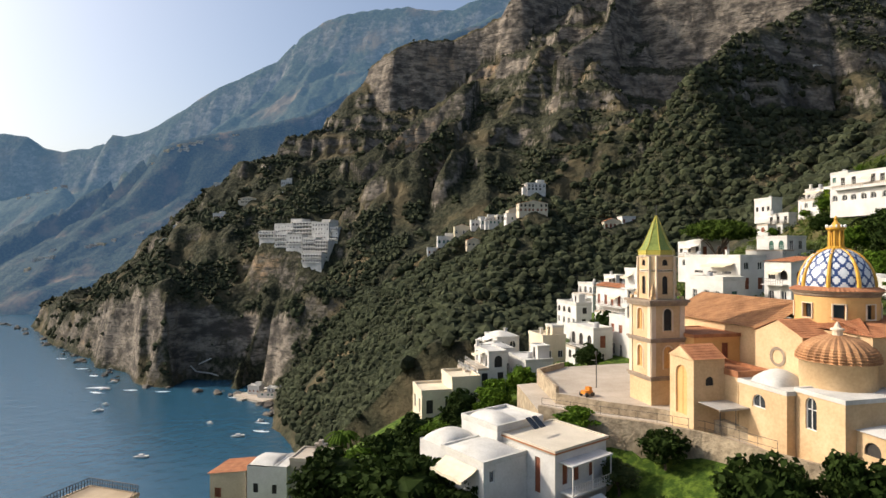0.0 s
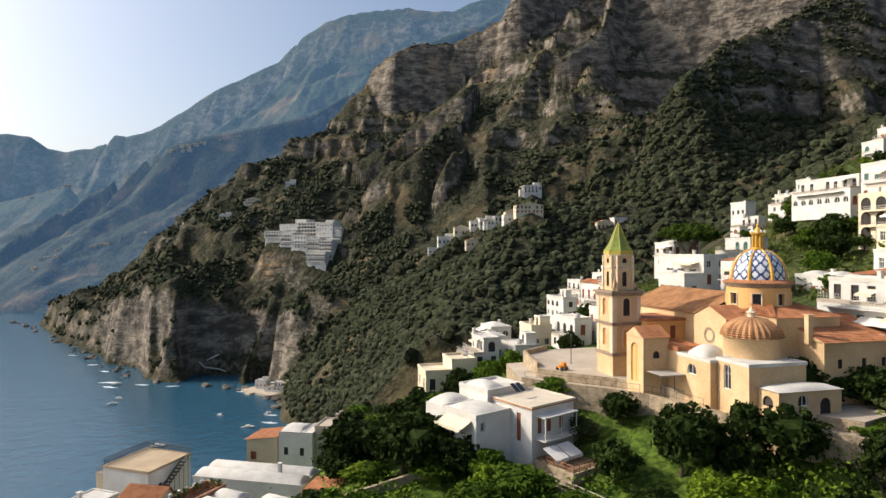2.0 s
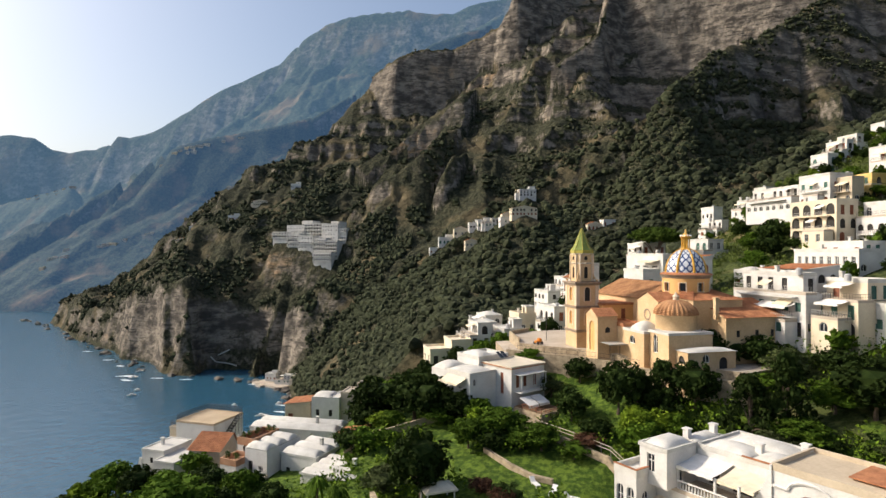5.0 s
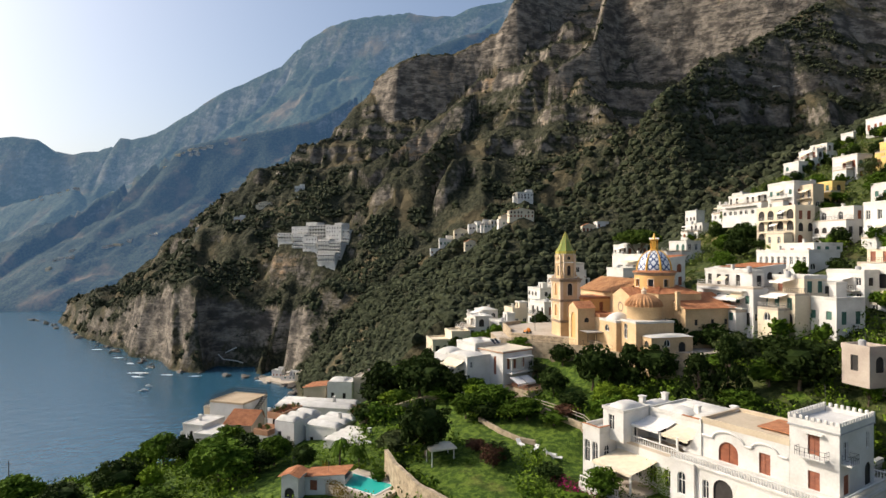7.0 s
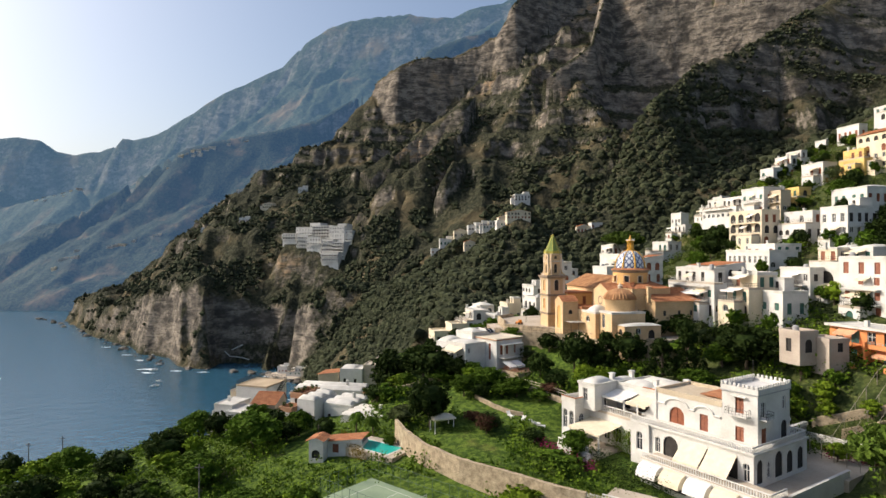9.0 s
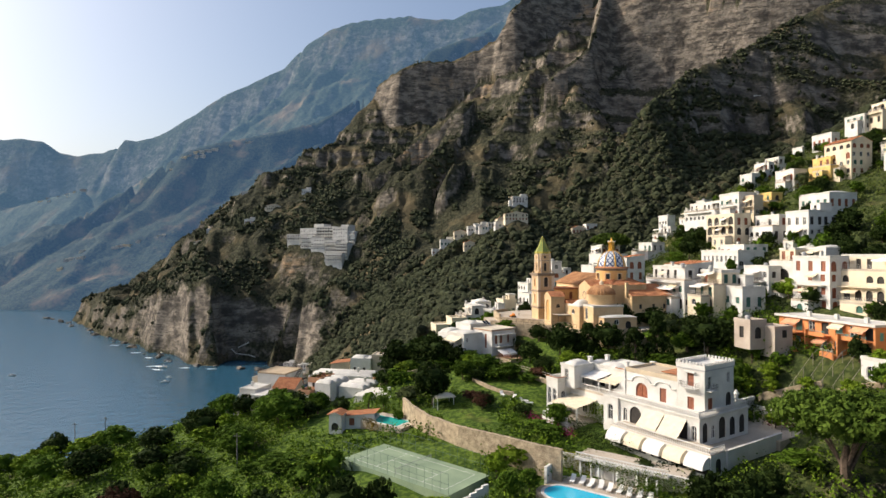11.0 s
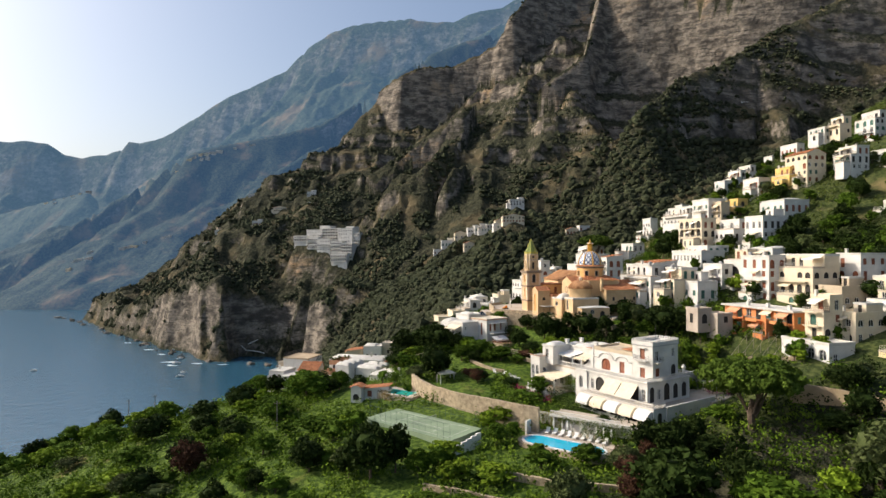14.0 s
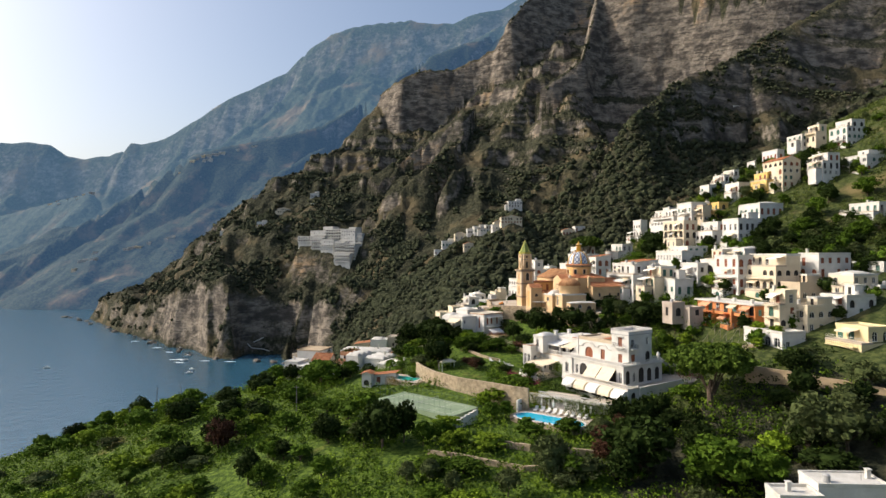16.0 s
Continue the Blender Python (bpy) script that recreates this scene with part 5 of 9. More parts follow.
add_box(bm, -3.44, 10.2, -5.6, -1.32, 82.0, 90.3)
part("forecourt", bm, PAVING, villa)
bm = bmesh.new()
add_box(bm, -3.44, 12.0, -5.9, -5.6, 82.0, 91.1)
add_box(bm, -3.44, 12.1, -5.96, -5.54, 91.1, 91.22)
part("forecourt_parapet", bm, PLASTER, villa)
# side court with its low wall and kitchen
walls(villa, 10.22, 22.0, 4.2, 4.6, 86, 93.2, surface("grey_court_wall", (0.3, 0.28, 0.26), (0.42, 0.4, 0.37), 0.95, 0.6, 0.4), name="court_wall", top=True)
bm = bmesh.new()
add_box(bm, 10.2, 22.2, 4.1, 4.7, 93.2, 93.7)
add_box(bm, 21.6, 22.2, -5.0, 4.1, 86, 92.2)
part("coping", bm, PLASTER, villa)
bm = bmesh.new()
add_box(bm, 10.22, 21.6, -6.5, 4.2, 85, 90.3)
part("court_floor", bm, PAVING, villa)
bm = bmesh.new()
for x in (11.6, 13.3, 15.0):
    add_box(bm, x, x + 0.25, 2.6, 2.85, 90.3, 92.4)
add_box(bm, 11.4, 15.5, 2.4, 4.1, 92.4, 92.6)
add_box(bm, 11.5, 15.4, 2.6, 3.6, 91.1, 91.25)
part("outdoor_kitchen", bm, PLASTER, villa)
bm = bmesh.new()
add_lathe(bm, [(0.32, 93.7), (0.32, 94.8), (0.5, 94.85), (0.5, 95.0), (0.1, 95.7)], 16.5, 4.4, 8)
part("chimney", bm, PLASTER, villa)

# far wing of the villa: stepped terraces and sun sails
wing = thing("villa_wing", pose(41.96, 1.7, -0.5, 0, 0, VILLA_ROT), "white terraced villa wing with flat roofs, pergola sails and balustrades", "villa")
walls(wing, -5.0, 2.0, 30.5, 33.6, 84, 95.3, PLASTER, {"left": [(0.3, 6.6, 1.0, 3.2, True, "glass"), (1.75, 6.6, 1.0, 3.2, True, "glass")], "front": [(1.0, 6.9, 1.2, 2.4, True, "glass")]})
flat_roof(wing, -5.0, 2.0, 30.5, 33.6, 95.3, ROOF_WHITE, 0.6, over=0.05)
bm = bmesh.new()
add_box(bm, -5.1, -1.9, 30.4, 30.75, 95.92, 96.0)
add_box(bm, -5.1, -4.75, 30.76, 33.7, 95.92, 96.0)
part("parapet_tiles", bm, CLAY, wing, "red clay parapet capping")
walls(wing, -3.0, 2.4, 28.0, 31.6, 94.1, 98.5, PLASTER, {"left": [(1.0, 1.4, 1.0, 2.1, False, "glass")], "front": [(2.0, 0.2, 1.0, 2.1, False, "glass")]})
flat_roof(wing, -3.0, 2.4, 28.0, 31.6, 98.5, ROOF_WHITE, 0.12, over=0.14)
vault_roof(wing, -2.6, 2.0, 28.3, 31.3, 98.55, 0.75, ROOF_WHITE)
walls(wing, -1.5, 2.48, 20.5, 30.48, 84, 94.0, PLASTER, {"left": [(0.6 + 2.4 * k, 5.6, 1.3, 2.4, k % 2 == 0, "glass") for k in range(4)]})
flat_roof(wing, -1.5, 2.48, 20.5, 30.4, 94.0, PAVING, 0.12, "terrace_floor", 0.04)
railing(wing, [(-1.4, 27.8), (-1.4, 20.5)], 94.12, 0.9, PLASTER, "balustrade", 0.35, 0.03, True)
walls(wing, 2.5, 11.0, 18.2, 27.9, 90.0, 98.2, PLASTER, {"left": [(1.4, 4.3, 1.3, 2.3, False, "dark"), (4.2, 4.3, 2.2, 2.4, False, "dark"), (7.8, 4.3, 1.2, 2.2, False, "glass")]})
flat_roof(wing, 2.5, 11.0, 18.2, 27.9, 98.2, ROOF_WHITE, 0.25, over=0.1)
for q in ((2.9, 6.6, 22.2, 27.4), (2.9, 6.6, 18.6, 21.8), (7.0, 10.6, 20.0, 27.0)):
    vault_roof(wing, *q, 98.25, 0.7, ROOF_WHITE)
walls(wing, 2.5, 9.0, 28.0, 31.0, 90.0, 97.8, PLASTER, {})
flat_roof(wing, 2.5, 9.0, 28.0, 31.0, 97.8, ROOF_WHITE, 0.25, over=0.06)
vault_roof(wing, 2.9, 8.6, 28.3, 30.8, 97.85, 0.8, ROOF_WHITE)
bm = bmesh.new()
add_box(bm, 2.3, 2.62, 18.2, 22.6, 98.46, 98.56)
part("parapet_tiles", bm, CLAY, wing, "red clay parapet capping")
awning(wing, 2.5, 23.6, 28.0, 97.2, 96.6, 3.9, WHITE_CANVAS, "shade_sail")
awning(wing, 2.5, 19.4, 23.4, 97.0, 96.4, 3.6, CANVAS, "shade_sail")
awning(wing, -1.5, 23.6, 30.2, 92.6, 91.9, 5.4, CANVAS, "shade_sail")
for x, z0, z1, ys in ((-6.7, 88.9, 91.9, (23.8, 27.0, 30.0)), (-1.2, 94.1, 96.5, (20.8, 23.4, 27.8))):
    for y in ys:
        bm = bmesh.new()
        add_box(bm, x, x + 0.22, y, y + 0.22, z0, z1)
        part("pergola_post", bm, PLASTER, wing)
for x, y in ((5.0, 21.9), (7.2, 18.0), (9.0, 19.0), (3.2, 29.6), (7.6, 29.0)):
    bm = bmesh.new()
    add_box(bm, x, x + 0.7, y, y + 0.7, 97.6, 99.3)
    add_box(bm, x - 0.1, x + 0.8, y - 0.1, y + 0.8, 99.3, 99.45)
    part("chimney", bm, PLASTER, wing)
bm = bmesh.new()
add_box(bm, -8.8, -1.52, 23.5, 30.5, 82, 88.9)
part("terrace", bm, PAVING, wing)
bm = bmesh.new()
add_box(bm, -9.1, -8.8, 23.5, 30.5, 82, 89.4)
part("terrace_wall", bm, PLASTER, wing)
railing(wing, [(-8.9, 30.4), (-8.9, 24.0)], 89.4, 0.8, PLASTER, "balustrade", 0.4, 0.03, True)

# ---- flat-roofed villa below the church ----
low = thing("flat_villa", pose(11.0, 57.0, 1.35, 0, 0, 37) @ Matrix.Diagonal((0.78, 0.85, 1, 1)), "white flat-roofed villa with a pergola porch, awnings and roof vaults", "villa")
walls(low, 0, 10.2, 0, 8.8, 91.0, 99.0, PLASTER, {"front": [(1.4, 4.6, 1.0, 2.2, False, "shut_brown"), (3.6, 4.6, 1.0, 2.2, False, "shut_brown"), (6.6, 4.6, 1.0, 2.2, False, "shut_brown")], "left": [(5.6, 3.4, 0.9, 3.6, False, "shut_brown")]})
flat_roof(low, 0, 10.2, 0, 8.8, 99.1, surface("cream_roof", (0.5, 0.44, 0.34), (0.66, 0.59, 0.47), 0.92, 0.4), 0.16, over=0.22)
bm = bmesh.new()
add_box(bm, -0.25, 10.45, -0.25, -0.2, 98.86, 99.02)
add_box(bm, -0.25, -0.2, -0.25, 9.05, 98.86, 99.02)
part("eave_trim", bm, CLAY, low)
walls(low, -1.0, 8.0, 8.82, 16.0, 91.0, 99.6, PLASTER, {"left": [(2.0, 4.5, 1.0, 1.4, False, "glass")]})
flat_roof(low, -1.0, 8.0, 8.82, 16.0, 99.7, ROOF_WHITE, 0.35, over=0.05)
vault_roof(low, -0.6, 4.0, 9.2, 15.6, 99.75, 0.9, ROOF_WHITE)
walls(low, -7.6, -0.02, 4.5, 12.5, 91.0, 98.0, PLASTER, {"front": [(1.0, 5.0, 0.8, 1.2, False, "glass")], "left": [(2.0, 3.6, 1.0, 2.2, False, "glass")]})
flat_roof(low, -7.6, -0.02, 4.5, 12.5, 98.1, ROOF_WHITE, 0.2, over=0.08)
vault_roof(low, -7.2, -0.4, 5.0, 12.0, 98.15, 0.6, ROOF_WHITE)
vault_roof(low, -7.0, -0.4, 12.6, 18.0, 97.6, 1.3, ROOF_WHITE)
walls(low, -7.0, -0.4, 12.52, 18.0, 90.0, 97.7, PLASTER)
awning(low, -7.7, 5.5, 11.5, 97.4, 96.6, 2.6, CANVAS)
bm = bmesh.new()
add_box(bm, 1.0, 8.6, -1.9, 0, 94.9, 95.1)
add_box(bm, 0.8, 8.8, -2.0, 0, 97.9, 98.05)
for x in (1.0, 4.8, 8.5):
    add_box(bm, x, x + 0.12, -1.9, -1.78, 95.1, 97.9)
part("loggia", bm, PLASTER, low)
railing(low, [(1.0, -1.85), (8.6, -1.85)], 95.1, 0.9, PLASTER)
bm = bmesh.new()
add_box(bm, 0.5, 14.0, -7.6, -0.05, 86, 92.6)
add_box(bm, 10.5, 16.0, -0.05, 6.5, 88, 94.4)
part("garden_terrace", bm, STONE, low, "rubble stone terrace in front of the house")
bm = bmesh.new()
add_box(bm, 0.9, 13.6, -7.2, -0.1, 92.6, 92.68)
add_box(bm, 10.8, 15.7, 0.2, 6.2, 94.4, 94.48)
part("terrace_soil", bm, surface("bare_soil", (0.14, 0.09, 0.05), (0.27, 0.18, 0.1), 0.95, 0.8, 0.4), low)
railing(low, [(0.6, -2.5), (0.6, -7.5), (7.0, -7.5)], 92.6, 0.9, BROWN_WOOD, "wooden_fence", 1.2, 0.05)
bm = bmesh.new()
for k in range(2):
    x0 = 0.3 + 3.2 * k
    f = [bm.verts.new(p) for p in ((x0, -1.9, 94.4), (x0 + 3.0, -1.9, 94.4), (x0 + 3.0, -4.6, 93.5), (x0, -4.6, 93.5))]
    bm.faces.new(f)
    g = [bm.verts.new(p) for p in ((x0, -4.6, 93.5), (x0 + 3.0, -4.6, 93.5), (x0 + 3.0, -4.65, 93.1), (x0, -4.65, 93.1))]
    bm.faces.new(g)
part("awning", bm, WHITE_CANVAS, low)
bm = bmesh.new()
add_box(bm, 2.0, 2.9, 5.0, 6.8, 100.0, 100.1)
add_box(bm, 3.2, 4.1, 5.0, 6.8, 100.0, 100.1)
bmesh.ops.rotate(bm, cent=(3, 5, 100), matrix=Matrix.Rotation(radians(28), 3, "X"), verts=bm.verts)
part("solar_panel", bm, GLASS, low)

# ---- village ----
W_LABEL = "white plastered house with a flat roof on the slope"
V_LABEL = "white plastered house with a swelling vaulted roof"
C_LABEL = "cream plastered house with a flat roof on the slope"
T_LABEL = "white plastered house with a clay tile roof"


def loggias(d, h, lift, rows, cols, w=1.5, hh=2.2):
    return [(d * (c + 0.5) / cols - w / 2, lift + 0.5 + r * (h - 0.6) / rows, w, min(hh, (h - 0.8) / rows - 0.35), True, "dark") for r in range(rows) for c in range(cols)]


house(90.2, 93, 122.3, 6.0, 13.4, 9.7, 12, CREAM, "cream block with three tiers of arched loggias", sides={"left": loggias(13.4, 9.7, 3, 3, 4, 2.3, 2.6)}, seed=3)
house(81.7, 74, 115.3, 8.5, 16.0, 4.9, 12, PLASTER, "long white house with a row of tall windows", sides={"left": [(1.0 + 1.9 * k, 4.9, 0.95, 1.9, False, "glass") for k in range(8)]}, seed=4)
house(85.4, 78, 119.6, 8.0, 10.3, 2.2, 12, PLASTER, W_LABEL, seed=5, lift=1)
house(57.4, 52, 106.2, 5.0, 15.5, 10.0, 15, PLASTER, "white house with stacked balconies and awnings", balcony=2, seed=6)
house(62.2, 47, 106.7, 8.2, 8.0, 8.7, 15, CREAM, "cream house with small balconies", balcony=1, seed=7)
house(60.5, 58, 114.5, 8, 9, 2.4, 15, PLASTER, T_LABEL, roof="shed", seed=8, lift=2)
house(66.9, 43, 107.4, 6.4, 9.5, 4.5, 15, PLASTER, "low white house with a flat roof terrace", seed=9)
house(82, 46, 108.2, 5.5, 9.0, 9.3, 15, PLASTER, "white house with a large arched loggia", sides={"left": [(2.2, 8.2, 3.6, 2.7, True, "dark"), (1.2, 4.2, 1.0, 2.0, True, "dark"), (6.4, 5.6, 1.2, 0.9, False, "glass")]}, seed=10)
house(76.8, 50, 110.0, 3.6, 7.7, 6.3, 15, PLASTER, W_LABEL, seed=11)
house(86.5, 58, 115.5, 6, 5.6, 5.4, 15, CREAM, C_LABEL, seed=12)
house(93.9, 55, 115.0, 9.1, 10.4, 5.9, 15, PLASTER, V_LABEL, roof="vault", seed=13)
house(82.2, 36, 107.0, 5.2, 9.5, 11.9, 15, PLASTER, "white house with two balconies and orange shutters", balcony=2, seed=14, style="shut_brown")
house(87.8, 27, 106.6, 8.2, 13.0, 12.6, 15, CREAM, "pale yellow house with scalloped awnings over balconies", balcony=2, seed=15, style="dark", arched=0.6)
house(99.4, 27, 109.9, 11, 6.5, 9.6, 15, PLASTER, W_LABEL, seed=16, balcony=1, style="shut_brown")
house(112, 24, 110, 10, 9, 7.0, 15, PLASTER, W_LABEL, seed=17)
house(58.6, 24, 103.0, 3.8, 4.2, 3.3, 15, TAUPE, "grey-brown house with a flat roof beside an orchard", seed=18, style="dark", lift=2)
house(62.6, 22.6, 102.6, 4.2, 4.6, 2.7, 15, TAUPE, "grey-brown annex with a flat roof beside an orchard", seed=19, style="dark")
SALMON = surface("salmon_canvas", (0.55, 0.26, 0.14), (0.7, 0.38, 0.22), 0.9, 1.5, 0.1)


def orange_house():
    """Two long storeys under a white slab, with loggias, low parapets and awnings."""
    top = thing("house", pose(74.1, 12, 100.9, 0, 0, 15), "orange apartment house with turquoise shutters, balconies and salmon awnings", "house", "village houses")
    low = [(1.0 + 2.9 * k, 3.2, 1.3, 2.2, False, "shut_teal" if k % 2 else "glass") for k in range(7)]
    high = [(1.2 + 2.9 * k, 6.5, 1.5, 2.2, False, ("dark", "shut_teal", "glass")[k % 3]) for k in range(7)]
    walls(top, 0, 6.4, 0, 20.5, -3, 6.2, ORANGE, {"left": low + high, "front": [(1.0, 6.5, 1.0, 1.5, False, "shut_teal"), (3.6, 6.5, 1.0, 1.5, False, "glass"), (1.4, 3.4, 1.1, 1.5, True, "dark")]}, depth=0.4)
    flat_roof(top, -0.2, 6.4, 0, 20.5, 6.3, ROOF_WHITE, 0.12, over=0.5)
    for y0, y1, z, out in ((0.6, 5.4, 3.3, 1.5), (8.6, 12.2, 3.3, 1.7), (14.4, 20.2, 3.3, 2.2), (5.6, 8.4, 0.2, 3.0), (12.4, 20.4, 0.0, 4.2)):
        bm = bmesh.new()
        add_box(bm, -out, 0, y0, y1, z - 0.18 if z > 1 else -3, z)
        add_box(bm, -out, -out + 0.15, y0, y1, z, z + 0.55)
        part("balcony", bm, ORANGE, top)
        railing(top, [(-out + 0.08, y0), (-out + 0.08, y1)], z + 0.55, 0.4, TEAL_WOOD if z > 1 else ROOF_WHITE)
    for y in (5.5, 12.3, 20.3):
        bm = bmesh.new()
        add_box(bm, -2.2, 0, y - 0.12, y + 0.12, -3, 4.2)
        bm.verts.ensure_lookup_table()
        part("fin_wall", bm, ORANGE, top)
    for y0, y1, z in ((1.0, 3.8, 5.9), (15.0, 18.6, 5.9), (9.0, 11.6, 2.9)):
        awning(top, 0, y0, y1, z, z - 0.9, 1.6, SALMON)
    awning(top, 0, 5.6, 8.3, 5.9, 5.2, 1.4, CANVAS)
    for k in range(3):
        bm = bmesh.new()
        add_box(bm, 2.0, 2.6, 3 + 6 * k, 3.7 + 6 * k, 6.3, 7.3)
        part("chimney", bm, ROOF_WHITE, top)


orange_house()
house(76.6, 6, 101.8, 5.0, 4.5, 8.9, 15, CREAM, C_LABEL, seed=21, balcony=2)
house(82.5, 5, 100.8, 8, 6.5, 6.3, 15, CREAM, "cream house with wide terrace windows", seed=22, style="glass")
house(93, 7, 104.2, 9, 7, 5.2, 15, PLASTER, W_LABEL, seed=23, arched=0.6)
house(90, 20, 107.2, 9, 6, 4.6, 15, BEIGE, "long beige house with a flat roof terrace", seed=123)
house(101, 16, 108.6, 8, 7, 5.6, 15, CREAM, "cream house with a swelling vaulted roof", roof="vault", seed=124)
house(104, 12, 104.5, 9, 8, 7.0, 15, PLASTER, W_LABEL, seed=24)
house(73.7, 0, 97.6, 6.5, 11.3, 4.2, 15, PLASTER, "white house with arched windows under a roof terrace", sides={"left": [(0.9 + 2.7 * k, 4.0, 1.7, 2.1, True, "glass") for k in range(4)]}, seed=25)
house(97.1, 84, 120.7, 5.5, 9.8, 10.3, 12, PLASTER, "white house with arches below a red loggia", balcony=1, seed=26, arched=0.8, style="dark")
house(101.6, 74, 120.6, 9.6, 8.2, 11.0, 12, PLASTER, "tall white house with an outside stair", balcony=1, seed=27)
house(116.8, 88, 130.3, 10.2, 11.5, 7.9, 12, PLASTER, V_LABEL, roof="vault", seed=28)
house(110.7, 110, 133.3, 7.9, 9.5, 7.4, 12, YELLOW, "deep yellow house with a shaded roof terrace", seed=29, style="dark")
house(101.4, 112, 132.4, 6.9, 10.0, 8.1, 12, PLASTER, W_LABEL, seed=30)
house(104.4, 108, 132.4, 3.7, 5.0, 6.8, 12, BEIGE, "beige stone-faced house between white ones", seed=31)
house(99.0, 125, 131.6, 6.0, 18.0, 7.4, 12, PLASTER, "long white house with arched windows", seed=32, arched=0.8)
house(124.2, 118, 142.3, 5.5, 8.7, 7.4, 12, PLASTER, W_LABEL, seed=33)
house(130.5, 108, 145.4, 4.5, 9.0, 7.4, 12, YELLOW, "pale yellow house with white trim", seed=34)
house(134.8, 104, 145.8, 8.5, 10.5, 11.4, 12, CREAM, "cream house with a clay tile roof", roof="tile", seed=35)
house(145.7, 96, 149.5, 8, 7.4, 9.0, 12, PLASTER, W_LABEL, seed=36)
house(168.6, 115, 164.6, 10, 8.9, 11.5, 12, PLASTER, "white house with an arcade on the ridge", arched=0.9, seed=37)
house(165.0, 130, 169.6, 5.8, 6.0, 7.5, 12, CREAM, C_LABEL, seed=38)
house(161.8, 135, 168.2, 7, 8.6, 5.3, 12, PLASTER, W_LABEL, seed=39)
house(138.6, 60, 126.0, 10.2, 12.7, 10.2, 12, PLASTER, "white house with scalloped balconies", balcony=2, seed=40)
house(160.0, 92, 147.6, 12, 10.7, 9.6, 12, PLASTER, W_LABEL, arched=0.8, seed=41)
house(84.2, -10, 96.7, 9.0, 8.8, 7.2, 12, surface("pale_yellow_plaster", (0.6, 0.5, 0.27), (0.74, 0.64, 0.38), 0.9, 0.3), "pale yellow house with green shutters and awnings", seed=42, style="shut_green", arched=0)
house(48.2, -52.0, 84.0, 9.2, 4.8, 4.8, -3, PLASTER, "white house with arched windows and a flat white roof", arched=1.0, seed=43, lift=6)
house(42.4, -53.2, 83.6, 5.6, 4.0, 4.0, -3, PLASTER, "low white annex with a flat terrace roof", arched=1.0, seed=44, lift=6)
for i, q in enumerate([(126.1, 150, 146.1, 4, 6.8, 6.1), (134.3, 155, 150.4, 4.5, 8.2, 7.4), (142.9, 160, 154.4, 4.5, 9.3, 6.8), (156.3, 165, 161.0, 4, 5.4, 5.0), (159.1, 150, 165.0, 4, 9.7, 4.3)]):
    house(*q, 12, PLASTER, W_LABEL, seed=50 + i)
# behind the church
house(57.4, 112, 112.8, 6, 16.0, 6.4, 15, PLASTER, "large white block with a blank wall", seed=60, sides={"left": [(3 + 4 * k, 6.0, 2.6, 0.5, False, "dark") for k in range(3)]})
house(76.1, 130, 118.1, 8.7, 10.8, 5.4, 15, PLASTER, "white house with a row of small windows", seed=61)
house(57.0, 95, 111.3, 6.5, 5.5, 7.1, 15, PLASTER, T_LABEL, roof="shed", seed=62)
house(47.3, 98, 111.1, 4.5, 8.2, 4.3, 15, PLASTER, W_LABEL, seed=63)
house(60.0, 135, 116.1, 7.9, 8.1, 6.3, 15, PLASTER, V_LABEL, roof="vault", seed=64)
house(107.0, 160, 131.9, 5.7, 11.1, 6.5, 12, PLASTER, W_LABEL, arched=0.7, seed=65)
house(109.6, 157, 132.4, 3.7, 5.4, 9.4, 12, PLASTER, W_LABEL, seed=66)
house(119.0, 155, 133.8, 7.6, 14.0, 8.6, 12, PLASTER, "long white house with a row of arches", arched=1.0, seed=67)
house(96.6, 165, 125.1, 4.8, 7.6, 6.1, 12, PLASTER, W_LABEL, seed=68)
house(104.8, 185, 132.6, 4, 7.4, 4.6, 12, PLASTER, W_LABEL, seed=69)
house(34.2, 100, 108.1, 3.5, 5.0, 8.8, 15, PLASTER, W_LABEL, seed=70)
house(42.6, 165, 103.4, 5.0, 12.0, 7.4, 15, PLASTER, W_LABEL, seed=71)
house(40.3, 125, 104.1, 4, 14.2, 8.0, 15, PLASTER, T_LABEL, roof="tile", seed=72)
house(34.4, 105, 100.4, 4, 8.0, 7.6, 15, PLASTER, W_LABEL, seed=73)
house(28.0, 108, 98.8, 4, 9.4, 6.9, 15, PLASTER, W_LABEL, seed=74)
house(32.2, 140, 101.6, 4.1, 10.3, 5.8, 15, PLASTER, W_LABEL, seed=75)
house(55.2, 185, 106.9, 5.8, 10.5, 5.5, 15, PLASTER, W_LABEL, seed=76)
house(72.5, 84, 111.3, 6.0, 14.1, 4.3, 15, PLASTER, "white terrace building with a vaulted roof", roof="vault", seed=77)
for i, q in enumerate([(6.2, 103, 96.2, 5.5, 8, 6.0), (11.4, 122, 96.4, 5, 8, 5.6), (14.7, 103, 95.9, 5.3, 8, 4.8), (-3.5, 97, 92.9, 6.4, 7, 3.6), (1.6, 98, 93.9, 5.0, 7, 4.6), (9, 112, 96.2, 5, 7, 5.0), (20, 116, 98.0, 5, 7, 5.0)]):
    house(*q, 15, CREAM if i in (3, 4, 6) else PLASTER, C_LABEL if i in (3, 4, 6) else (V_LABEL if i % 2 else W_LABEL), roof=("flat", "vault")[i % 2] if i not in (3, 4, 6) else "flat", seed=80 + i)
# houses on the seaward edge
POTTED = []


def tile_cap(x, y, z, w, d, h, rot, label, seed):
    return house(x, y, z, w, d, h, rot, BEIGE, label, roof="shed", seed=seed, lift=4)


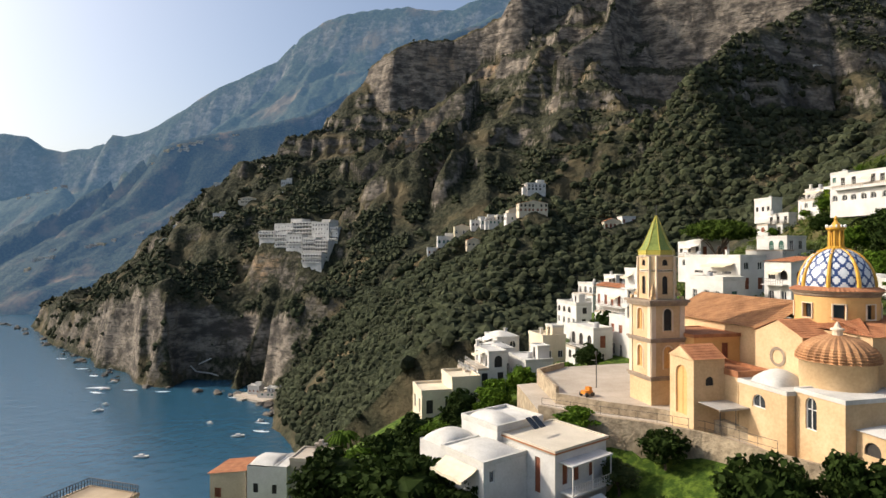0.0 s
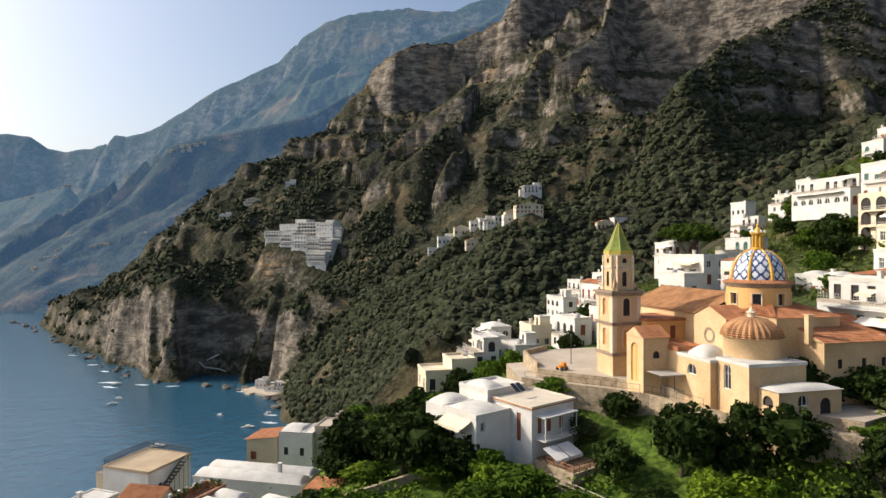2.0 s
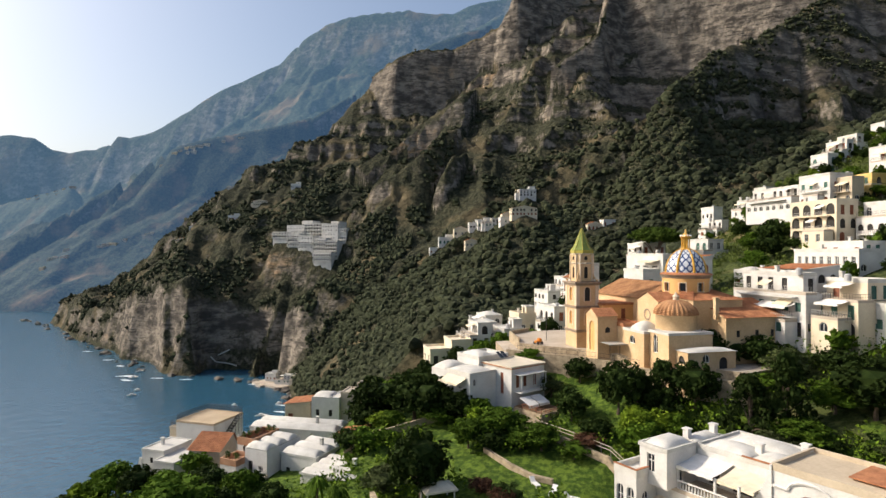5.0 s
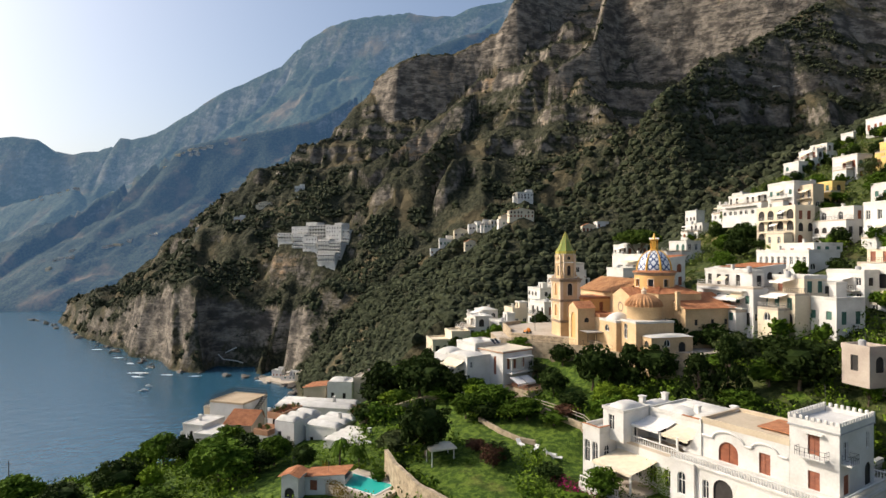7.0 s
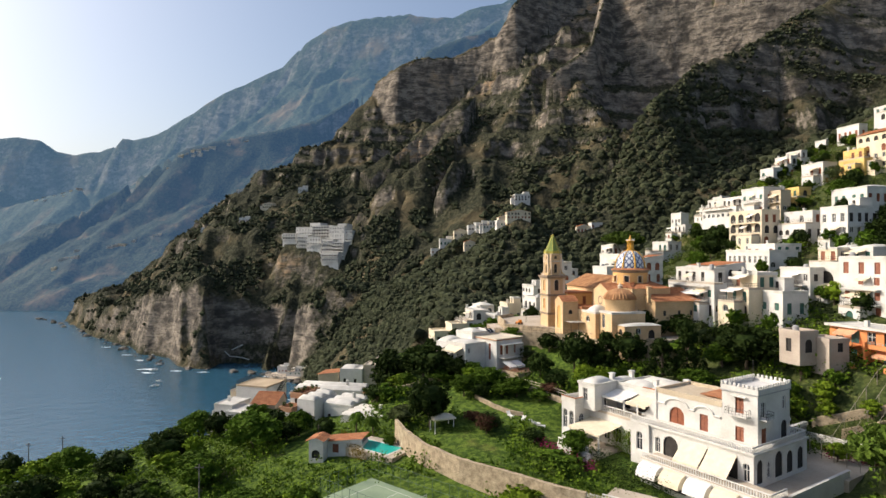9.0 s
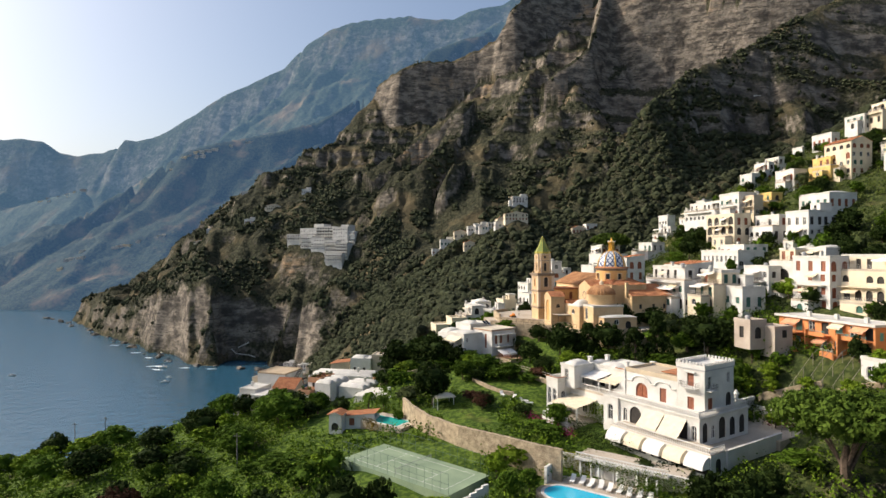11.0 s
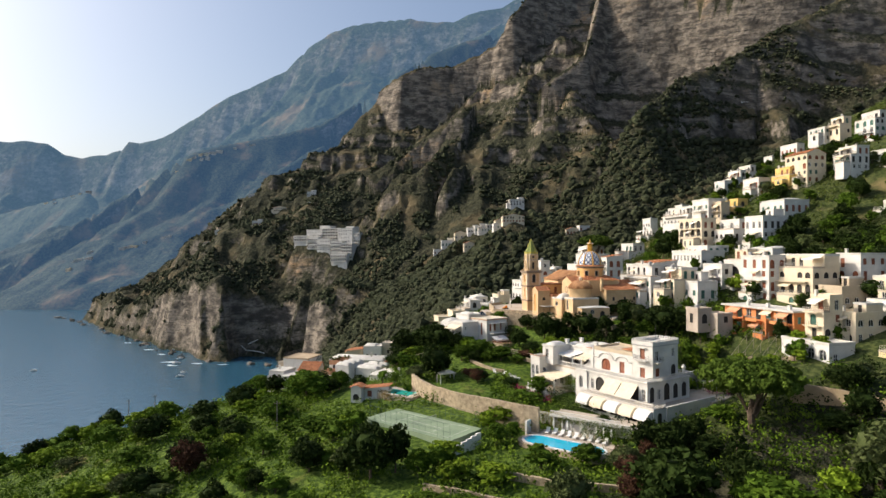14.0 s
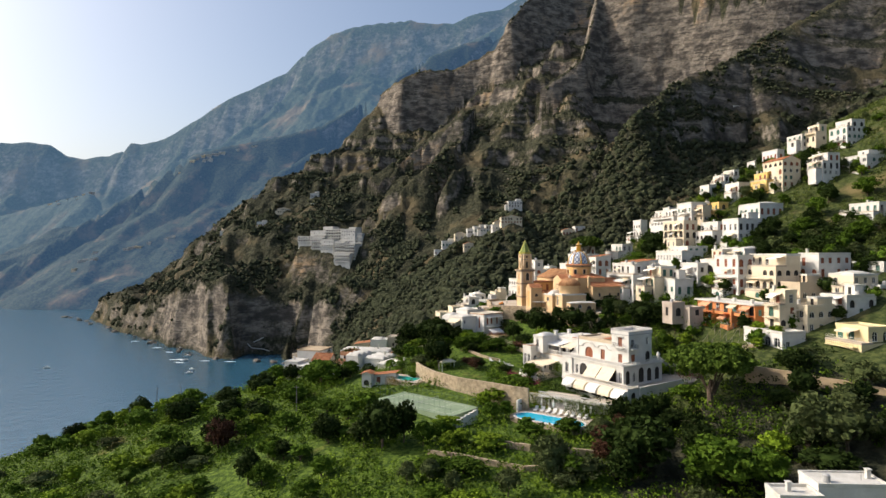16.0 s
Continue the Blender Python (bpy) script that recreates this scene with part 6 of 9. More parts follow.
def barrel(parent, x0, x1, y0, y1, z, rise, n=12):
    """Limewashed barrel vault whose axis runs along x, with softened ends."""
    bm = bmesh.new()
    ends = [(x0, 0.0), (x0 + 0.12, 0.7), (x0 + 0.5, 1.0), (x1 - 0.5, 1.0), (x1 - 0.12, 0.7), (x1, 0.0)]
    g = [[bm.verts.new((x, y0 + (y1 - y0) * j / n, z + 0.04 + rise * k * math.sin(math.pi * j / n) ** 0.75)) for x, k in ends] for j in range(n + 1)]
    for lo, hi in zip(g, g[1:]):
        for i in range(len(ends) - 1):
            bm.faces.new((lo[i], lo[i + 1], hi[i + 1], hi[i]))
    return part("vault", bm, ROOF_WHITE, parent, smooth=True)


def vaulted_house(x, y, z, w, d, h, rot, count, label, doors, lift=4):
    """Low white house under a row of barrel vaults laid side by side."""
    top = thing("house", pose(x, y, z, 0, 0, rot), label, "house", "houses on the seaward edge")
    walls(top, 0, w, 0, d, -lift, h, PLASTER, {"front": [(a, lift + b, c, e, r, st) for a, b, c, e, r, st in doors]}, top=True)
    bm = bmesh.new()
    add_box(bm, -0.12, w + 0.12, -0.12, 0.0, h - 0.3, h + 0.1)
    add_box(bm, w, w + 0.12, 0.0, d, h - 0.3, h + 0.1)
    part("cornice", bm, ROOF_WHITE, top)
    for k in range(count):
        barrel(top, 0.1, w - 0.1, d * k / count + 0.06, d * (k + 1) / count - 0.06, h, 0.24 * d / count)
    bm = bmesh.new()
    add_box(bm, w * 0.7, w * 0.7 + 0.5, d * 0.45, d * 0.45 + 0.5, h, h + 1.7)
    add_box(bm, w * 0.7 - 0.08, w * 0.7 + 0.58, d * 0.45 - 0.08, d * 0.45 + 0.58, h + 1.7, h + 1.82)
    part("chimney", bm, ROOF_WHITE, top)
    return top


E_GROUP = "houses on the seaward edge"
# tall house with a beige roof terrace behind a dark railing
top = thing("house", pose(-54.0, 76, 79.4, 0, 0, -18), "white house with a beige railed roof terrace and an outside stair", "house", E_GROUP)
walls(top, 0, 9.0, 0, 9.0, -5, 6.7, PLASTER, {"right": [(2.0, 8.0, 0.8, 1.3, False, "dark")], "front": [(7.4, 6.0, 0.7, 1.1, False, "dark")]})
flat_roof(top, 0, 9.0, 0, 9.0, 6.75, surface("tan_terrace", (0.36, 0.27, 0.17), (0.5, 0.39, 0.26), 0.92, 0.4), 0.12, "terrace_floor", 0.05)
railing(top, [(0.1, 0.1), (0.1, 8.9), (8.9, 8.9)], 6.85, 1.1, IRON, step_m=0.45, r=0.055)
walls(top, -2.6, -0.02, 1.0, 7.0, -5, 4.9, BEIGE, {"left": [(1.0, 6.4, 0.9, 1.5, False, "dark"), (3.6, 6.4, 0.9, 1.5, False, "dark")]}, name="annex_wall", label="beige annex")
flat_roof(top, -2.6, -0.02, 1.0, 7.0, 4.95, PAVING, 0.14, "annex_roof", 0.05)
railing(top, [(-0.2, 1.1), (-2.5, 1.1), (-2.5, 6.9)], 5.1, 0.9, IRON, step_m=0.5, r=0.03)
bm = bmesh.new()
for k in range(12):
    add_box(bm, 9.05, 10.15, 1.2 + 0.5 * k, 1.75 + 0.5 * k, 2.6 + 0.36 * k, 2.68 + 0.36 * k)
add_tube(bm, [(10.1, 1.2, 3.6), (10.1, 7.2, 7.9)], 0.05, 5)
add_tube(bm, [(10.1, 1.2, 2.6), (10.1, 7.2, 6.9)], 0.09, 5)
add_tube(bm, [(9.1, 1.2, 2.6), (9.1, 7.2, 6.9)], 0.09, 5)
for k in range(7):
    add_tube(bm, [(10.1, 1.2 + k, -2.0), (10.1, 1.2 + k, 3.6 + 0.717 * k)], 0.04, 5)
part("outside_stair", bm, IRON, top, "dark iron outside stair")

# low white houses below it
top = thing("house", pose(-55.7, 66, 78.9, 0, 0, -18), "low white house with stepped flat roofs and a ramped side wall", "house", E_GROUP)
walls(top, 0, 5.0, 0, 7.0, -5, 4.9, PLASTER, {"front": [(1.8, 7.6, 0.7, 1.0, False, "dark")]})
flat_roof(top, 0, 5.0, 0, 7.0, 4.95, ROOF_WHITE, 0.16, over=0.06)
walls(top, 5.02, 9.4, -2.4, 4.6, -5, 4.1, PLASTER, {"front": [(1.4, 6.4, 0.8, 1.2, False, "glass")]}, name="wing_wall")
flat_roof(top, 5.02, 9.4, -2.4, 4.6, 4.15, ROOF_WHITE, 0.12, "wing_roof", 0.06)
gable_fill(top, [(-2.4, 0.1, -5), (-0.03, 0.1, -5), (-0.03, 0.1, 3.4), (-0.5, 0.1, 3.4)], PLASTER, "ramp_wall")
bm = bmesh.new()
add_box(bm, 1.4, 1.9, 3.0, 3.5, 4.9, 6.1)
add_box(bm, 1.3, 2.0, 2.9, 3.6, 6.1, 6.22)
part("chimney", bm, ROOF_WHITE, top)

# stone house under one slope of orange tiles
top = thing("house", pose(-46.2, 64.0, 79.9, 0, 0, -10), "grey stone house with an orange clay tile roof", "house", E_GROUP)
walls(top, 0, 6.0, 0, 5.6, -4, 4.4, TAUPE, {"front": [(2.2, 5.6, 0.9, 1.2, False, "shut_brown"), (4.3, 4.4, 0.8, 1.9, False, "dark")]})
tile_slope(top, (-0.3, -0.35, 4.4), (6.3, -0.35, 4.4), (6.3, 4.4, 6.5), (-0.3, 4.4, 6.5), CLAY)
tile_slope(top, (6.3, 5.95, 4.4), (-0.3, 5.95, 4.4), (-0.3, 4.45, 6.5), (6.3, 4.45, 6.5), CLAY)
for x in (0.0, 5.98):
    gable_fill(top, [(x, 0, 4.4), (x, 5.6, 4.4), (x, 4.3, 6.3)], TAUPE)

# stepped white house with terraces planted in pots
top = thing("house", pose(-36.6, 56.5, 81.0, 0, 0, -24), "stepped white house with a planted roof terrace and parapets", "house", E_GROUP)
walls(top, 0, 3.4, -1.5, 9.0, -5, 4.3, PLASTER, {"front": [(1.2, 6.0, 0.7, 1.0, False, "dark")], "left": [(1.4, 6.0, 0.8, 1.3, True, "dark"), (4.0, 6.0, 0.8, 1.3, True, "dark")]})
flat_roof(top, 0, 3.4, -1.5, 2.4, 4.35, surface("terracotta_floor", (0.3, 0.15, 0.08), (0.46, 0.26, 0.15), 0.9, 0.6), 0.75, "lower_terrace", 0.04)
walls(top, 0, 3.4, 2.42, 9.0, 4.3, 6.4, PLASTER, {"front": [(1.2, 0.1, 0.9, 1.8, True, "dark")]}, name="upper_wall")
flat_roof(top, 0, 3.4, 2.42, 9.0, 6.45, surface("terracotta_floor", (0.3, 0.15, 0.08), (0.46, 0.26, 0.15), 0.9, 0.6), 0.95, "upper_terrace", 0.04)
bm = bmesh.new()
for k in range(5):
    add_box(bm, -0.04, 0.22, 2.5 + 1.3 * k, 3.0 + 1.3 * k, 7.4, 7.75)
part("merlons", bm, PLASTER, top)
walls(top, 3.42, 8.0, 0.5, 9.0, -5, 6.6, PLASTER, {"front": [(0.7, 7.6, 0.9, 2.0, False, "dark"), (2.8, 7.8, 0.9, 1.2, False, "glass"), (0.8, 5.0, 1.4, 1.9, True, "dark"), (3.0, 5.0, 0.9, 1.9, False, "shut_brown")]}, name="side_wall")
for k in range(3):
    barrel(top, 3.5, 7.9, 0.56 + 2.8 * k, 3.28 + 2.8 * k, 6.6, 0.75)
walls(top, 3.42, 8.2, -2.4, 0.48, -5, 2.6, BEIGE, {"front": [(0.8, 5.2, 1.1, 2.0, True, "dark"), (2.9, 5.2, 1.1, 2.0, True, "dark")]}, name="porch_wall", label="beige porch wall")
flat_roof(top, 3.42, 8.2, -2.4, 0.48, 2.65, PAVING, 0.12, "balcony", 0.05)
railing(top, [(3.5, -2.3), (8.1, -2.3), (8.1, 0.4)], 2.78, 0.95, ROOF_WHITE, step_m=0.35, r=0.04)
for k, (x, y, z) in enumerate(((0.7, 3.2, 6.5), (0.7, 4.6, 6.5), (0.8, 6.4, 6.5), (2.8, 8.2, 6.5), (0.7, -0.7, 4.4), (2.6, -0.8, 4.4), (1.7, 8.3, 6.5))):
    w = top.matrix_world @ Vector((x, y, z))
    pot = thing("potted_shrub", pose(*w), "bushy green shrub in a clay pot on a roof terrace", "potted plant", "pots on the roof terrace")
    bm = bmesh.new()
    add_lathe(bm, [(0.01, 0), (0.2, 0), (0.28, 0.42), (0.32, 0.42), (0.32, 0.5), (0.25, 0.5), (0.01, 0.46)], 0, 0, 12)
    part("pot", bm, CLAY, pot)
    POTTED.append((pot, k))

# long houses under rows of vaults
vaulted_house(-37.6, 71, 81.9, 17.5, 6.4, 4.6, -12, 2, "long white house with two low barrel vaults", [(13.6, 0.2, 1.0, 2.0, False, "dark"), (5.0, 1.4, 0.8, 1.1, False, "glass")])
vaulted_house(-27.4, 56.0, 82.0, 7.0, 8.6, 4.7, -24, 3, "white house with swelling barrel vaults", [(1.0, 1.2, 0.8, 1.2, False, "dark"), (4.6, 1.2, 0.8, 1.2, False, "glass")])
vaulted_house(-22.4, 48.5, 82.6, 10.0, 8.4, 3.6, -24, 4, "low white house with four barrel vaults in a row", [(1.2, 0.9, 0.9, 1.3, False, "dark"), (4.4, 0.2, 0.9, 2.0, False, "dark"), (7.6, 0.9, 0.9, 1.3, False, "glass")])
tile_cap(-19.6, 65, 82.6, 5.0, 5.0, 4.0, -10, "white house with an orange tile roof", 97)

# old house with a bell gable and its neighbours
top = thing("house", pose(-29.6, 88, 83.2, 0, 0, -10), "old white house with a grey stone upper end and bell gable", "house", E_GROUP)
walls(top, 0, 6.4, 0, 6.0, -5, 4.6, PLASTER, {"front": [(1.0, 5.6, 0.8, 1.4, False, "dark"), (4.0, 5.6, 0.8, 1.4, False, "dark")]})
barrel(top, 0.2, 4.2, 0.3, 5.7, 4.6, 0.6)
flat_roof(top, 4.3, 6.4, 0.02, 6.0, 4.66, ROOF_WHITE, 0.12, "terrace_floor", 0.0)
walls(top, 6.42, 11.4, 1.0, 6.4, -5, 5.6, TAUPE, {"front": [(1.8, 7.2, 0.8, 1.2, False, "dark")]}, name="stone_wall", label="grey stone end")
flat_roof(top, 6.42, 11.4, 1.0, 6.4, 5.65, PAVING, 0.2, "stone_roof", 0.06)
bm = bmesh.new()
for x in (9.6, 11.0):
    add_box(bm, x, x + 0.4, 3.0, 3.6, 5.8, 7.2)
add_box(bm, 9.5, 11.5, 2.95, 3.65, 7.2, 7.5)
add_box(bm, 10.2, 10.8, 3.0, 3.6, 7.5, 8.0)
part("bell_gable", bm, TAUPE, top)
tile_cap(-36.0, 90, 81.4, 6.0, 6.0, 4.4, -10, "old house with an orange tile roof", 99)
house(-24.2, 27.5, 83.6, 2.6, 3.0, 3.9, -10, PLASTER, T_LABEL, roof="tile", seed=100, lift=3)
house(-21.4, 29.4, 84.0, 6.4, 3.4, 2.7, -10, PLASTER, "low white pool house under a red tile roof", roof="shed", seed=101, lift=3)


# ---- cliff hotel and houses on the mountain ----
hotel = thing("hotel", pose(-169, 527, 3, 0, 0, -20), "tiered white cliff hotel with many balconied windows", "hotel")
hotel_rng = random.Random(31)
for x0, x1, y0, z0, z1, cols, kind in ((0, 16, 4, 130, 136.5, 5, 1), (14, 34, 7, 127, 142.5, 6, 0), (34, 56, 8, 128, 144, 7, 1), (55, 72, 5, 125, 143, 6, 0), (72, 80, 7, 121, 139, 3, 0), (51, 64, -3, 114, 129.5, 5, 1), (64, 77, -4, 111, 127, 5, 1), (55, 74, -10, 108, 116.5, 7, 1),
                             (20, 33, 0, 122, 134, 5, 1), (33, 49, -2, 120, 132, 5, 0), (26, 38, 15, 142, 147.5, 4, 0), (60, 69, 13, 142, 146, 3, 0)):
    n = max(1, int((z1 - z0) / 3.2))
    sh = (z1 - z0) / n
    ops = []
    for r in range(n):
        style, tall = hotel_rng.choice(("dark", "glass", "dark")), 2.1 if kind else hotel_rng.choice((1.3, 1.9))
        arch, wide = hotel_rng.random() < 0.3, (x1 - x0) / cols * (0.68 if kind else hotel_rng.uniform(0.3, 0.5))
        for c in range(cols):
            if kind or hotel_rng.random() < 0.85:
                ops.append(((x1 - x0) * (c + 0.5) / cols - wide / 2, r * sh + 0.7 + (0 if kind else 0.5), wide, tall - (0 if kind else 0.3), arch, style))
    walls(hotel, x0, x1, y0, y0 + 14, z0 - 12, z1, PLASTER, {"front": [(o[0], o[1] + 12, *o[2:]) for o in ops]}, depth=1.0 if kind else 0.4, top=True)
    for r in range(n):
        if kind or hotel_rng.random() < 0.4:
            a0, a1 = (x0, x1) if kind else sorted((hotel_rng.uniform(x0, x1), hotel_rng.choice((x0, x1))))
            zb = z0 + r * sh
            bm = bmesh.new()
            add_box(bm, a0, a1, y0 - 1.6, y0, zb + 0.4, zb + 0.62)
            add_box(bm, a0, a1, y0 - 1.6, y0 - 1.48, zb + 0.62, zb + 1.3)
            for c in range(cols + 1):
                q = a0 + (a1 - a0) * c / cols
                add_box(bm, q - 0.09, q + 0.09, y0 - 1.45, y0, zb + 0.62, zb + 2.9)
            part("balcony", bm, PLASTER, hotel)
    flat_roof(hotel, x0, x1, y0, y0 + 14, z1 + 0.1, ROOF_WHITE, hotel_rng.uniform(0.4, 1.1))

ON_MOUNTAIN = [(60, 371, 12, 8), (53, 338, 17, 8), (36, 372, 13, 9), (2, 396, 11, 7), (13, 393, 10, 7), (-6, 398, 9, 6), (30, 382, 10, 6), (98, 334, 10, 5), (107, 333, 8, 5), (296, 453, 13, 8), (45, 360, 9, 7),
               (24, 387, 10, 6), (43, 346, 10, 6), (20, 374, 9, 6), (-178, 660, 12, 7), (-173, 635, 9, 6), (-214, 638, 17, 8)]
ON_MOUNTAIN += [(-268, 692, 11, 6), (-230, 596, 12, 7), (-318, 666, 13, 8), (-302, 664, 13, 7)]
for i, (x, y, w, h) in enumerate(ON_MOUNTAIN):
    cream = i % 3 == 1
    z, h = ground_z(x, y - 1) + 0.8, 0.55 * h + 1.0
    house(x - w / 2, y, z, w, 8, h, 5, CREAM if cream else PLASTER, "cream house with a clay roof on the mountain side" if cream else "white house on the wooded mountain side", "tile" if cream else "flat", seed=110 + i, lift=3, group="mountain houses")

# ---- villages on the distant slopes ----
FAR_HOUSES = [(-640, 1395), (-628, 1398), (-615, 1404), (-652, 1388), (-666, 1384), (-600, 1410), (-560, 1426), (-520, 1440), (-690, 1372), (-634, 1386), (-622, 1390), (-1180, 1792), (-1205, 1796), (-1235, 1800), (-1262, 1804), (-1300, 1810), (-1330, 1812), (-1220, 1785), (-1285, 1790),
              (-704, 1158), (-693, 1162), (-671, 1174), (-714, 1156), (-790, 1120), (-789, 1094), (-760, 1112), (-631, 1188), (-776, 1148), (-560, 1140), (-574, 1150)]
for i, (x, y) in enumerate(FAR_HOUSES):
    z = float(far_ranges(np.array([float(x)]), np.array([float(y)]))[0])
    house(x, y, z + 1, 9 + 4 * (i % 3), 8, 4.5 + 1.5 * (i % 2), -8 + 6 * (i % 4), CREAM if i % 4 == 0 else PLASTER, "pale house of a distant hillside village", seed=200 + i, lift=4, group="distant village houses")

# ---- landing place and rocks along the shore ----
house(-131, 418, SEA + 2.5, 12, 7, 6.0, -8, PLASTER, "white bathing house with arches above the landing", arched=1.0, seed=230, lift=5, group="landing houses")
house(-144, 429, SEA + 2.5, 9, 7, 5.0, -8, PLASTER, "low white boat house at the landing", seed=231, lift=5, group="landing houses")
house(-119, 409, SEA + 3.5, 9, 7, 7.0, -8, CREAM, "cream house above the landing", seed=232, lift=5, group="landing houses")
quay = thing("landing_quay", pose(0, 0, SEA), "pale stone quay of the small landing place", "quay")
bm = bmesh.new()
add_box(bm, 0, 34, -5, 7, -4, 1.6)
add_box(bm, 10, 16, -9, -5, -4, 1.2)
bmesh.ops.transform(bm, matrix=pose(-151, 431, 0, 0, 0, -36), verts=bm.verts[:])
part("deck", bm, PAVING, quay)
path = thing("cliff_stair", pose(0, 0, 0), "pale concrete stair path climbing the foot of the sea cliff", "stair")
for a, c in zip([(-211.7, 488.3, 24.8), (-206.7, 487.3, 20.4), (-193.4, 484.3, 19.5), (-205.0, 488.0, 26.3)], [(-206.7, 487.3, 20.4), (-193.4, 484.3, 19.5), (-186.7, 483.8, 17.5), (-194.5, 488.5, 31.3)]):
    bm = bmesh.new()
    add_tube(bm, [a, c], 0.55, 5)
    part("flight", bm, ROOF_WHITE, path)
FOAM = surface("sea_foam", (0.45, 0.5, 0.52), (0.75, 0.78, 0.8), 0.9, 0.6, 0.0)
foam_rng = random.Random(44)
for x, y, r in ((-262, 440, 5), (-270, 456, 6), (-240, 448, 4), (-214, 443, 3.5), (-330, 530, 4), (-300, 500, 4), (-380, 580, 4), (-150, 425, 4), (-108, 345, 4), (-112, 362, 3)):
    bm = bmesh.new()
    bm.faces.new([bm.verts.new((r * 1.7 * math.cos(k * 0.393) * foam_rng.uniform(0.5, 1.1), 0.5 * r * math.sin(k * 0.393) * foam_rng.uniform(0.5, 1.1), 0.04)) for k in range(16)])
    me = bpy.data.meshes.new("sea_foam")
    bm.to_mesh(me)
    bm.free()
    me.materials.append(FOAM)
    ob = new("sea_foam", me)
    ob.matrix_world = pose(x, y, SEA, 0, 0, foam_rng.uniform(-25, 10))
    tagged(ob, "thin white foam on the water by the rocks", "foam", kind="stuff")
ROCK = surface("sea_rock", (0.05, 0.044, 0.036), (0.2, 0.17, 0.135), 0.9, 0.4, 0.8, 5.0)
rock_rng = random.Random(12)
line = [(-104, 370), (-122, 411), (-151, 440), (-206, 458), (-250, 472), (-300, 520), (-367, 585), (-470, 692), (-576, 800), (-622, 845), (-650, 862)]
for i in range(64):
    k = rock_rng.uniform(0, len(line) - 1.001)
    a, c = line[int(k)], line[int(k) + 1]
    f = k - int(k)
    s = rock_rng.uniform(1.0, 3.6)
    bm = bmesh.new()
    bmesh.ops.create_icosphere(bm, subdivisions=2, radius=1)
    for v in bm.verts:
        v.co *= rock_rng.uniform(0.7, 1.25)
        v.co.z *= 0.7
    me = bpy.data.meshes.new("shore_rock")
    bm.to_mesh(me)
    bm.free()
    me.materials.append(ROCK)
    ob = new("shore_rock", me)
    ob.matrix_world = pose(a[0] + (c[0] - a[0]) * f + rock_rng.uniform(-7, 3), a[1] + (c[1] - a[1]) * f + rock_rng.uniform(-9, 2), SEA + 0.1, 0, 0, rock_rng.uniform(0, 360)) @ Matrix.Diagonal((s * 1.4, s, s, 1))
    tagged(ob, "dark jagged rock in the water by the cliff", "rock", "shore rocks")

# ---- gardens, walls, pools ----
def along(pts, gap):
    """Points at even steps along a line in plan."""
    out = []
    for (ax, ay), (bx, by) in zip(pts, pts[1:]):
        n = max(1, int(math.hypot(bx - ax, by - ay) / gap))
        out += [(ax + (bx - ax) * i / n, ay + (by - ay) * i / n) for i in range(n)]
    return out + [pts[-1]]


def stone_wall(pts, height, thick=0.5, label="rubble stone garden wall", material=None, top=None, below=1.5):
    """A wall that follows the ground, or keeps the heights in top, with an uneven coping."""
    line = along(pts, 1.2)
    bm = bmesh.new()
    prev = None
    for i, (x, y) in enumerate(line):
        a = line[max(0, i - 1)]
        b = line[min(len(line) - 1, i + 1)]
        dx, dy = b[0] - a[0], b[1] - a[1]
        ln = math.hypot(dx, dy) or 1
        nx, ny = -dy / ln * thick / 2, dx / ln * thick / 2
        g = ground_z(x, y)
        zt = (top[0] + (top[1] - top[0]) * i / (len(line) - 1)) if top else g + height
        zt += random.uniform(-0.06, 0.06)
        ring = [bm.verts.new(p) for p in ((x - nx, y - ny, g - below), (x + nx, y + ny, g - below), (x + nx, y + ny, zt), (x - nx, y - ny, zt))]
        if prev:
            for k in range(4):
                bm.faces.new((prev[k], prev[(k + 1) % 4], ring[(k + 1) % 4], ring[k]))
        else:
            bm.faces.new(ring)
        prev = ring
    bm.faces.new(prev[::-1])
    bmesh.ops.recalc_face_normals(bm, faces=bm.faces)
    me = bpy.data.meshes.new("stone_wall")
    bm.to_mesh(me)
    bm.free()
    me.materials.append(material or STONE)
    return tagged(new("stone_wall", me), label, "wall", "garden walls")


def at_place(name, x, y, z, rot, label, category, group=""):
    return thing(name, pose(x, y, z, 0, 0, rot), label, category, group)


# church square on its stone terrace
square = at_place("church_square", 0, 0, 0, 0, "pale paved church square on a stone terrace", "square")


def platform(name, plan, top, foot):
    """A paved platform with rubble sides."""
    bm = bmesh.new()
    lo, hi = [bm.verts.new((x, y, foot)) for x, y in plan], [bm.verts.new((x, y, top)) for x, y in plan]
    bm.faces.new(hi)
    for k in range(len(plan)):
        j = (k + 1) % len(plan)
        bm.faces.new((lo[k], lo[j], hi[j], hi[k]))
    bmesh.ops.recalc_face_normals(bm, faces=bm.faces)
    for f in bm.faces:
        f.material_index = 0 if f.normal.z > 0.5 else 1
    return part(name, bm, [PAVING, STONE], square)


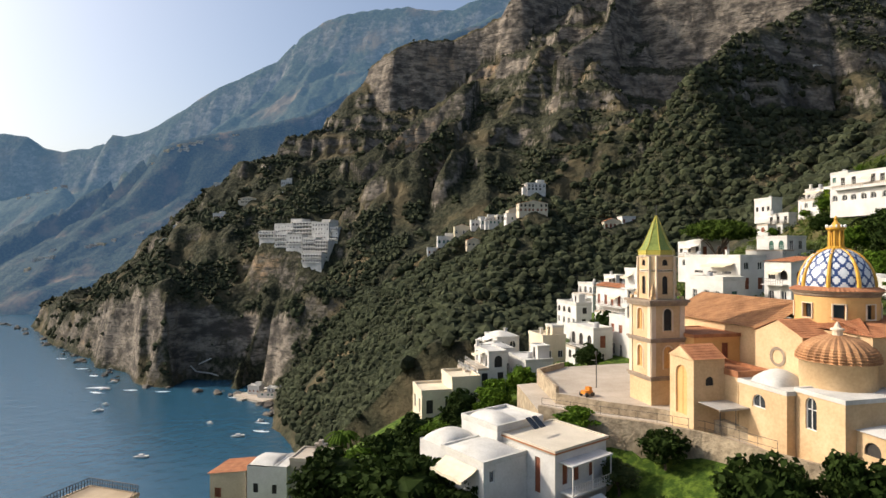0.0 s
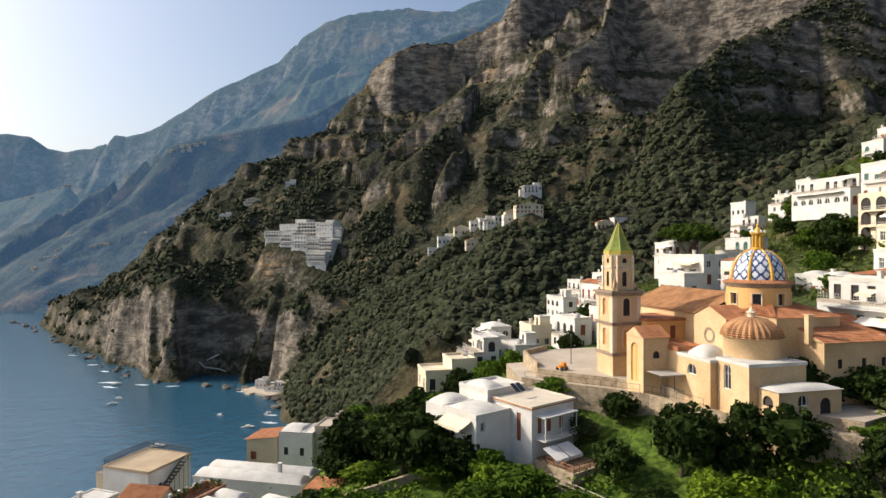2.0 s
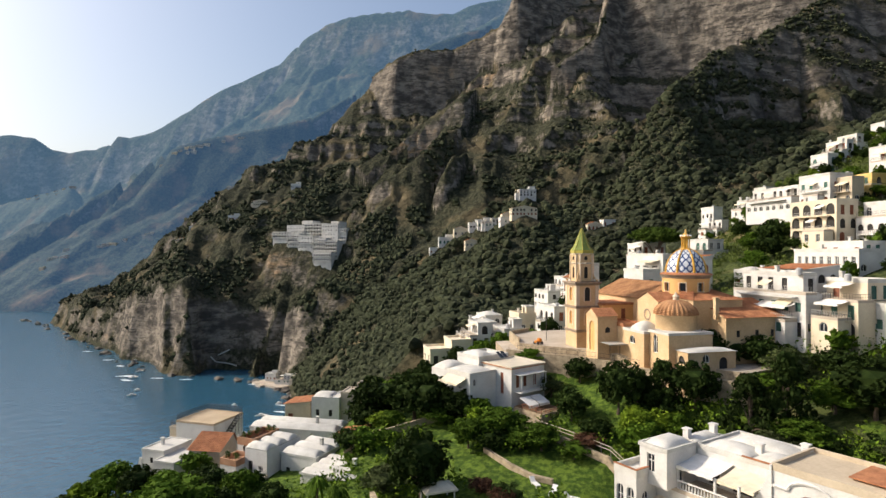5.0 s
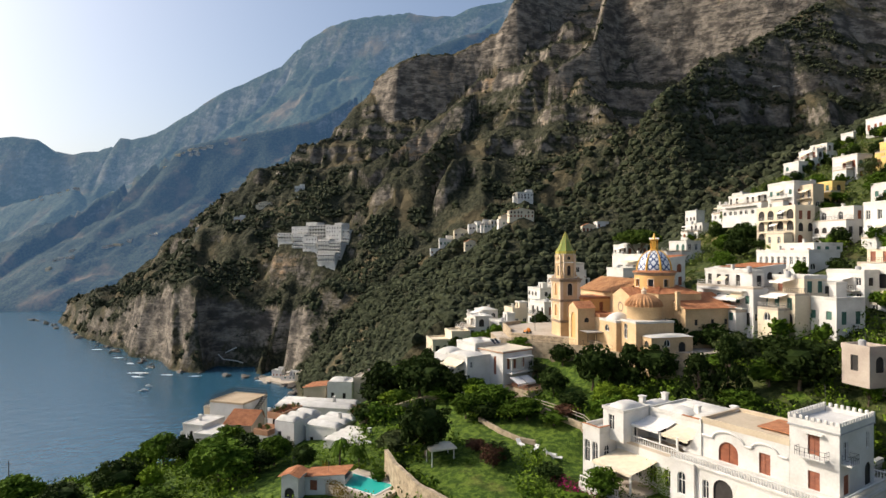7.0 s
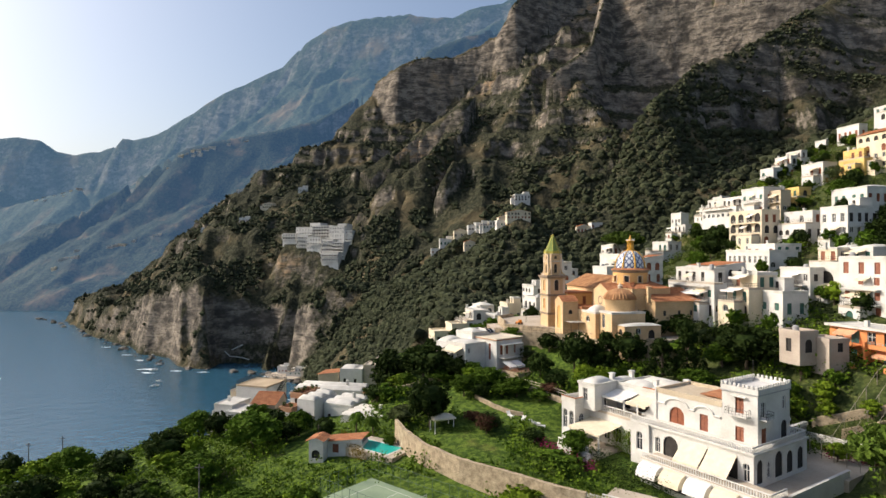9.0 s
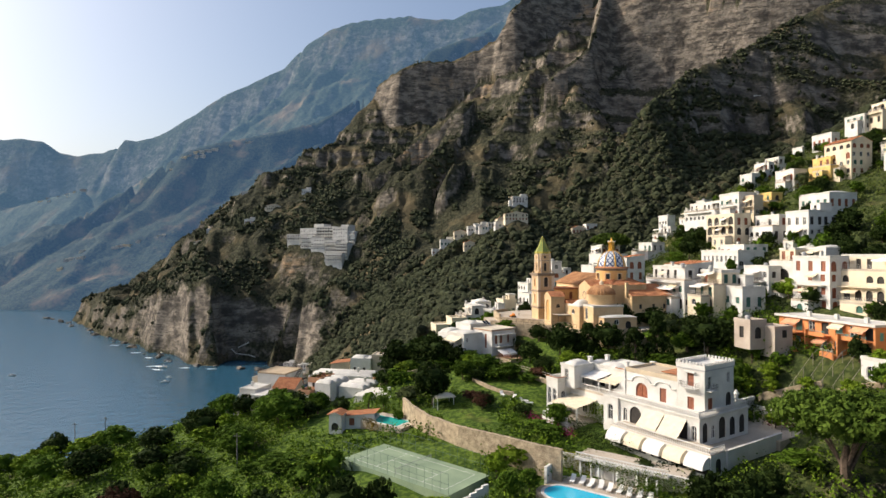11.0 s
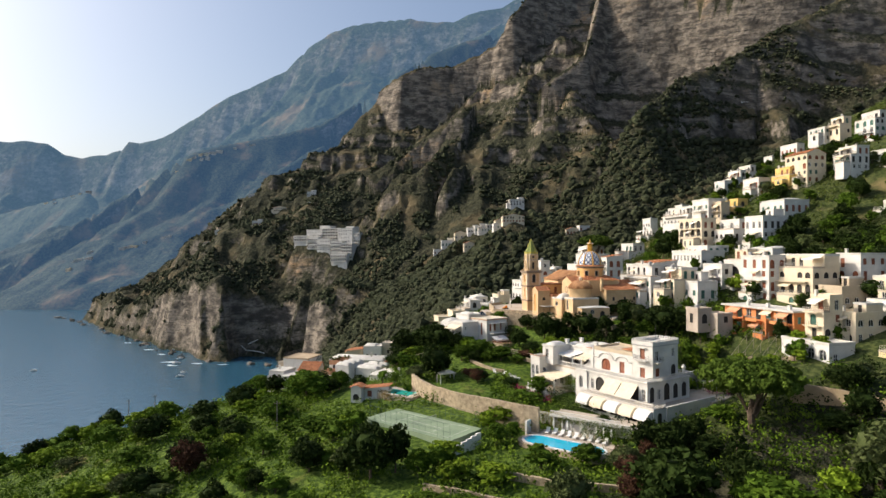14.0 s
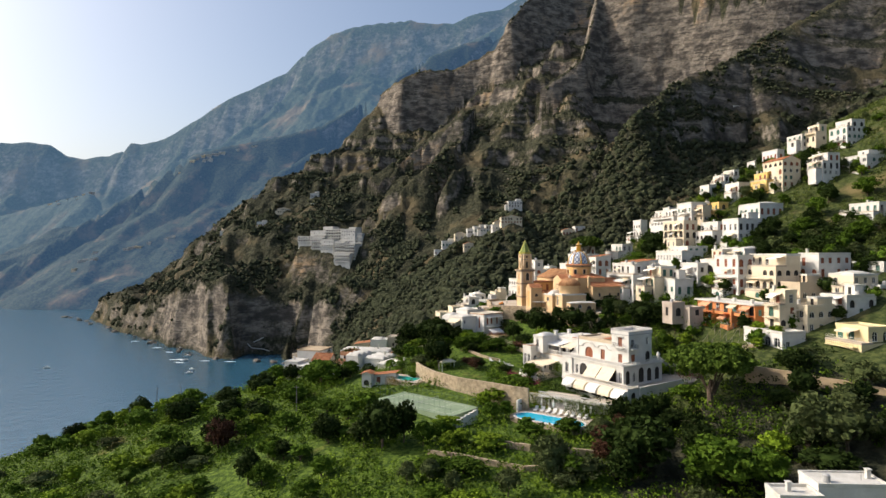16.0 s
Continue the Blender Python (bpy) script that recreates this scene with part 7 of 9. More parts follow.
LANE = [(11.8, 71.5), (18, 67.5), (23.5, 64.5), (27.5, 61.5), (31.5, 55), (36.5, 49.5), (44, 43.5)]
platform("lane", [(11.0, 86)] + LANE + [(53, 50), (40, 84), (33, 94)], 100.5, 92)
platform("terrace", [(14, 86.5), (14.6, 75), (20, 70.6), (25, 67.6), (29, 63.6), (33, 57.6), (38, 52), (45, 46), (52.8, 50.5), (39.8, 83.8), (33, 96), (19, 92)], 101.9, 93)
for (ax, ay), (bx, by) in (((14.2, 86.5), (14.8, 75.2)), ((14.2, 86.5), (19, 91.8))):
    ln = math.hypot(bx - ax, by - ay)
    bm = bmesh.new()
    add_box(bm, 0, ln, -0.2, 0.2, 101.9, 102.7)
    bmesh.ops.transform(bm, matrix=pose(ax, ay, 0, 0, 0, math.degrees(math.atan2(by - ay, bx - ax))), verts=bm.verts[:])
    part("parapet", bm, STONE, square)
stone_wall(LANE, 0, 0.45, "rubble wall along the lane below the church", top=(101.2, 100.9), below=3)
railing(square, [(x + 0.5, y + 0.6) for x, y in LANE[:5]], 100.5, 1.5, IRON, "wire_fence", 1.6)
bm = bmesh.new()
add_tube(bm, [(0, 0, 0), (0, 0, 4.4)], 0.06)
add_lathe(bm, [(0.12, 4.3), (0.2, 4.5), (0.16, 4.85), (0.03, 4.95)], 0, 0, 8)
lamp = at_place("street_lamp", 20.6, 78.0, 101.9, 0, "dark iron lamp post on the church square", "street lamp")
part("post", bm, IRON, lamp)
# small ride-on machine left on the ramp
kart = at_place("ride_on_mower", 18.2, 73.4, 101.9, 30, "small orange ride-on machine parked on the church square", "mower")
bm = bmesh.new()
add_box(bm, -0.7, 0.7, -0.45, 0.45, 0.3, 0.75)
add_box(bm, 0.0, 0.6, -0.4, 0.4, 0.75, 1.15)
bmesh.ops.bevel(bm, geom=bm.edges[:], offset=0.08, segments=2, affect="EDGES")
part("body", bm, surface("orange_enamel", (0.6, 0.2, 0.02), (0.75, 0.3, 0.04), 0.4), kart)
for x in (-0.5, 0.5):
    for y in (-0.5, 0.5):
        bm = bmesh.new()
        bmesh.ops.create_cone(bm, cap_ends=True, segments=14, radius1=0.28, radius2=0.28, depth=0.18, matrix=pose(x, y, 0.28, 90))
        part("wheel", bm, IRON, kart)

# oval pool with its deck
WATER = bpy.data.materials.new("pool_water")
WATER.use_nodes = True
wb = WATER.node_tree.nodes["Principled BSDF"]
wb.inputs["Base Color"].default_value, wb.inputs["Roughness"].default_value = (0.02, 0.42, 0.62, 1), 0.08
TEAL_WATER = bpy.data.materials.new("teal_pool_water")
TEAL_WATER.use_nodes = True
wb = TEAL_WATER.node_tree.nodes["Principled BSDF"]
wb.inputs["Base Color"].default_value, wb.inputs["Roughness"].default_value = (0.03, 0.4, 0.34, 1), 0.08


def capsule(length, r, n=12):
    pts = [(length / 2 + r * math.cos(a), r * math.sin(a)) for a in (-math.pi / 2 + math.pi * k / n for k in range(n + 1))]
    return pts + [(-p[0], -p[1]) for p in pts]


def prism(bm, outline, z0, z1, mi=0):
    lo, hi = [bm.verts.new((x, y, z0)) for x, y in outline], [bm.verts.new((x, y, z1)) for x, y in outline]
    bm.faces.new(hi).material_index = mi
    n = len(outline)
    for k in range(n):
        bm.faces.new((lo[k], lo[(k + 1) % n], hi[(k + 1) % n], hi[k])).material_index = mi


PX, PY, PZ_, PR = 20.2, -7.2, 84.9, -36.0
pool = at_place("swimming_pool", PX, PY, PZ_, PR, "oval swimming pool with bright blue water and a stone surround", "swimming pool")
bm = bmesh.new()
inner, outer, wide = capsule(10.4, 2.5), capsule(10.4, 2.95), capsule(10.8, 3.5)
prism(bm, wide, -4.5, -0.05)
part("stone_basin", bm, STONE, pool, "curved rubble stone basin wall")
bm = bmesh.new()
for a, c, z in ((outer, inner, 0.08),):
    n = len(a)
    va, vc, vd = [bm.verts.new((*p, z)) for p in a], [bm.verts.new((*p, z)) for p in c], [bm.verts.new((*p, z - 0.14)) for p in a]
    vi = [bm.verts.new((*p, z - 0.14)) for p in c]
    for k in range(n):
        j = (k + 1) % n
        bm.faces.new((va[k], va[j], vc[j], vc[k]))
        bm.faces.new((vd[k], vd[j], va[j], va[k]))
        bm.faces.new((vc[k], vc[j], vi[j], vi[k]))
part("coping", bm, PLASTER, pool)
bm = bmesh.new()
bm.faces.new([bm.verts.new((*p, 0.0)) for p in inner])
part("water_surface", bm, WATER, pool)
deck = at_place("pool_deck", PX, PY, PZ_, PR, "pale paved sun deck beside the pool", "deck")
bm = bmesh.new()
add_box(bm, -9, 8.5, 3.0, 8.6, -3.5, -0.02)
part("paving", bm, PAVING, deck)
bm = bmesh.new()
for k in range(8):
    add_lathe(bm, [(0.16, 0), (0.16, 2.5)], -5.6 + 1.8 * k, 8.0, 8)
add_box(bm, -6.4, 8.0, 7.6, 8.6, 2.5, 2.8)
add_box(bm, -9.0, 10.8, 8.6, 9.0, -3, 2.8)
part("colonnade", bm, PLASTER, deck)
bm = bmesh.new()
add_box(bm, -6.4, 10.0, 9.02, 13.0, 2.3, 2.75)
part("upper_terrace", bm, PAVING, deck)
railing(deck, [(-6.2, 7.8), (7.8, 7.8)], 2.8, 0.8, PLASTER, "balustrade", 0.4, 0.03, True)
bm = bmesh.new()
add_box(bm, -12.5, -8.5, 5.0, 5.4, -2.5, 2.4)
add_box(bm, -8.9, -8.5, 2.0, 5.0, -2.5, 2.4)
part("screen_wall", bm, PLASTER, deck)
bm = bmesh.new()
add_box(bm, -0.35, 0.35, -1.0, 0.45, 0.28, 0.38)
for x in (-0.3, 0.3):
    for y in (-0.9, 0.4):
        add_box(bm, x - 0.03, x + 0.03, y - 0.03, y + 0.03, 0, 0.28)
lounger = at_place("sun_lounger", 0, 0, 0, 0, "white sun lounger with a raised back on the pool deck", "sun lounger", "loungers by the pool")
part("frame", bm, WHITE_CANVAS, lounger)
bm = bmesh.new()
add_box(bm, -0.35, 0.35, 0, 0.8, 0, 0.1)
bmesh.ops.transform(bm, matrix=pose(0, 0.4, 0.3, 42), verts=bm.verts)
part("backrest", bm, WHITE_CANVAS, lounger)
parasol = at_place("parasol", 0, 0, 0, 0, "closed white parasol on the pool deck", "parasol", "parasols by the pool")
bm = bmesh.new()
add_tube(bm, [(0, 0, 0), (0, 0, 2.5)], 0.035)
part("pole", bm, WHITE_WOOD, parasol)
bm = bmesh.new()
add_lathe(bm, [(0.1, 0.9), (0.2, 1.1), (0.16, 1.9), (0.05, 2.45), (0.01, 2.5)], 0, 0, 8, star=lambda i: 1.15 if i % 2 else 0.8)
part("canopy", bm, WHITE_CANVAS, parasol)
dm = pose(PX, PY, PZ_, 0, 0, PR)
for k in range(9):
    m = dm @ pose(-5.5 + 1.45 * k, 4.9 + 0.25 * (k % 2), -0.02, 0, 0, 12 - 5 * (k % 3))
    if k:
        copy_thing(lounger, m)
    else:
        lounger.matrix_world = m
    if k % 2 == 0 or k > 6:
        q = dm @ pose(-5.0 + 1.45 * k, 6.6, -0.02)
        if k:
            copy_thing(parasol, q)
        else:
            parasol.matrix_world = q

for x, y, r in ((11.6, 36.0, 20), (13.6, 33.8, -30), (15.6, 32.2, 60), (16.4, 31.6, 75)):
    ob = copy_thing(lounger, pose(x, y, ground_z(x, y) + 0.03, 0, 0, r))
    tagged(ob, "white sun lounger standing on the garden lawn", "sun lounger", "loungers on the lawn")
kiosk = at_place("garden_pavilion", -1.2, 34.2, ground_z(-1.2, 34.2), 20, "small open garden pavilion with a cream canvas roof", "pavilion")
for x in (-1.8, 1.8):
    for y in (-1.3, 1.3):
        bm = bmesh.new()
        add_box(bm, x - 0.07, x + 0.07, y - 0.07, y + 0.07, -0.6, 2.3)
        part("post", bm, WHITE_WOOD, kiosk)
bm = bmesh.new()
eave = [bm.verts.new((x, y, 2.25)) for x, y in ((-2.2, -1.7), (2.2, -1.7), (2.2, 1.7), (-2.2, 1.7))]
ridge = [bm.verts.new((-0.8, 0, 2.85)), bm.verts.new((0.8, 0, 2.85))]
for f in ((eave[0], eave[1], ridge[1], ridge[0]), (eave[1], eave[2], ridge[1]), (eave[2], eave[3], ridge[0], ridge[1]), (eave[3], eave[0], ridge[0])):
    bm.faces.new(f)
low_edge = bmesh.ops.extrude_edge_only(bm, edges=[e for e in bm.edges if len(e.link_faces) == 1])
bmesh.ops.translate(bm, verts=[v for v in low_edge["geom"] if isinstance(v, bmesh.types.BMVert)], vec=(0, 0, -0.22))
part("roof", bm, CANVAS, kiosk)
for x, y, h in ((-96.0, 60.3, 8.5), (-88.2, 60.3, 8.0), (-40, 20, 6.5)):
    post = at_place("utility_pole", x, y, ground_z(x, y), 0, "thin grey wooden utility pole among the bushes", "utility pole", "utility poles")
    bm = bmesh.new()
    add_tube(bm, [(0, 0, -0.5), (0, 0, h)], [0.14, 0.09], 7)
    part("pole", bm, BARK_GREY, post)
    bm = bmesh.new()
    add_box(bm, -0.7, 0.7, -0.05, 0.05, h - 0.6, h - 0.48)
    part("crossarm", bm, BARK_GREY, post)

# small teal pool by the seaward houses
pool2 = at_place("swimming_pool", -12.4, 28.6, 86.0, -34, "small rectangular pool with teal water and pale edge", "swimming pool")
bm = bmesh.new()
add_box(bm, -5.0, 5.6, -3.0, 4.2, -3, -0.02)
part("terrace", bm, PAVING, pool2)
bm = bmesh.new()
add_box(bm, -3.9, 3.9, -2.1, 2.1, -0.015, 0.02)
part("water_surface", bm, TEAL_WATER, pool2)
bm = bmesh.new()
for q in ((-4.2, 4.2, -2.4, -2.1), (-4.2, 4.2, 2.1, 2.4), (-4.2, -3.9, -2.1, 2.1), (3.9, 4.2, -2.1, 2.1)):
    add_box(bm, *q, -0.1, 0.07)
part("coping", bm, PLASTER, pool2)

# fenced hard court
court = at_place("tennis_court", -6.0, 5.0, 85.3, -40, "worn green tennis court behind a mesh fence", "tennis court")
bm = bmesh.new()
add_box(bm, -12, 11.4, -5.0, 5.0, -4, 0)
part("surface", bm, surface("green_court", (0.16, 0.22, 0.14), (0.26, 0.33, 0.21), 0.9, 0.3), court)
bm = bmesh.new()
for q in ((-9.6, 9.6, -3.7, -3.64), (-9.6, 9.6, 3.64, 3.7), (-9.6, -9.54, -3.64, 3.64), (9.54, 9.6, -3.64, 3.64), (-5, 5, -0.03, 0.03), (-5.03, -4.97, -3.64, 3.64), (4.97, 5.03, -3.64, 3.64)):
    add_box(bm, *q, 0.0, 0.012)
part("line_marking", bm, PLASTER, court)
railing(court, [(11.3, -4.9), (-11.9, -4.9), (-11.9, 4.9), (11.3, 4.9)], 0, 3.0, surface("green_wire", (0.03, 0.07, 0.05), (0.06, 0.11, 0.08), 0.6), "mesh_fence", 1.5, 0.025)
bm = bmesh.new()
for z in (0.15, 0.4, 0.65):
    add_tube(bm, [(0, -4.2, z), (0, 4.2, z)], 0.012, 4)
add_box(bm, -0.03, 0.03, -4.2, 4.2, 0.84, 0.92)
for y in (-4.2, 4.2):
    add_tube(bm, [(0, y, 0), (0, y, 1.0)], 0.05, 6)
part("net", bm, surface("grey_net", (0.2, 0.22, 0.2), (0.34, 0.36, 0.33), 0.8), court)

# terrace walls of the gardens
stone_wall([(-9.5, 33), (-7.7, 27.4), (-4, 19.5), (1.5, 12.6), (8.4, 7.0), (14, 2.2), (17, 0.2)], 0, 0.6, "long rubble terrace wall above the court", top=(89.6, 89.8), below=5)
stone_wall([(12.8, 52.2), (18.3, 44), (22, 38.5), (26, 33)], 1.0)
stone_wall([(5.7, 46), (8.9, 40.4), (11.7, 37.4), (14, 36.2)], 0.7)
stone_wall([(1, 60.5), (-7.6, 58.6), (-17, 56)], 1.2)
stone_wall([(61, -8.5), (66, -13), (74, -22), (84, -36)], 0, 0.6, "tall buff retaining wall under the vegetable plots", top=(96.6, 95.2), below=6, material=surface("buff_wall", (0.3, 0.22, 0.13), (0.44, 0.34, 0.21), 0.95, 0.5, 0.5))
stone_wall([(6, -17), (16, -22), (28, -24)], 1.2)
stone_wall([(-5, -20), (12, -29), (30, -30)], 1.0)
stone_wall([(60, 16), (70, 9), (74, 5)], 1.2)
stone_wall([(58, 20), (66, 14)], 1.2)
fence = at_place("rail_fence", 0, 0, 0, 0, "pale wooden rail fence along the garden path", "fence")
for (ax, ay), (bx, by) in zip(((12.6, 53.4), (18.8, 45), (22.6, 39.4)), ((18.8, 45), (22.6, 39.4), (26.6, 34))):
    for k in range(4):
        x, y = ax + (bx - ax) * k / 4, ay + (by - ay) * k / 4
        g = ground_z(x, y)
        bm = bmesh.new()
        add_tube(bm, [(x, y, g), (x, y, g + 1.7)], 0.06, 6)
        part("post", bm, BARK_GREY, fence)
    for lift in (1.1, 1.6):
        bm = bmesh.new()
        add_tube(bm, [(ax, ay, ground_z(ax, ay) + lift), (bx, by, ground_z(bx, by) + lift)], 0.06, 6)
        part("rail", bm, PAVING, fence)
# white stepped wall beside the court
bm = bmesh.new()
for k in range(10):
    add_box(bm, k * 1.1, k * 1.1 + 1.1, -0.2, 0.2, -2.5, 1.3 - 0.32 * k)
steps = at_place("garden_stair_wall", 5.2, -5.0, 85.2, 215, "white stepped parapet of a garden stair", "wall")
part("parapet", bm, PLASTER, steps)

# vines on poles behind the villa
poles = at_place("vine_pergola", 62.5, 10.5, 0, 15, "grey chestnut poles of a terraced vine pergola", "pergola")
POLE_WOOD = surface("weathered_poles", (0.16, 0.14, 0.11), (0.3, 0.27, 0.22), 0.9, 3)
for r in range(6):
    last = None
    for k in range(9):
        x, y = -7 + 2.2 * k, -4 + 2.0 * r
        w = poles.matrix_world @ Vector((x, y, 0))
        g = ground_z(w.x, w.y)
        bm = bmesh.new()
        add_tube(bm, [(x, y, g), (x, y, g + 2.1)], 0.05, 5)
        part("pole", bm, POLE_WOOD, poles)
        if last:
            bm = bmesh.new()
            add_tube(bm, [last, (x, y, g + 2.1)], 0.04, 5)
            part("rail", bm, POLE_WOOD, poles)
        last = (x, y, g + 2.1)

# boats on the bay
def boat(x, y, rot, length, label):
    b_ = at_place("boat", x, y, SEA, rot, label, "boat", "boats in the bay")
    bm = bmesh.new()
    n = 8
    rows = []
    for i in range(n + 1):
        t = i / n
        w = length * 0.17 * math.sin(math.pi * min(1, 0.25 + 0.75 * (1 - t))) ** 0.7 if i < n else 0.02
        x0 = -length / 2 + length * t
        rows.append([bm.verts.new((x0, -w, 0.7 + 0.3 * t)), bm.verts.new((x0, -w * 0.6, -0.2)), bm.verts.new((x0, w * 0.6, -0.2)), bm.verts.new((x0, w, 0.7 + 0.3 * t))])
    for a, c in zip(rows, rows[1:]):
        for k in range(3):
            bm.faces.new((a[k], c[k], c[k + 1], a[k + 1]))
        bm.faces.new((a[3], c[3], c[0], a[0]))
    bm.faces.new(rows[0])
    part("hull", bm, PLASTER, b_)
    bm = bmesh.new()
    add_box(bm, -length * 0.15, length * 0.15, -length * 0.09, length * 0.09, 0.8, 1.7)
    part("cabin", bm, WHITE_WOOD, b_)


BOATS = [(-230, 388, 20, 7), (-144, 360, 160, 5), (-118, 335, 10, 8), (-156, 301, 5, 8), (-115, 365, 40, 5), (-261, 449, 15, 8), (-234, 404, 170, 6), (-269, 474, 30, 7), (-375, 414, 10, 6), (-300, 525, 60, 5)]
for x, y, r, ln in BOATS:
    boat(x, y, r, ln, "white motor boat moored in the bay")

# ---- planting ----
def leaf_material(name, dark, light, vary=0.25):
    m = surface(name, dark, light, 0.8, 0.9, 0.0, 5.0, spec=0.06, vary=vary)
    t = m.node_tree
    b = t.nodes["Principled BSDF"]
    tr = t.nodes.new("ShaderNodeBsdfTranslucent")
    mx = t.nodes.new("ShaderNodeMixShader")
    mx.inputs[0].default_value = 0.16
    src = b.inputs["Base Color"].links[0].from_socket
    t.links.new(src, tr.inputs["Color"])
    t.links.new(b.outputs[0], mx.inputs[1])
    t.links.new(tr.outputs[0], mx.inputs[2])
    t.links.new(mx.outputs[0], t.nodes["Material Output"].inputs["Surface"])
    return m


LEAF = leaf_material("broad_leaves", (0.028, 0.06, 0.005), (0.09, 0.148, 0.015))
LEAF_DARK = leaf_material("dark_leaves", (0.01, 0.021, 0.004), (0.034, 0.054, 0.011))
LEAF_OLIVE = leaf_material("olive_leaves", (0.035, 0.05, 0.016), (0.095, 0.115, 0.042))
LEAF_BRIGHT = leaf_material("bright_leaves", (0.07, 0.12, 0.008), (0.19, 0.265, 0.022))
LEAF_RED = leaf_material("reddish_leaves", (0.05, 0.025, 0.015), (0.1, 0.05, 0.03))
FLOWER = leaf_material("magenta_bracts", (0.16, 0.012, 0.06), (0.34, 0.03, 0.12))
BARK = surface("bark", (0.05, 0.035, 0.025), (0.14, 0.1, 0.07), 0.95, 2.0, 0.6)
SCRUB = surface("mountain_scrub", (0.02, 0.026, 0.014), (0.056, 0.062, 0.032), 0.95, 0.25, 0.0, 4.0, spec=0.1, island=True, vary=0.35)
SHRUB = surface("garden_shrubs", (0.036, 0.075, 0.006), (0.15, 0.22, 0.02), 0.85, 0.07, 0.0, 8.0, spec=0.05, island=True, vary=0.3)


def leaf_cloud(rs, centres, radii, per, size):
    """Leaf sprays round clump centres: arrays of vertices and quads."""
    k = len(centres)
    c = np.repeat(np.array(centres), per, 0)
    r = np.repeat(np.array(radii), per)[:, None]
    d = rs.normal(size=(k * per, 3))
    d /= np.linalg.norm(d, axis=1)[:, None]
    p = c + d * r * rs.uniform(0.55, 1.05, (k * per, 1)) * np.array([1, 1, 0.8])
    n = d + rs.normal(size=d.shape) * 0.55
    n /= np.linalg.norm(n, axis=1)[:, None]
    u = np.cross(n, rs.normal(size=d.shape))
    u /= np.linalg.norm(u, axis=1)[:, None]
    v = np.cross(n, u)
    s = size * rs.uniform(0.6, 1.3, (k * per, 1))
    quad = np.stack([p - u * s, p - v * s * 0.55, p + u * s, p + v * s * 0.55], 1)
    return quad.reshape(-1, 3), np.arange(k * per * 4).reshape(-1, 4)


def cloud_mesh(name, verts, quads, material):
    me = bpy.data.meshes.new(name)
    me.from_pydata(verts.tolist(), [], [f[:3] if f[3] == f[0] else f for f in quads.tolist()])
    me.materials.append(material)
    return me


def blob_mesh(n_sub, seed):
    bm = bmesh.new()
    bmesh.ops.create_icosphere(bm, subdivisions=n_sub, radius=1)
    rs = random.Random(seed)
    for v in bm.verts:
        v.co *= rs.uniform(0.72, 1.2)
    v = np.array([tuple(q.co) for q in bm.verts])
    f = np.array([[q.index for q in p.verts] for p in bm.faces])
    bm.free()
    return v, f


def clumps(rs, n, kind):
    """Clump centres for a crown one metre high and one wide, trunk foot at the origin."""
    cs, rd = [], []
    for i in range(n):
        a, t = rs.uniform(0, 2 * math.pi), rs.uniform(0, 1)
        if kind == "round":
            z = 0.28 + 0.66 * t
            w = 0.42 * math.sin(math.pi * min(1, 0.12 + 0.84 * t)) ** 0.6 * rs.uniform(0.55, 1.08)
            r = 0.12
        elif kind == "cypress":
            z = 0.05 + 0.92 * t
            w = 0.34 * (1 - t) ** 0.55 * min(1, 0.5 + 3 * t) * rs.uniform(0.6, 1)
            r = 0.1 * (1.15 - t)
        elif kind == "conifer":
            tier = math.floor(t * 7) / 7
            z = 0.14 + 0.82 * tier + rs.uniform(-0.03, 0.03)
            w = 0.5 * (1 - tier) ** 0.8 * rs.uniform(0.3, 1)
            r = 0.08
        else:
            lobe = 0.08 * math.sin(3 * a + 0.6) + 0.05 * math.sin(7 * a)
            z = 0.75 + 0.21 * t + 0.25 * lobe
            w = (0.46 + lobe * 0.5) * math.sqrt(max(0.05, 1 - t ** 2.4)) * (0.72 + 0.28 * min(1, t * 5)) * rs.uniform(0.15, 1) ** 0.4 * rs.uniform(0.94, 1.06)
            r = 0.05
        cs.append((w * math.cos(a), w * math.sin(a), z))
        rd.append(r * rs.uniform(0.7, 1.25))
    return cs, rd


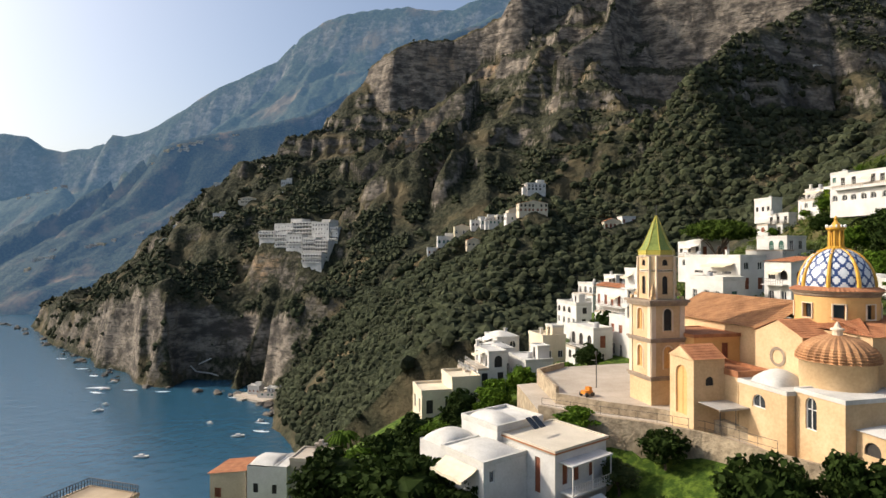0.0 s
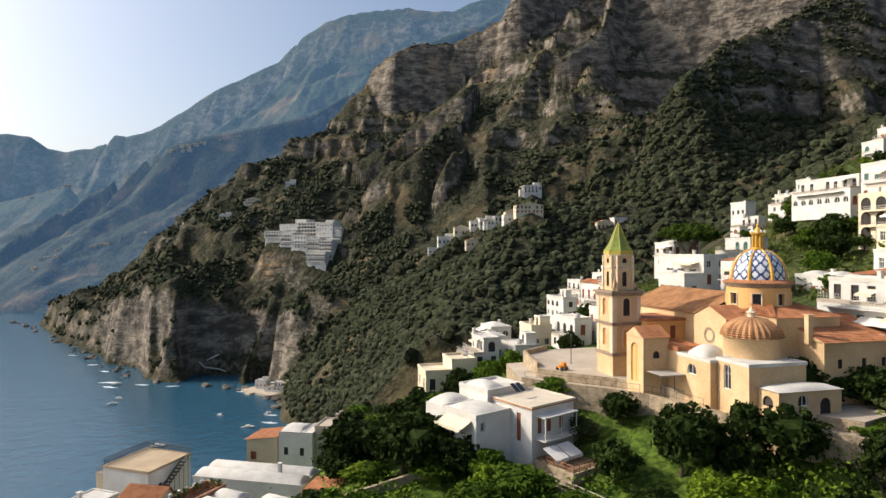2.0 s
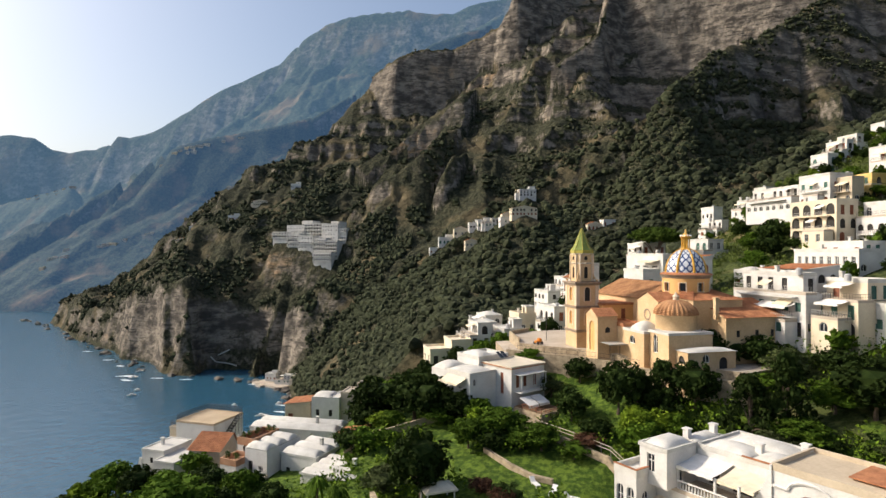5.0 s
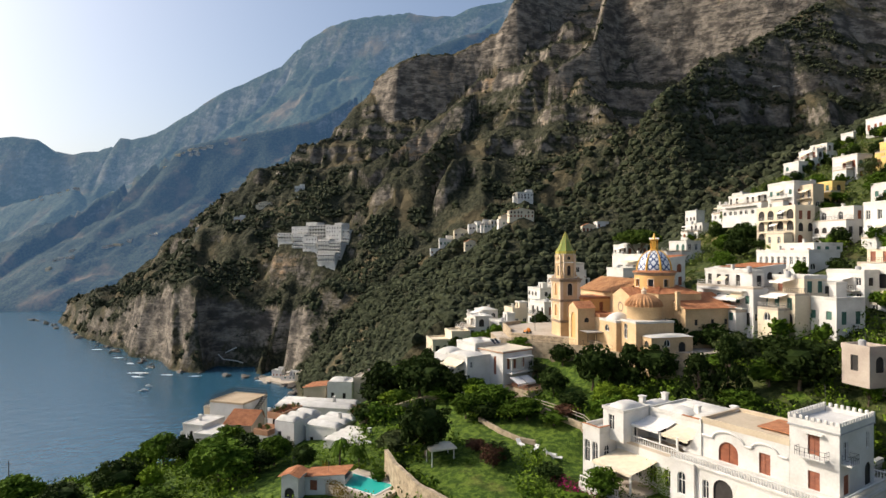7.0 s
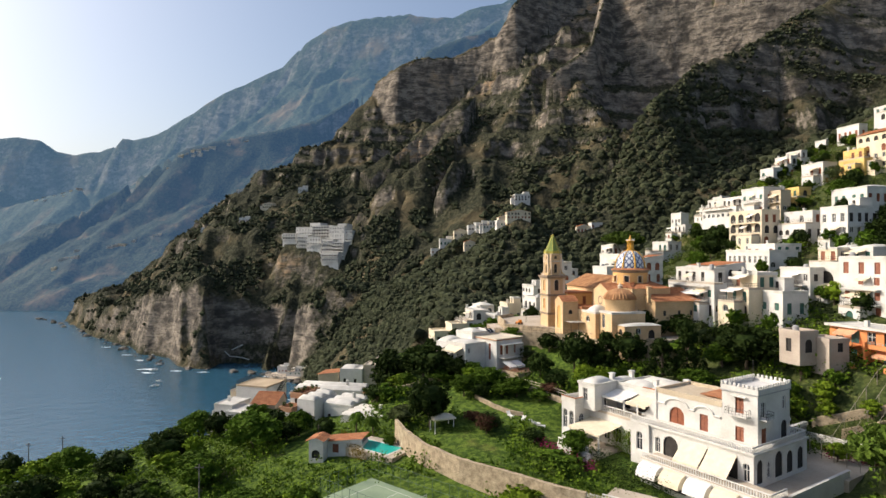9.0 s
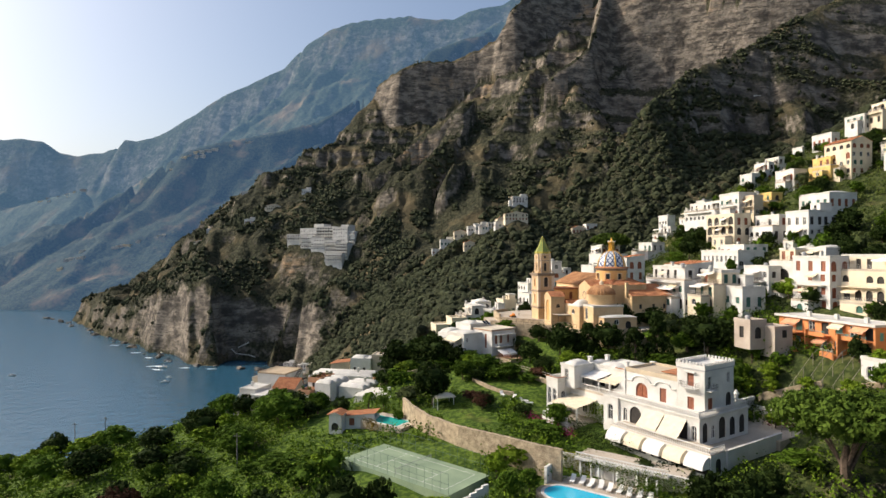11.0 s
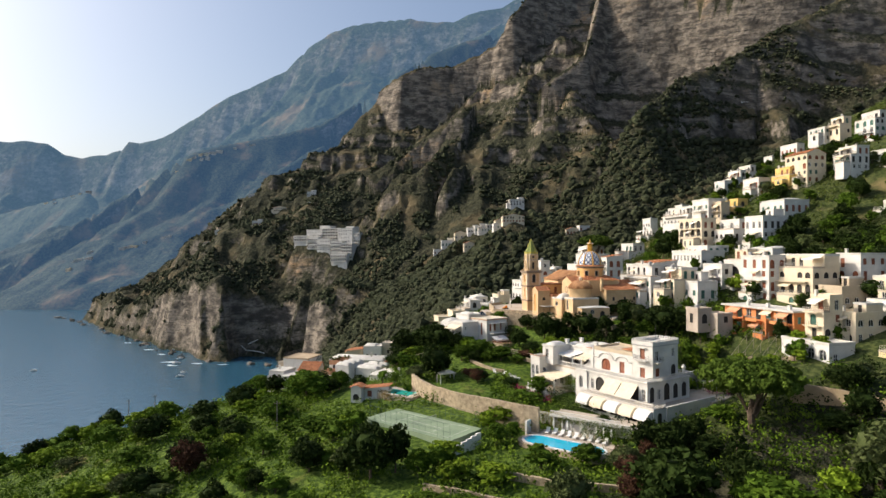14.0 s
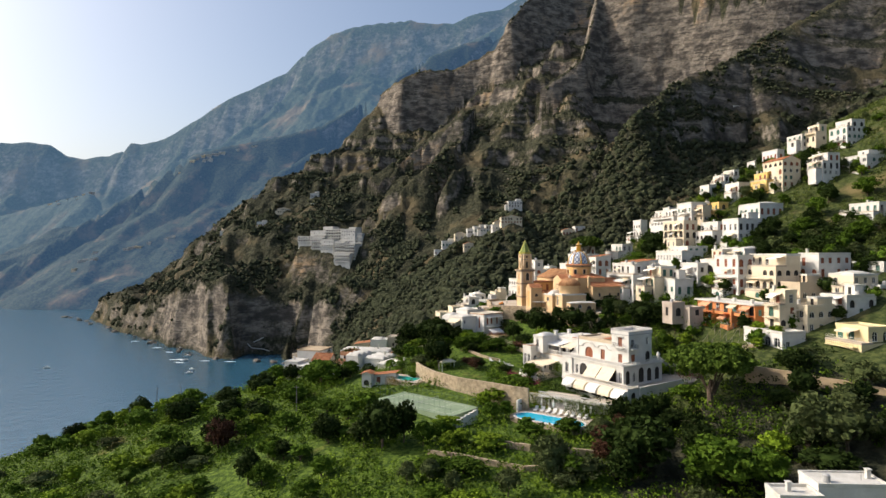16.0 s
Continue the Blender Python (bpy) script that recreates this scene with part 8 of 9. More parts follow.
def tree_kind(name, kind, material, label, seed, n=60, per=26, leaf=0.036, bare=0.3, category="tree"):
    """A model tree one metre high: trunk with limbs, and a crown of leaf sprays."""
    rs = np.random.RandomState(seed)
    cs, rd = clumps(rs, n, kind)
    v, q = leaf_cloud(rs, cs, rd, per, leaf)
    top = thing(name, pose(0, 0, 0), label, category, "trees")
    if kind == "round":
        # solid inner blob added to block light and darken the gaps between leaves
        shade_core, faces = blob_mesh(2, seed)
        shade_core = shade_core * np.array([0.3, 0.3, 0.24]) + np.array([0, 0, 0.6])
        faces = np.concatenate([faces, faces[:, :1]], 1) + len(v)
        v, q = np.concatenate([v, shade_core]), np.concatenate([q, faces])
    crown = new("crown", cloud_mesh("crown", v, q, material))
    crown.parent = top
    bm = bmesh.new()
    add_tube(bm, [(0, 0, -0.06), (0.012, 0.0, 0.1), (-0.008, 0.01, bare), (0.0, 0.0, 0.6 if kind != "pine" else 0.62)], [0.035, 0.026, 0.021, 0.012] if kind != "pine" else [0.042, 0.036, 0.032, 0.018], 7)
    for k in range(7):
        c = cs[k * (n // 7)]
        z0 = bare * (0.8 + 0.12 * (k % 3)) if kind != "pine" else 0.4 + 0.04 * (k % 3)
        add_tube(bm, [(0, 0, z0), (c[0] * 0.45, c[1] * 0.45, z0 + (c[2] - z0) * 0.6), (c[0] * 0.9, c[1] * 0.9, c[2])], [0.013, 0.009, 0.004], 5)
    part("trunk", bm, BARK, top)
    return top


def palm_kind():
    top = thing("palm_tree", pose(0, 0, 0), "tall palm with an arching feathery crown", "palm tree", "trees")
    bm = bmesh.new()
    add_tube(bm, [(0, 0, -0.05), (0.01, 0, 0.3), (0, 0, 0.68)], [0.045, 0.035, 0.04], 8)
    part("trunk", bm, BARK, top)
    rs = np.random.RandomState(9)
    bm = bmesh.new()
    for k in range(26):
        a, lift = 2 * math.pi * k / 26 + rs.uniform(-0.1, 0.1), rs.uniform(-0.1, 0.5)
        d, s = Vector((math.cos(a), math.sin(a), 0)), Vector((-math.sin(a), math.cos(a), 0))
        prev = None
        for i in range(8):
            t = i / 7
            p = Vector((0, 0, 0.68)) + d * 0.42 * t + Vector((0, 0, lift * t * 0.5 - 0.34 * t * t + 0.05 * t))
            if i:
                for e in (-1, 1):
                    bm.faces.new([bm.verts.new(q) for q in (prev, p, p + s * e * 0.09 * (1 - t * 0.6) - Vector((0, 0, 0.04)), prev + s * e * 0.09 * (1.1 - t * 0.6) - Vector((0, 0, 0.04)) + d * 0.02)])
            prev = p
    part("fronds", bm, LEAF, top)
    return top


KINDS = {
    "a": tree_kind("tree", "round", LEAF, "broad-leaved garden tree with a dense green crown", 1, 74, 26, 0.048),
    "b": tree_kind("evergreen_tree", "round", LEAF_DARK, "dark evergreen tree with a rounded dense crown", 2, 66, 23, 0.052),
    "g": tree_kind("tree", "round", LEAF_BRIGHT, "bright green fruit tree with a low crown", 3, 64, 30, 0.045, 0.2),
    "o": tree_kind("olive_tree", "round", LEAF_OLIVE, "grey-green olive tree with a loose crown", 4, 44, 22, 0.046, 0.24, "olive tree"),
    "c": tree_kind("conifer", "conifer", LEAF_DARK, "dark conifer with spreading tiers of branches", 5, 110, 24, 0.036, 0.2, "conifer"),
    "y": tree_kind("cypress", "cypress", LEAF_DARK, "narrow dark green cypress", 6, 80, 26, 0.03, 0.08, "cypress"),
    "r": tree_kind("tree", "round", LEAF_RED, "small tree with reddish brown foliage", 7, 60, 30, 0.04, 0.2),
    "p": palm_kind(),
    "u": tree_kind("umbrella_pine", "pine", leaf_material("pine_needles", (0.035, 0.065, 0.009), (0.1, 0.15, 0.022)), "tall umbrella pine with a flat spreading crown and bare trunk", 8, 330, 42, 0.02, 0.5, "umbrella pine"),
}
USED = set()


def plant(kind, x, y, h, w=None, z=None):
    m = pose(x, y, ground_z(x, y) if z is None else z, random.uniform(-3, 3), random.uniform(-3, 3), random.uniform(0, 360))
    w = w or h
    ob = KINDS[kind]
    if kind in USED:
        ob = copy_thing(ob, m)
    else:
        USED.add(kind)
        ob.matrix_world = m
    ob.scale = (w, w, h)
    return ob


# orchard and scrub trees over the hillside
KINDS["s"] = tree_kind("fruit_tree", "round", LEAF, "small fruit tree on the terraced hillside", 11, 26, 24, 0.07, 0.15)
KINDS["t"] = tree_kind("citrus_tree", "round", LEAF_BRIGHT, "light green fruit tree on the terraced hillside", 12, 26, 24, 0.07, 0.12)
rng = random.Random(5)
# umbrella pines by the villa and behind the church
plant("u", 51.8, -12.8, 18.9, 19.0, 82.7)
plant("u", 63, 133, 15.5, 16, 112.0)
# large trees of the gardens
for k, x, y, h, w in (("b", -13.6, 70.8, 8.8, 12.0), ("b", -5.7, 62.8, 8.3, 11.9), ("b", 0.2, 63.8, 6.4, 8.3), ("b", 3.9, 60.3, 4.1, 5.3), ("a", 16.1, 68.8, 3.6, 5.9), ("o", 18.4, 60.8, 3.7, 5.4), ("b", 23.6, 61.7, 4.6, 5.4), ("b", 19.7, 50.8, 5.5, 6.3), ("b", 26.4, 48.8, 8.5, 7.7), ("c", 33.0, 47.2, 10.1, 8.3), ("b", 37.2, 46.2, 6.9, 7.8), ("b", 31.7, 47.7, 6.3, 5.3), ("b", 40.7, 55.7, 4.7, 8.0), ("b", 45.9, 54.7, 5.8, 7.9), ("b", 50.0, 52.7, 5.2, 6.9), ("b", 53.8, 51.2, 2.9, 4.8), ("g", 32.0, 45.3, 4.7, 8.8), ("a", 8.1, 49.8, 4.7, 9.4), ("a", 3.3, 47.8, 4.4, 6.8)):
    plant(k, x, y, h, w)
for k, x, y, h, w in (("a", 11.0, 45.8, 2.7, 5.2), ("a", 28.0, 41.8, 5.1, 7.6), ("a", 33.3, 42.8, 4.6, 4.9), ("r", 20.3, 42.8, 2.4, 4.9), ("c", 44.8, 36.2, 11.8, 8.3), ("p", -16.9, 96.8, 8.2, 7.0), ("a", -10.0, 55.8, 1.6, 5.1), ("b", -15.6, 54.8, 4.2, 6.7), ("a", 34.0, 40.3, 3.4, 5.4), ("a", 36.9, 37.8, 2.4, 4.6), ("b", 29.9, 50.2, 5.1, 5.5), ("b", -3.4, 35.7, 9.6, 9.2), ("b", -14.5, 67.7, 4.6, 8.8), ("b", 7.2, 30.2, 3.3, 5.6), ("o", 51.0, 47.1, 5.0, 7.3), ("c", 40.5, 36.6, 10.1, 9.3), ("a", 44.7, 32.6, 3.9, 8.0), ("b", 54.5, 33.1, 7.7, 10.3), ("b", 56.9, 44.1, 3.7, 7.1)):
    plant(k, x, y, h, w)
for k, x, y, h, w in (("b", 61.0, 39.1, 3.4, 5.7), ("a", 51.6, 36.6, 4.3, 7.5), ("b", 46.5, 30.1, 2.0, 3.5), ("p", -17.6, 38.2, 6.1, 3.8), ("p", -14.0, 34.7, 5.9, 3.6), ("b", -36.1, 48.2, 5.8, 7.4), ("b", -30.7, 49.7, 3.0, 5.3), ("a", -39.7, 45.2, 3.8, 7.2), ("b", -7.5, 31.7, 2.4, 3.5), ("a", -10.5, 30.2, 2.4, 2.6), ("b", 14.3, 24.7, 2.6, 4.8), ("b", 22.0, 44.6, 3.3, 5.1), ("a", 14.0, 44.7, 3.8, 7.1), ("b", 6.6, 46.2, 3.3, 5.2), ("a", -1.1, 58.7, 3.2, 7.0), ("r", 4.5, 34.7, 2.1, 3.6), ("b", 43.3, 54.1, 7.2, 5.6), ("b", 40.0, 59.1, 5.4, 8.2), ("b", 49.3, 58.1, 3.7, 8.1)):
    plant(k, x, y, h, w)
for k, x, y, h in (("b", -8, 80, 6.5), ("b", -4, 84, 6), ("a", -1, 79, 5), ("b", 2, 86, 5.5), ("a", -11, 76, 6), ("b", 3, 80, 4.5), ("a", 6, 85, 4.5), ("b", -3, 74, 6), ("a", 8, 90, 5), ("b", 3, 92, 5)):
    plant(k, x, y, h, h * random.uniform(1.05, 1.3))
# the hillside below the court and the pool
for k, x, y, h, w in (("b", -2.5, 60.0, 8.0, 9.0), ("b", 2.6, 58.0, 5.6, 7.0), ("a", 5.6, 55.0, 4.2, 5.5), ("g", 27.5, 43.5, 4.6, 6.0), ("r", 6.6, 29.0, 3.6, 4.2), ("b", -55.3, 7.3, 7.7, 8.2), ("b", -60.8, 0.3, 6.2, 7.0), ("b", -39.9, -17.1, 7.0, 6.0), ("b", -35.2, -9.7, 4.2, 4.5), ("b", -27.0, -5.7, 5.9, 7.4), ("b", -14.0, -15.1, 9.4, 9.0), ("b", -54.9, 39.8, 6.4, 8.1), ("b", -50.2, 12.3, 3.1, 5.4), ("a", -25.0, -21.1, 3.8, 5.1), ("b", -65.0, 40.3, 5.5, 8.6), ("a", -43.9, 28.8, 5.1, 9.0), ("a", -37.9, 39.3, 7.4, 11.8), ("b", -31.9, 41.8, 4.0, 5.4), ("b", -51.5, 24.8, 3.6, 6.8), ("a", -73.4, 18.8, 3.5, 8.5), ("a", -81.8, 53.3, 5.9, 9.3), ("a", -91.3, 40.8, 5.0, 9.7)):
    plant(k, x, y, h, w)
for k, x, y, h, w in (("b", -14.7, -12.3, 7.7, 5.4), ("b", -10.0, -13.8, 8.5, 4.9), ("b", -18.2, -12.6, 5.4, 5.4), ("b", -26.4, -7.1, 5.3, 5.9), ("r", -53.6, 4.9, 8.1, 7.5), ("b", -49.3, 19.4, 4.3, 6.1), ("a", -49.2, 8.4, 4.4, 5.0), ("b", -56.3, 42.6, 6.9, 8.7), ("a", -41.2, 23.9, 5.7, 7.6), ("a", -39.2, 6.9, 4.4, 6.6), ("b", -74.1, 30.2, 6.6, 9.3), ("b", -60.0, 26.7, 5.2, 7.7)):
    plant(k, x, y, h, w)
for k, x, y, h, w in (("b", 31.4, -31.1, 10.0, 12.8), ("b", 29.5, -0.5, 3.2, 4.0), ("o", 16.1, -30.6, 6.9, 7.7), ("o", 21.2, -32.6, 4.2, 9.1), ("a", 41.2, -38.0, 7.9, 12.6), ("a", 48.0, -40.0, 5.9, 7.9), ("o", 58.3, -34.0, 9.7, 11.6), ("o", 62.8, -36.5, 8.5, 10.3), ("b", 57.6, -40.5, 4.1, 8.8)):
    plant(k, x, y, h, w)
for k, x, y, h in (("a", -6.0, -15.7, 4.6), ("a", -2.6, -14.2, 4), ("a", 8.3, -4.2, 4.0), ("a", 11.6, -2.2, 3.4), ("o", -8.3, -30.7, 4), ("o", -4.4, -30.7, 4), ("o", -0.7, -36, 4), ("o", 15.2, -33, 5), ("o", 8.3, -37, 4.4), ("r", 28, -20, 4.5), ("r", 26.5, -27, 5),
                   ("b", 27.3, -34, 7), ("b", 36.9, -16, 7), ("y", 43.5, -24, 8), ("b", 62, -28, 6), ("b", 42, -12, 5), ("r", 33, -15, 4), ("b", 66, -20, 6)):
    plant(k, x, y, h, h * random.uniform(0.85, 1.1))
# the seaward brow
for k, x, y, h in (("b", -103, 63, 8), ("b", -96, 66, 6.5), ("o", -88, 68, 5), ("o", -82, 70, 5), ("a", -74, 70, 5), ("a", -66, 68, 5.5), ("a", -60, 62, 5.5), ("b", -114, 46, 5), ("a", -118, 38, 5), ("a", -108, 52, 5.5), ("a", -56, 58, 6), ("b", -50, 54, 5.5), ("a", -44, 50, 5), ("a", -30, 44, 5), ("b", -24, 40, 4)):
    plant(k, x, y, h, h * random.uniform(1.0, 1.4))
# trees between the village houses
for k, x, y, h in (("b", 34, 118, 8), ("b", 26, 104, 5), ("a", 13.3, 98, 5.5), ("a", 8.9, 95, 5), ("a", 20, 97, 5), ("b", 81, 105, 7), ("b", 86, 112, 8), ("a", 84, 118, 6), ("b", 92, 122, 7), ("a", 74, 98, 6), ("b", 95, 145, 6), ("b", 112, 146, 7), ("a", 118, 100, 7), ("b", 124, 104, 6),
                   ("b", 108, 70, 7), ("b", 114, 76, 7), ("a", 120, 66, 7), ("b", 126, 72, 7), ("a", 132, 78, 7), ("b", 121, 58, 6), ("a", 128, 52, 6), ("b", 136, 48, 6), ("a", 144, 56, 6), ("b", 140, 84, 7), ("a", 150, 78, 7), ("b", 150, 112, 7), ("a", 146, 122, 6), ("b", 140, 130, 6), ("a", 120, 130, 5)):
    plant(k, x, y, h, h * random.uniform(1.0, 1.35))

# lawns: kept clear of shrubs, and hedges that edge them
CLEAR = [(-28, 56, 22, 20), (-46, 72, 22, 20), (36, 14, 24, 26), (25, 30, 22, 18), (48, 6, 22, 18), (20, -6, 17, 15), (-6.5, -2.5, 22, 16), (-13, 29, 14, 12), (-6, 5, 22, 22), (9, 62, 20, 18), (34, 70, 36, 38), (4, 25, 10, 13), (19, 37, 10, 7), (9, 39, 14, 12), (1, 31, 10, 8), (25, 47, 9, 8), (66, 14, 16, 10), (2, 102, 30, 22), (36, 120, 18, 50), (57, -42, 20, 10)]


def clear_of(x, y):
    return not any(abs(x - cx) < w / 2 and abs(y - cy) < d / 2 for cx, cy, w, d in CLEAR)


def hedge(pts, h, w, material=None):
    rs = np.random.RandomState(int(abs(pts[0][0] * 10)))
    cs = []
    for x, y in along(pts, 0.5):
        g = ground_z(x, y)
        for z in np.arange(0.2, h, 0.45):
            cs.append((x + rs.uniform(-0.15, 0.15), y + rs.uniform(-0.15, 0.15), g + z))
    v, q = leaf_cloud(rs, cs, [w * 0.55] * len(cs), 16, 0.13)
    return tagged(new("hedge", cloud_mesh("hedge", v, q, material or LEAF)), "clipped green garden hedge along the terrace", "hedge", "hedges")


hedge([(-5.6, 30), (-1.6, 21.5), (4, 14.6), (10.5, 9.6), (16, 5.2)], 1.1, 1.1)
hedge([(-1, 33), (4, 30)], 0.9, 0.9)
hedge([(-9, 37), (-8.2, 32)], 2.0, 1.8)
hedge([(4, -8), (10, -1)], 1.6, 1.8)
hedge([(9.5, 8.0), (13.5, 4.4), (17.5, 1.0)], 3.0, 0.9, LEAF_BRIGHT)
hedge([(24.5, -3.6), (29.5, -7.2)], 2.6, 1.2, LEAF)
hedge([(-19.5, 36), (-17.5, 29), (-14.5, 25.5)], 2.2, 1.2, leaf_material("golden_creeper", (0.12, 0.09, 0.01), (0.26, 0.18, 0.02)))
hedge([(12, 22), (15.5, 16), (19, 11.5)], 1.8, 2.0)
hedge([(15, 24), (18, 18.5), (21.5, 14)], 1.5, 1.6, FLOWER)
hedge([(22, 16), (26.5, 10), (29.5, 5.5)], 2.6, 2.4, LEAF_DARK)
hedge([(18, 10), (23, 5.5), (28, 0.5)], 1.8, 2.2)
hedge([(23.5, 9), (28, 3), (33, -3)], 1.6, 2.0, LEAF_DARK)
hedge([(33, -6), (39, -8), (46, -7)], 2.2, 1.8, LEAF_DARK)
hedge([(26.5, 21.5), (28.5, 18.5)], 3.4, 1.8, LEAF_BRIGHT)
hedge([(49, 19), (56, 14.5), (64, 8)], 1.8, 3.0)
hedge([(50, 22), (58, 17.5), (66, 12)], 2.0, 2.6, LEAF_DARK)
for x, y in ((47, 24), (51, 25), (55, 22), (60, 19), (64, 15), (68, 10), (58, 25), (63, 22), (60, 9.5), (56, 11), (52, 14.5), (66, 5), (70, 3)):
    plant("s" if x % 2 else "t", x, y, 2.8, 3.4)
hedge([(56, 13), (64, 6)], 1.2, 2.0, FLOWER)
hedge([(29, -9.5), (31, -11)], 1.0, 1.2, FLOWER)
hedge([(53.5, 99), (56.5, 97)], 3.0, 2.4, leaf_material("red_bougainvillea", (0.12, 0.01, 0.02), (0.22, 0.025, 0.04)))


def creeper(m, line, z0, z1, material, label):
    """Climbing leaves over a wall: line in plan and heights, in the frame of m."""
    rs = np.random.RandomState(int(abs(line[0][0] * 10)) + 3)
    cs = [tuple(m @ Vector((x, y, z))) for x, y in along(line, 0.4) for z in np.arange(z0, z1, 0.4)]
    v, q = leaf_cloud(rs, cs, [0.42] * len(cs), 14, 0.12)
    return tagged(new("creeper", cloud_mesh("creeper", v, q, material)), label, "creeper", "creepers by the pool")


POT_LEAF = leaf_material("pot_leaves", (0.03, 0.055, 0.012), (0.09, 0.14, 0.03))
for pot, k in POTTED:
    rs = np.random.RandomState(200 + k)
    v, q = leaf_cloud(rs, [(0.2 * rs.uniform(-1, 1), 0.2 * rs.uniform(-1, 1), 0.75 + 0.22 * i) for i in range(4)], [0.42, 0.5, 0.45, 0.3], 60, 0.1)
    leaves = new("foliage", cloud_mesh("foliage", v, q, POT_LEAF))
    leaves.parent = pot
IVY = leaf_material("ivy_leaves", (0.05, 0.08, 0.012), (0.15, 0.19, 0.03))
creeper(dm, [(-8.8, 8.5), (-4.0, 8.4)], 0.2, 3.2, leaf_material("yellow_creeper", (0.1, 0.11, 0.012), (0.26, 0.25, 0.03)), "yellow-green creeper over the pool terrace wall")
creeper(dm, [(-4.0, 7.5), (3.5, 7.5)], 2.0, 3.1, IVY, "green creeper hanging along the pool colonnade")
creeper(dm, [(3.5, 7.6), (10.5, 7.8)], 0.0, 3.0, IVY, "thick green ivy covering the pool terrace wall")


def scatter(name, n, area, keep, size, material, seed, per, leaf, label, clump=2, lift=0.45):
    """Many small leafy clumps on the ground, joined as one growth."""
    rs = np.random.RandomState(seed)
    x, y = rs.uniform(area[0], area[1], n), rs.uniform(area[2], area[3], n)
    ok = keep(x, y)
    x, y = x[ok], y[ok]
    z = land(x, y)
    s = rs.uniform(size[0], size[1], len(x))
    cs, rd = [], []
    for i in range(len(x)):
        for k in range(clump):
            cs.append((x[i] + rs.uniform(-0.6, 0.6) * s[i], y[i] + rs.uniform(-0.6, 0.6) * s[i], z[i] + s[i] * lift * rs.uniform(0.3, 1.6)))
            rd.append(s[i] * rs.uniform(0.35, 0.6))
    v, q = leaf_cloud(rs, cs, rd, per, leaf)
    return tagged(new(name, cloud_mesh(name, v, q, material)), label, "shrubs", kind="stuff")


vclear = np.vectorize(clear_of)
made = 0
while made < 150:
    x, y = rng.uniform(-122, 60), rng.uniform(-55, 72)
    if clear_of(x, y) and y < 74 and x + 0.9 * y > -105 and (x < 25 or y > 20 or rng.random() < 0.3):
        plant(rng.choice("sstttao"), x, y, rng.uniform(2.2, 4.6), rng.uniform(3.8, 8.0))
        made += 1

made = 0
while made < 26:
    x, y = rng.uniform(28, 76), rng.uniform(-50, -8)
    if clear_of(x, y) and math.hypot(x - 51.8, y + 13) > 8 and not (44 < x < 58 and y < -15) and not (x < 33 and y > -17):
        plant(rng.choice("bbbo"), x, y, rng.uniform(3.5, 6.5), rng.uniform(4.5, 7.5))
        made += 1
# planting at the feet of the village houses
for ob in [o for o in bpy.data.objects if o.name.split(".")[0] == "house" and 58 < o.matrix_world.translation.x < 180 and -5 < o.matrix_world.translation.y < 170]:
    p = ob.matrix_world.translation
    for k in range(3 if p.x > 95 else 2):
        x, y = p.x - rng.uniform(1.5, 3.5), p.y + rng.uniform(-3, 7)
        plant(rng.choice("sssbt"), x, y, rng.uniform(2.6, 5.0), rng.uniform(2.8, 5.0))
made = 0
while made < 130:
    x, y = rng.uniform(58, 200), rng.uniform(25, 165)
    if x - 0.55 * y > 22 and not (x < 112 and y < 62) and rng.random() < 0.7:
        plant(rng.choice("ssbbo"), x, y, rng.uniform(3.0, 5.5), rng.uniform(3.5, 6.5))
        made += 1

made = 0
while made < 60:
    x, y = rng.uniform(100, 152), rng.uniform(18, 68)
    if not (x < 112 and y < 32) and not (134 < x and 56 < y):
        plant(rng.choice("sbbbo"), x, y, rng.uniform(3.5, 6.5), rng.uniform(4.5, 8.0))
        made += 1


def near_keep(x, y):
    return vclear(x, y) & (land(x, y) > 30) & (fbm(x / 9, y / 9, 3, 91) > 0.38)


scatter("shrubs", 12000, (-128, 75, -60, 74), near_keep, (0.9, 3.2), SHRUB, 21, 9, 0.28, "low green shrubs and vines over the hillside")
scatter("shrubs", 900, (30, 80, -45, 60), near_keep, (1.0, 2.6), LEAF_DARK, 22, 13, 0.26, "dark shrubs between the gardens")
scatter("shrubs", 7500, (60, 235, 30, 190), lambda x, y: (land(x, y) > 30) & (fbm(x / 12, y / 12, 3, 92) > 0.36) & ~((x < 100) & (y < 60)), (1.0, 2.8), leaf_material("slope_shrubs", (0.035, 0.055, 0.012), (0.11, 0.135, 0.032)), 23, 7, 0.36, "green scrub between the village houses")


def clod(seed):
    rs = random.Random(seed)
    v = np.array([(1, 0, 0), (0, 1, 0), (-1, 0, 0), (0, -1, 0), (0, 0, 1), (0, 0, -1)], float) * np.array([[rs.uniform(0.75, 1.25)] for _ in range(6)])
    return v, np.array([(0, 1, 4), (1, 2, 4), (2, 3, 4), (3, 0, 4), (1, 0, 5), (2, 1, 5), (3, 2, 5), (0, 3, 5)])


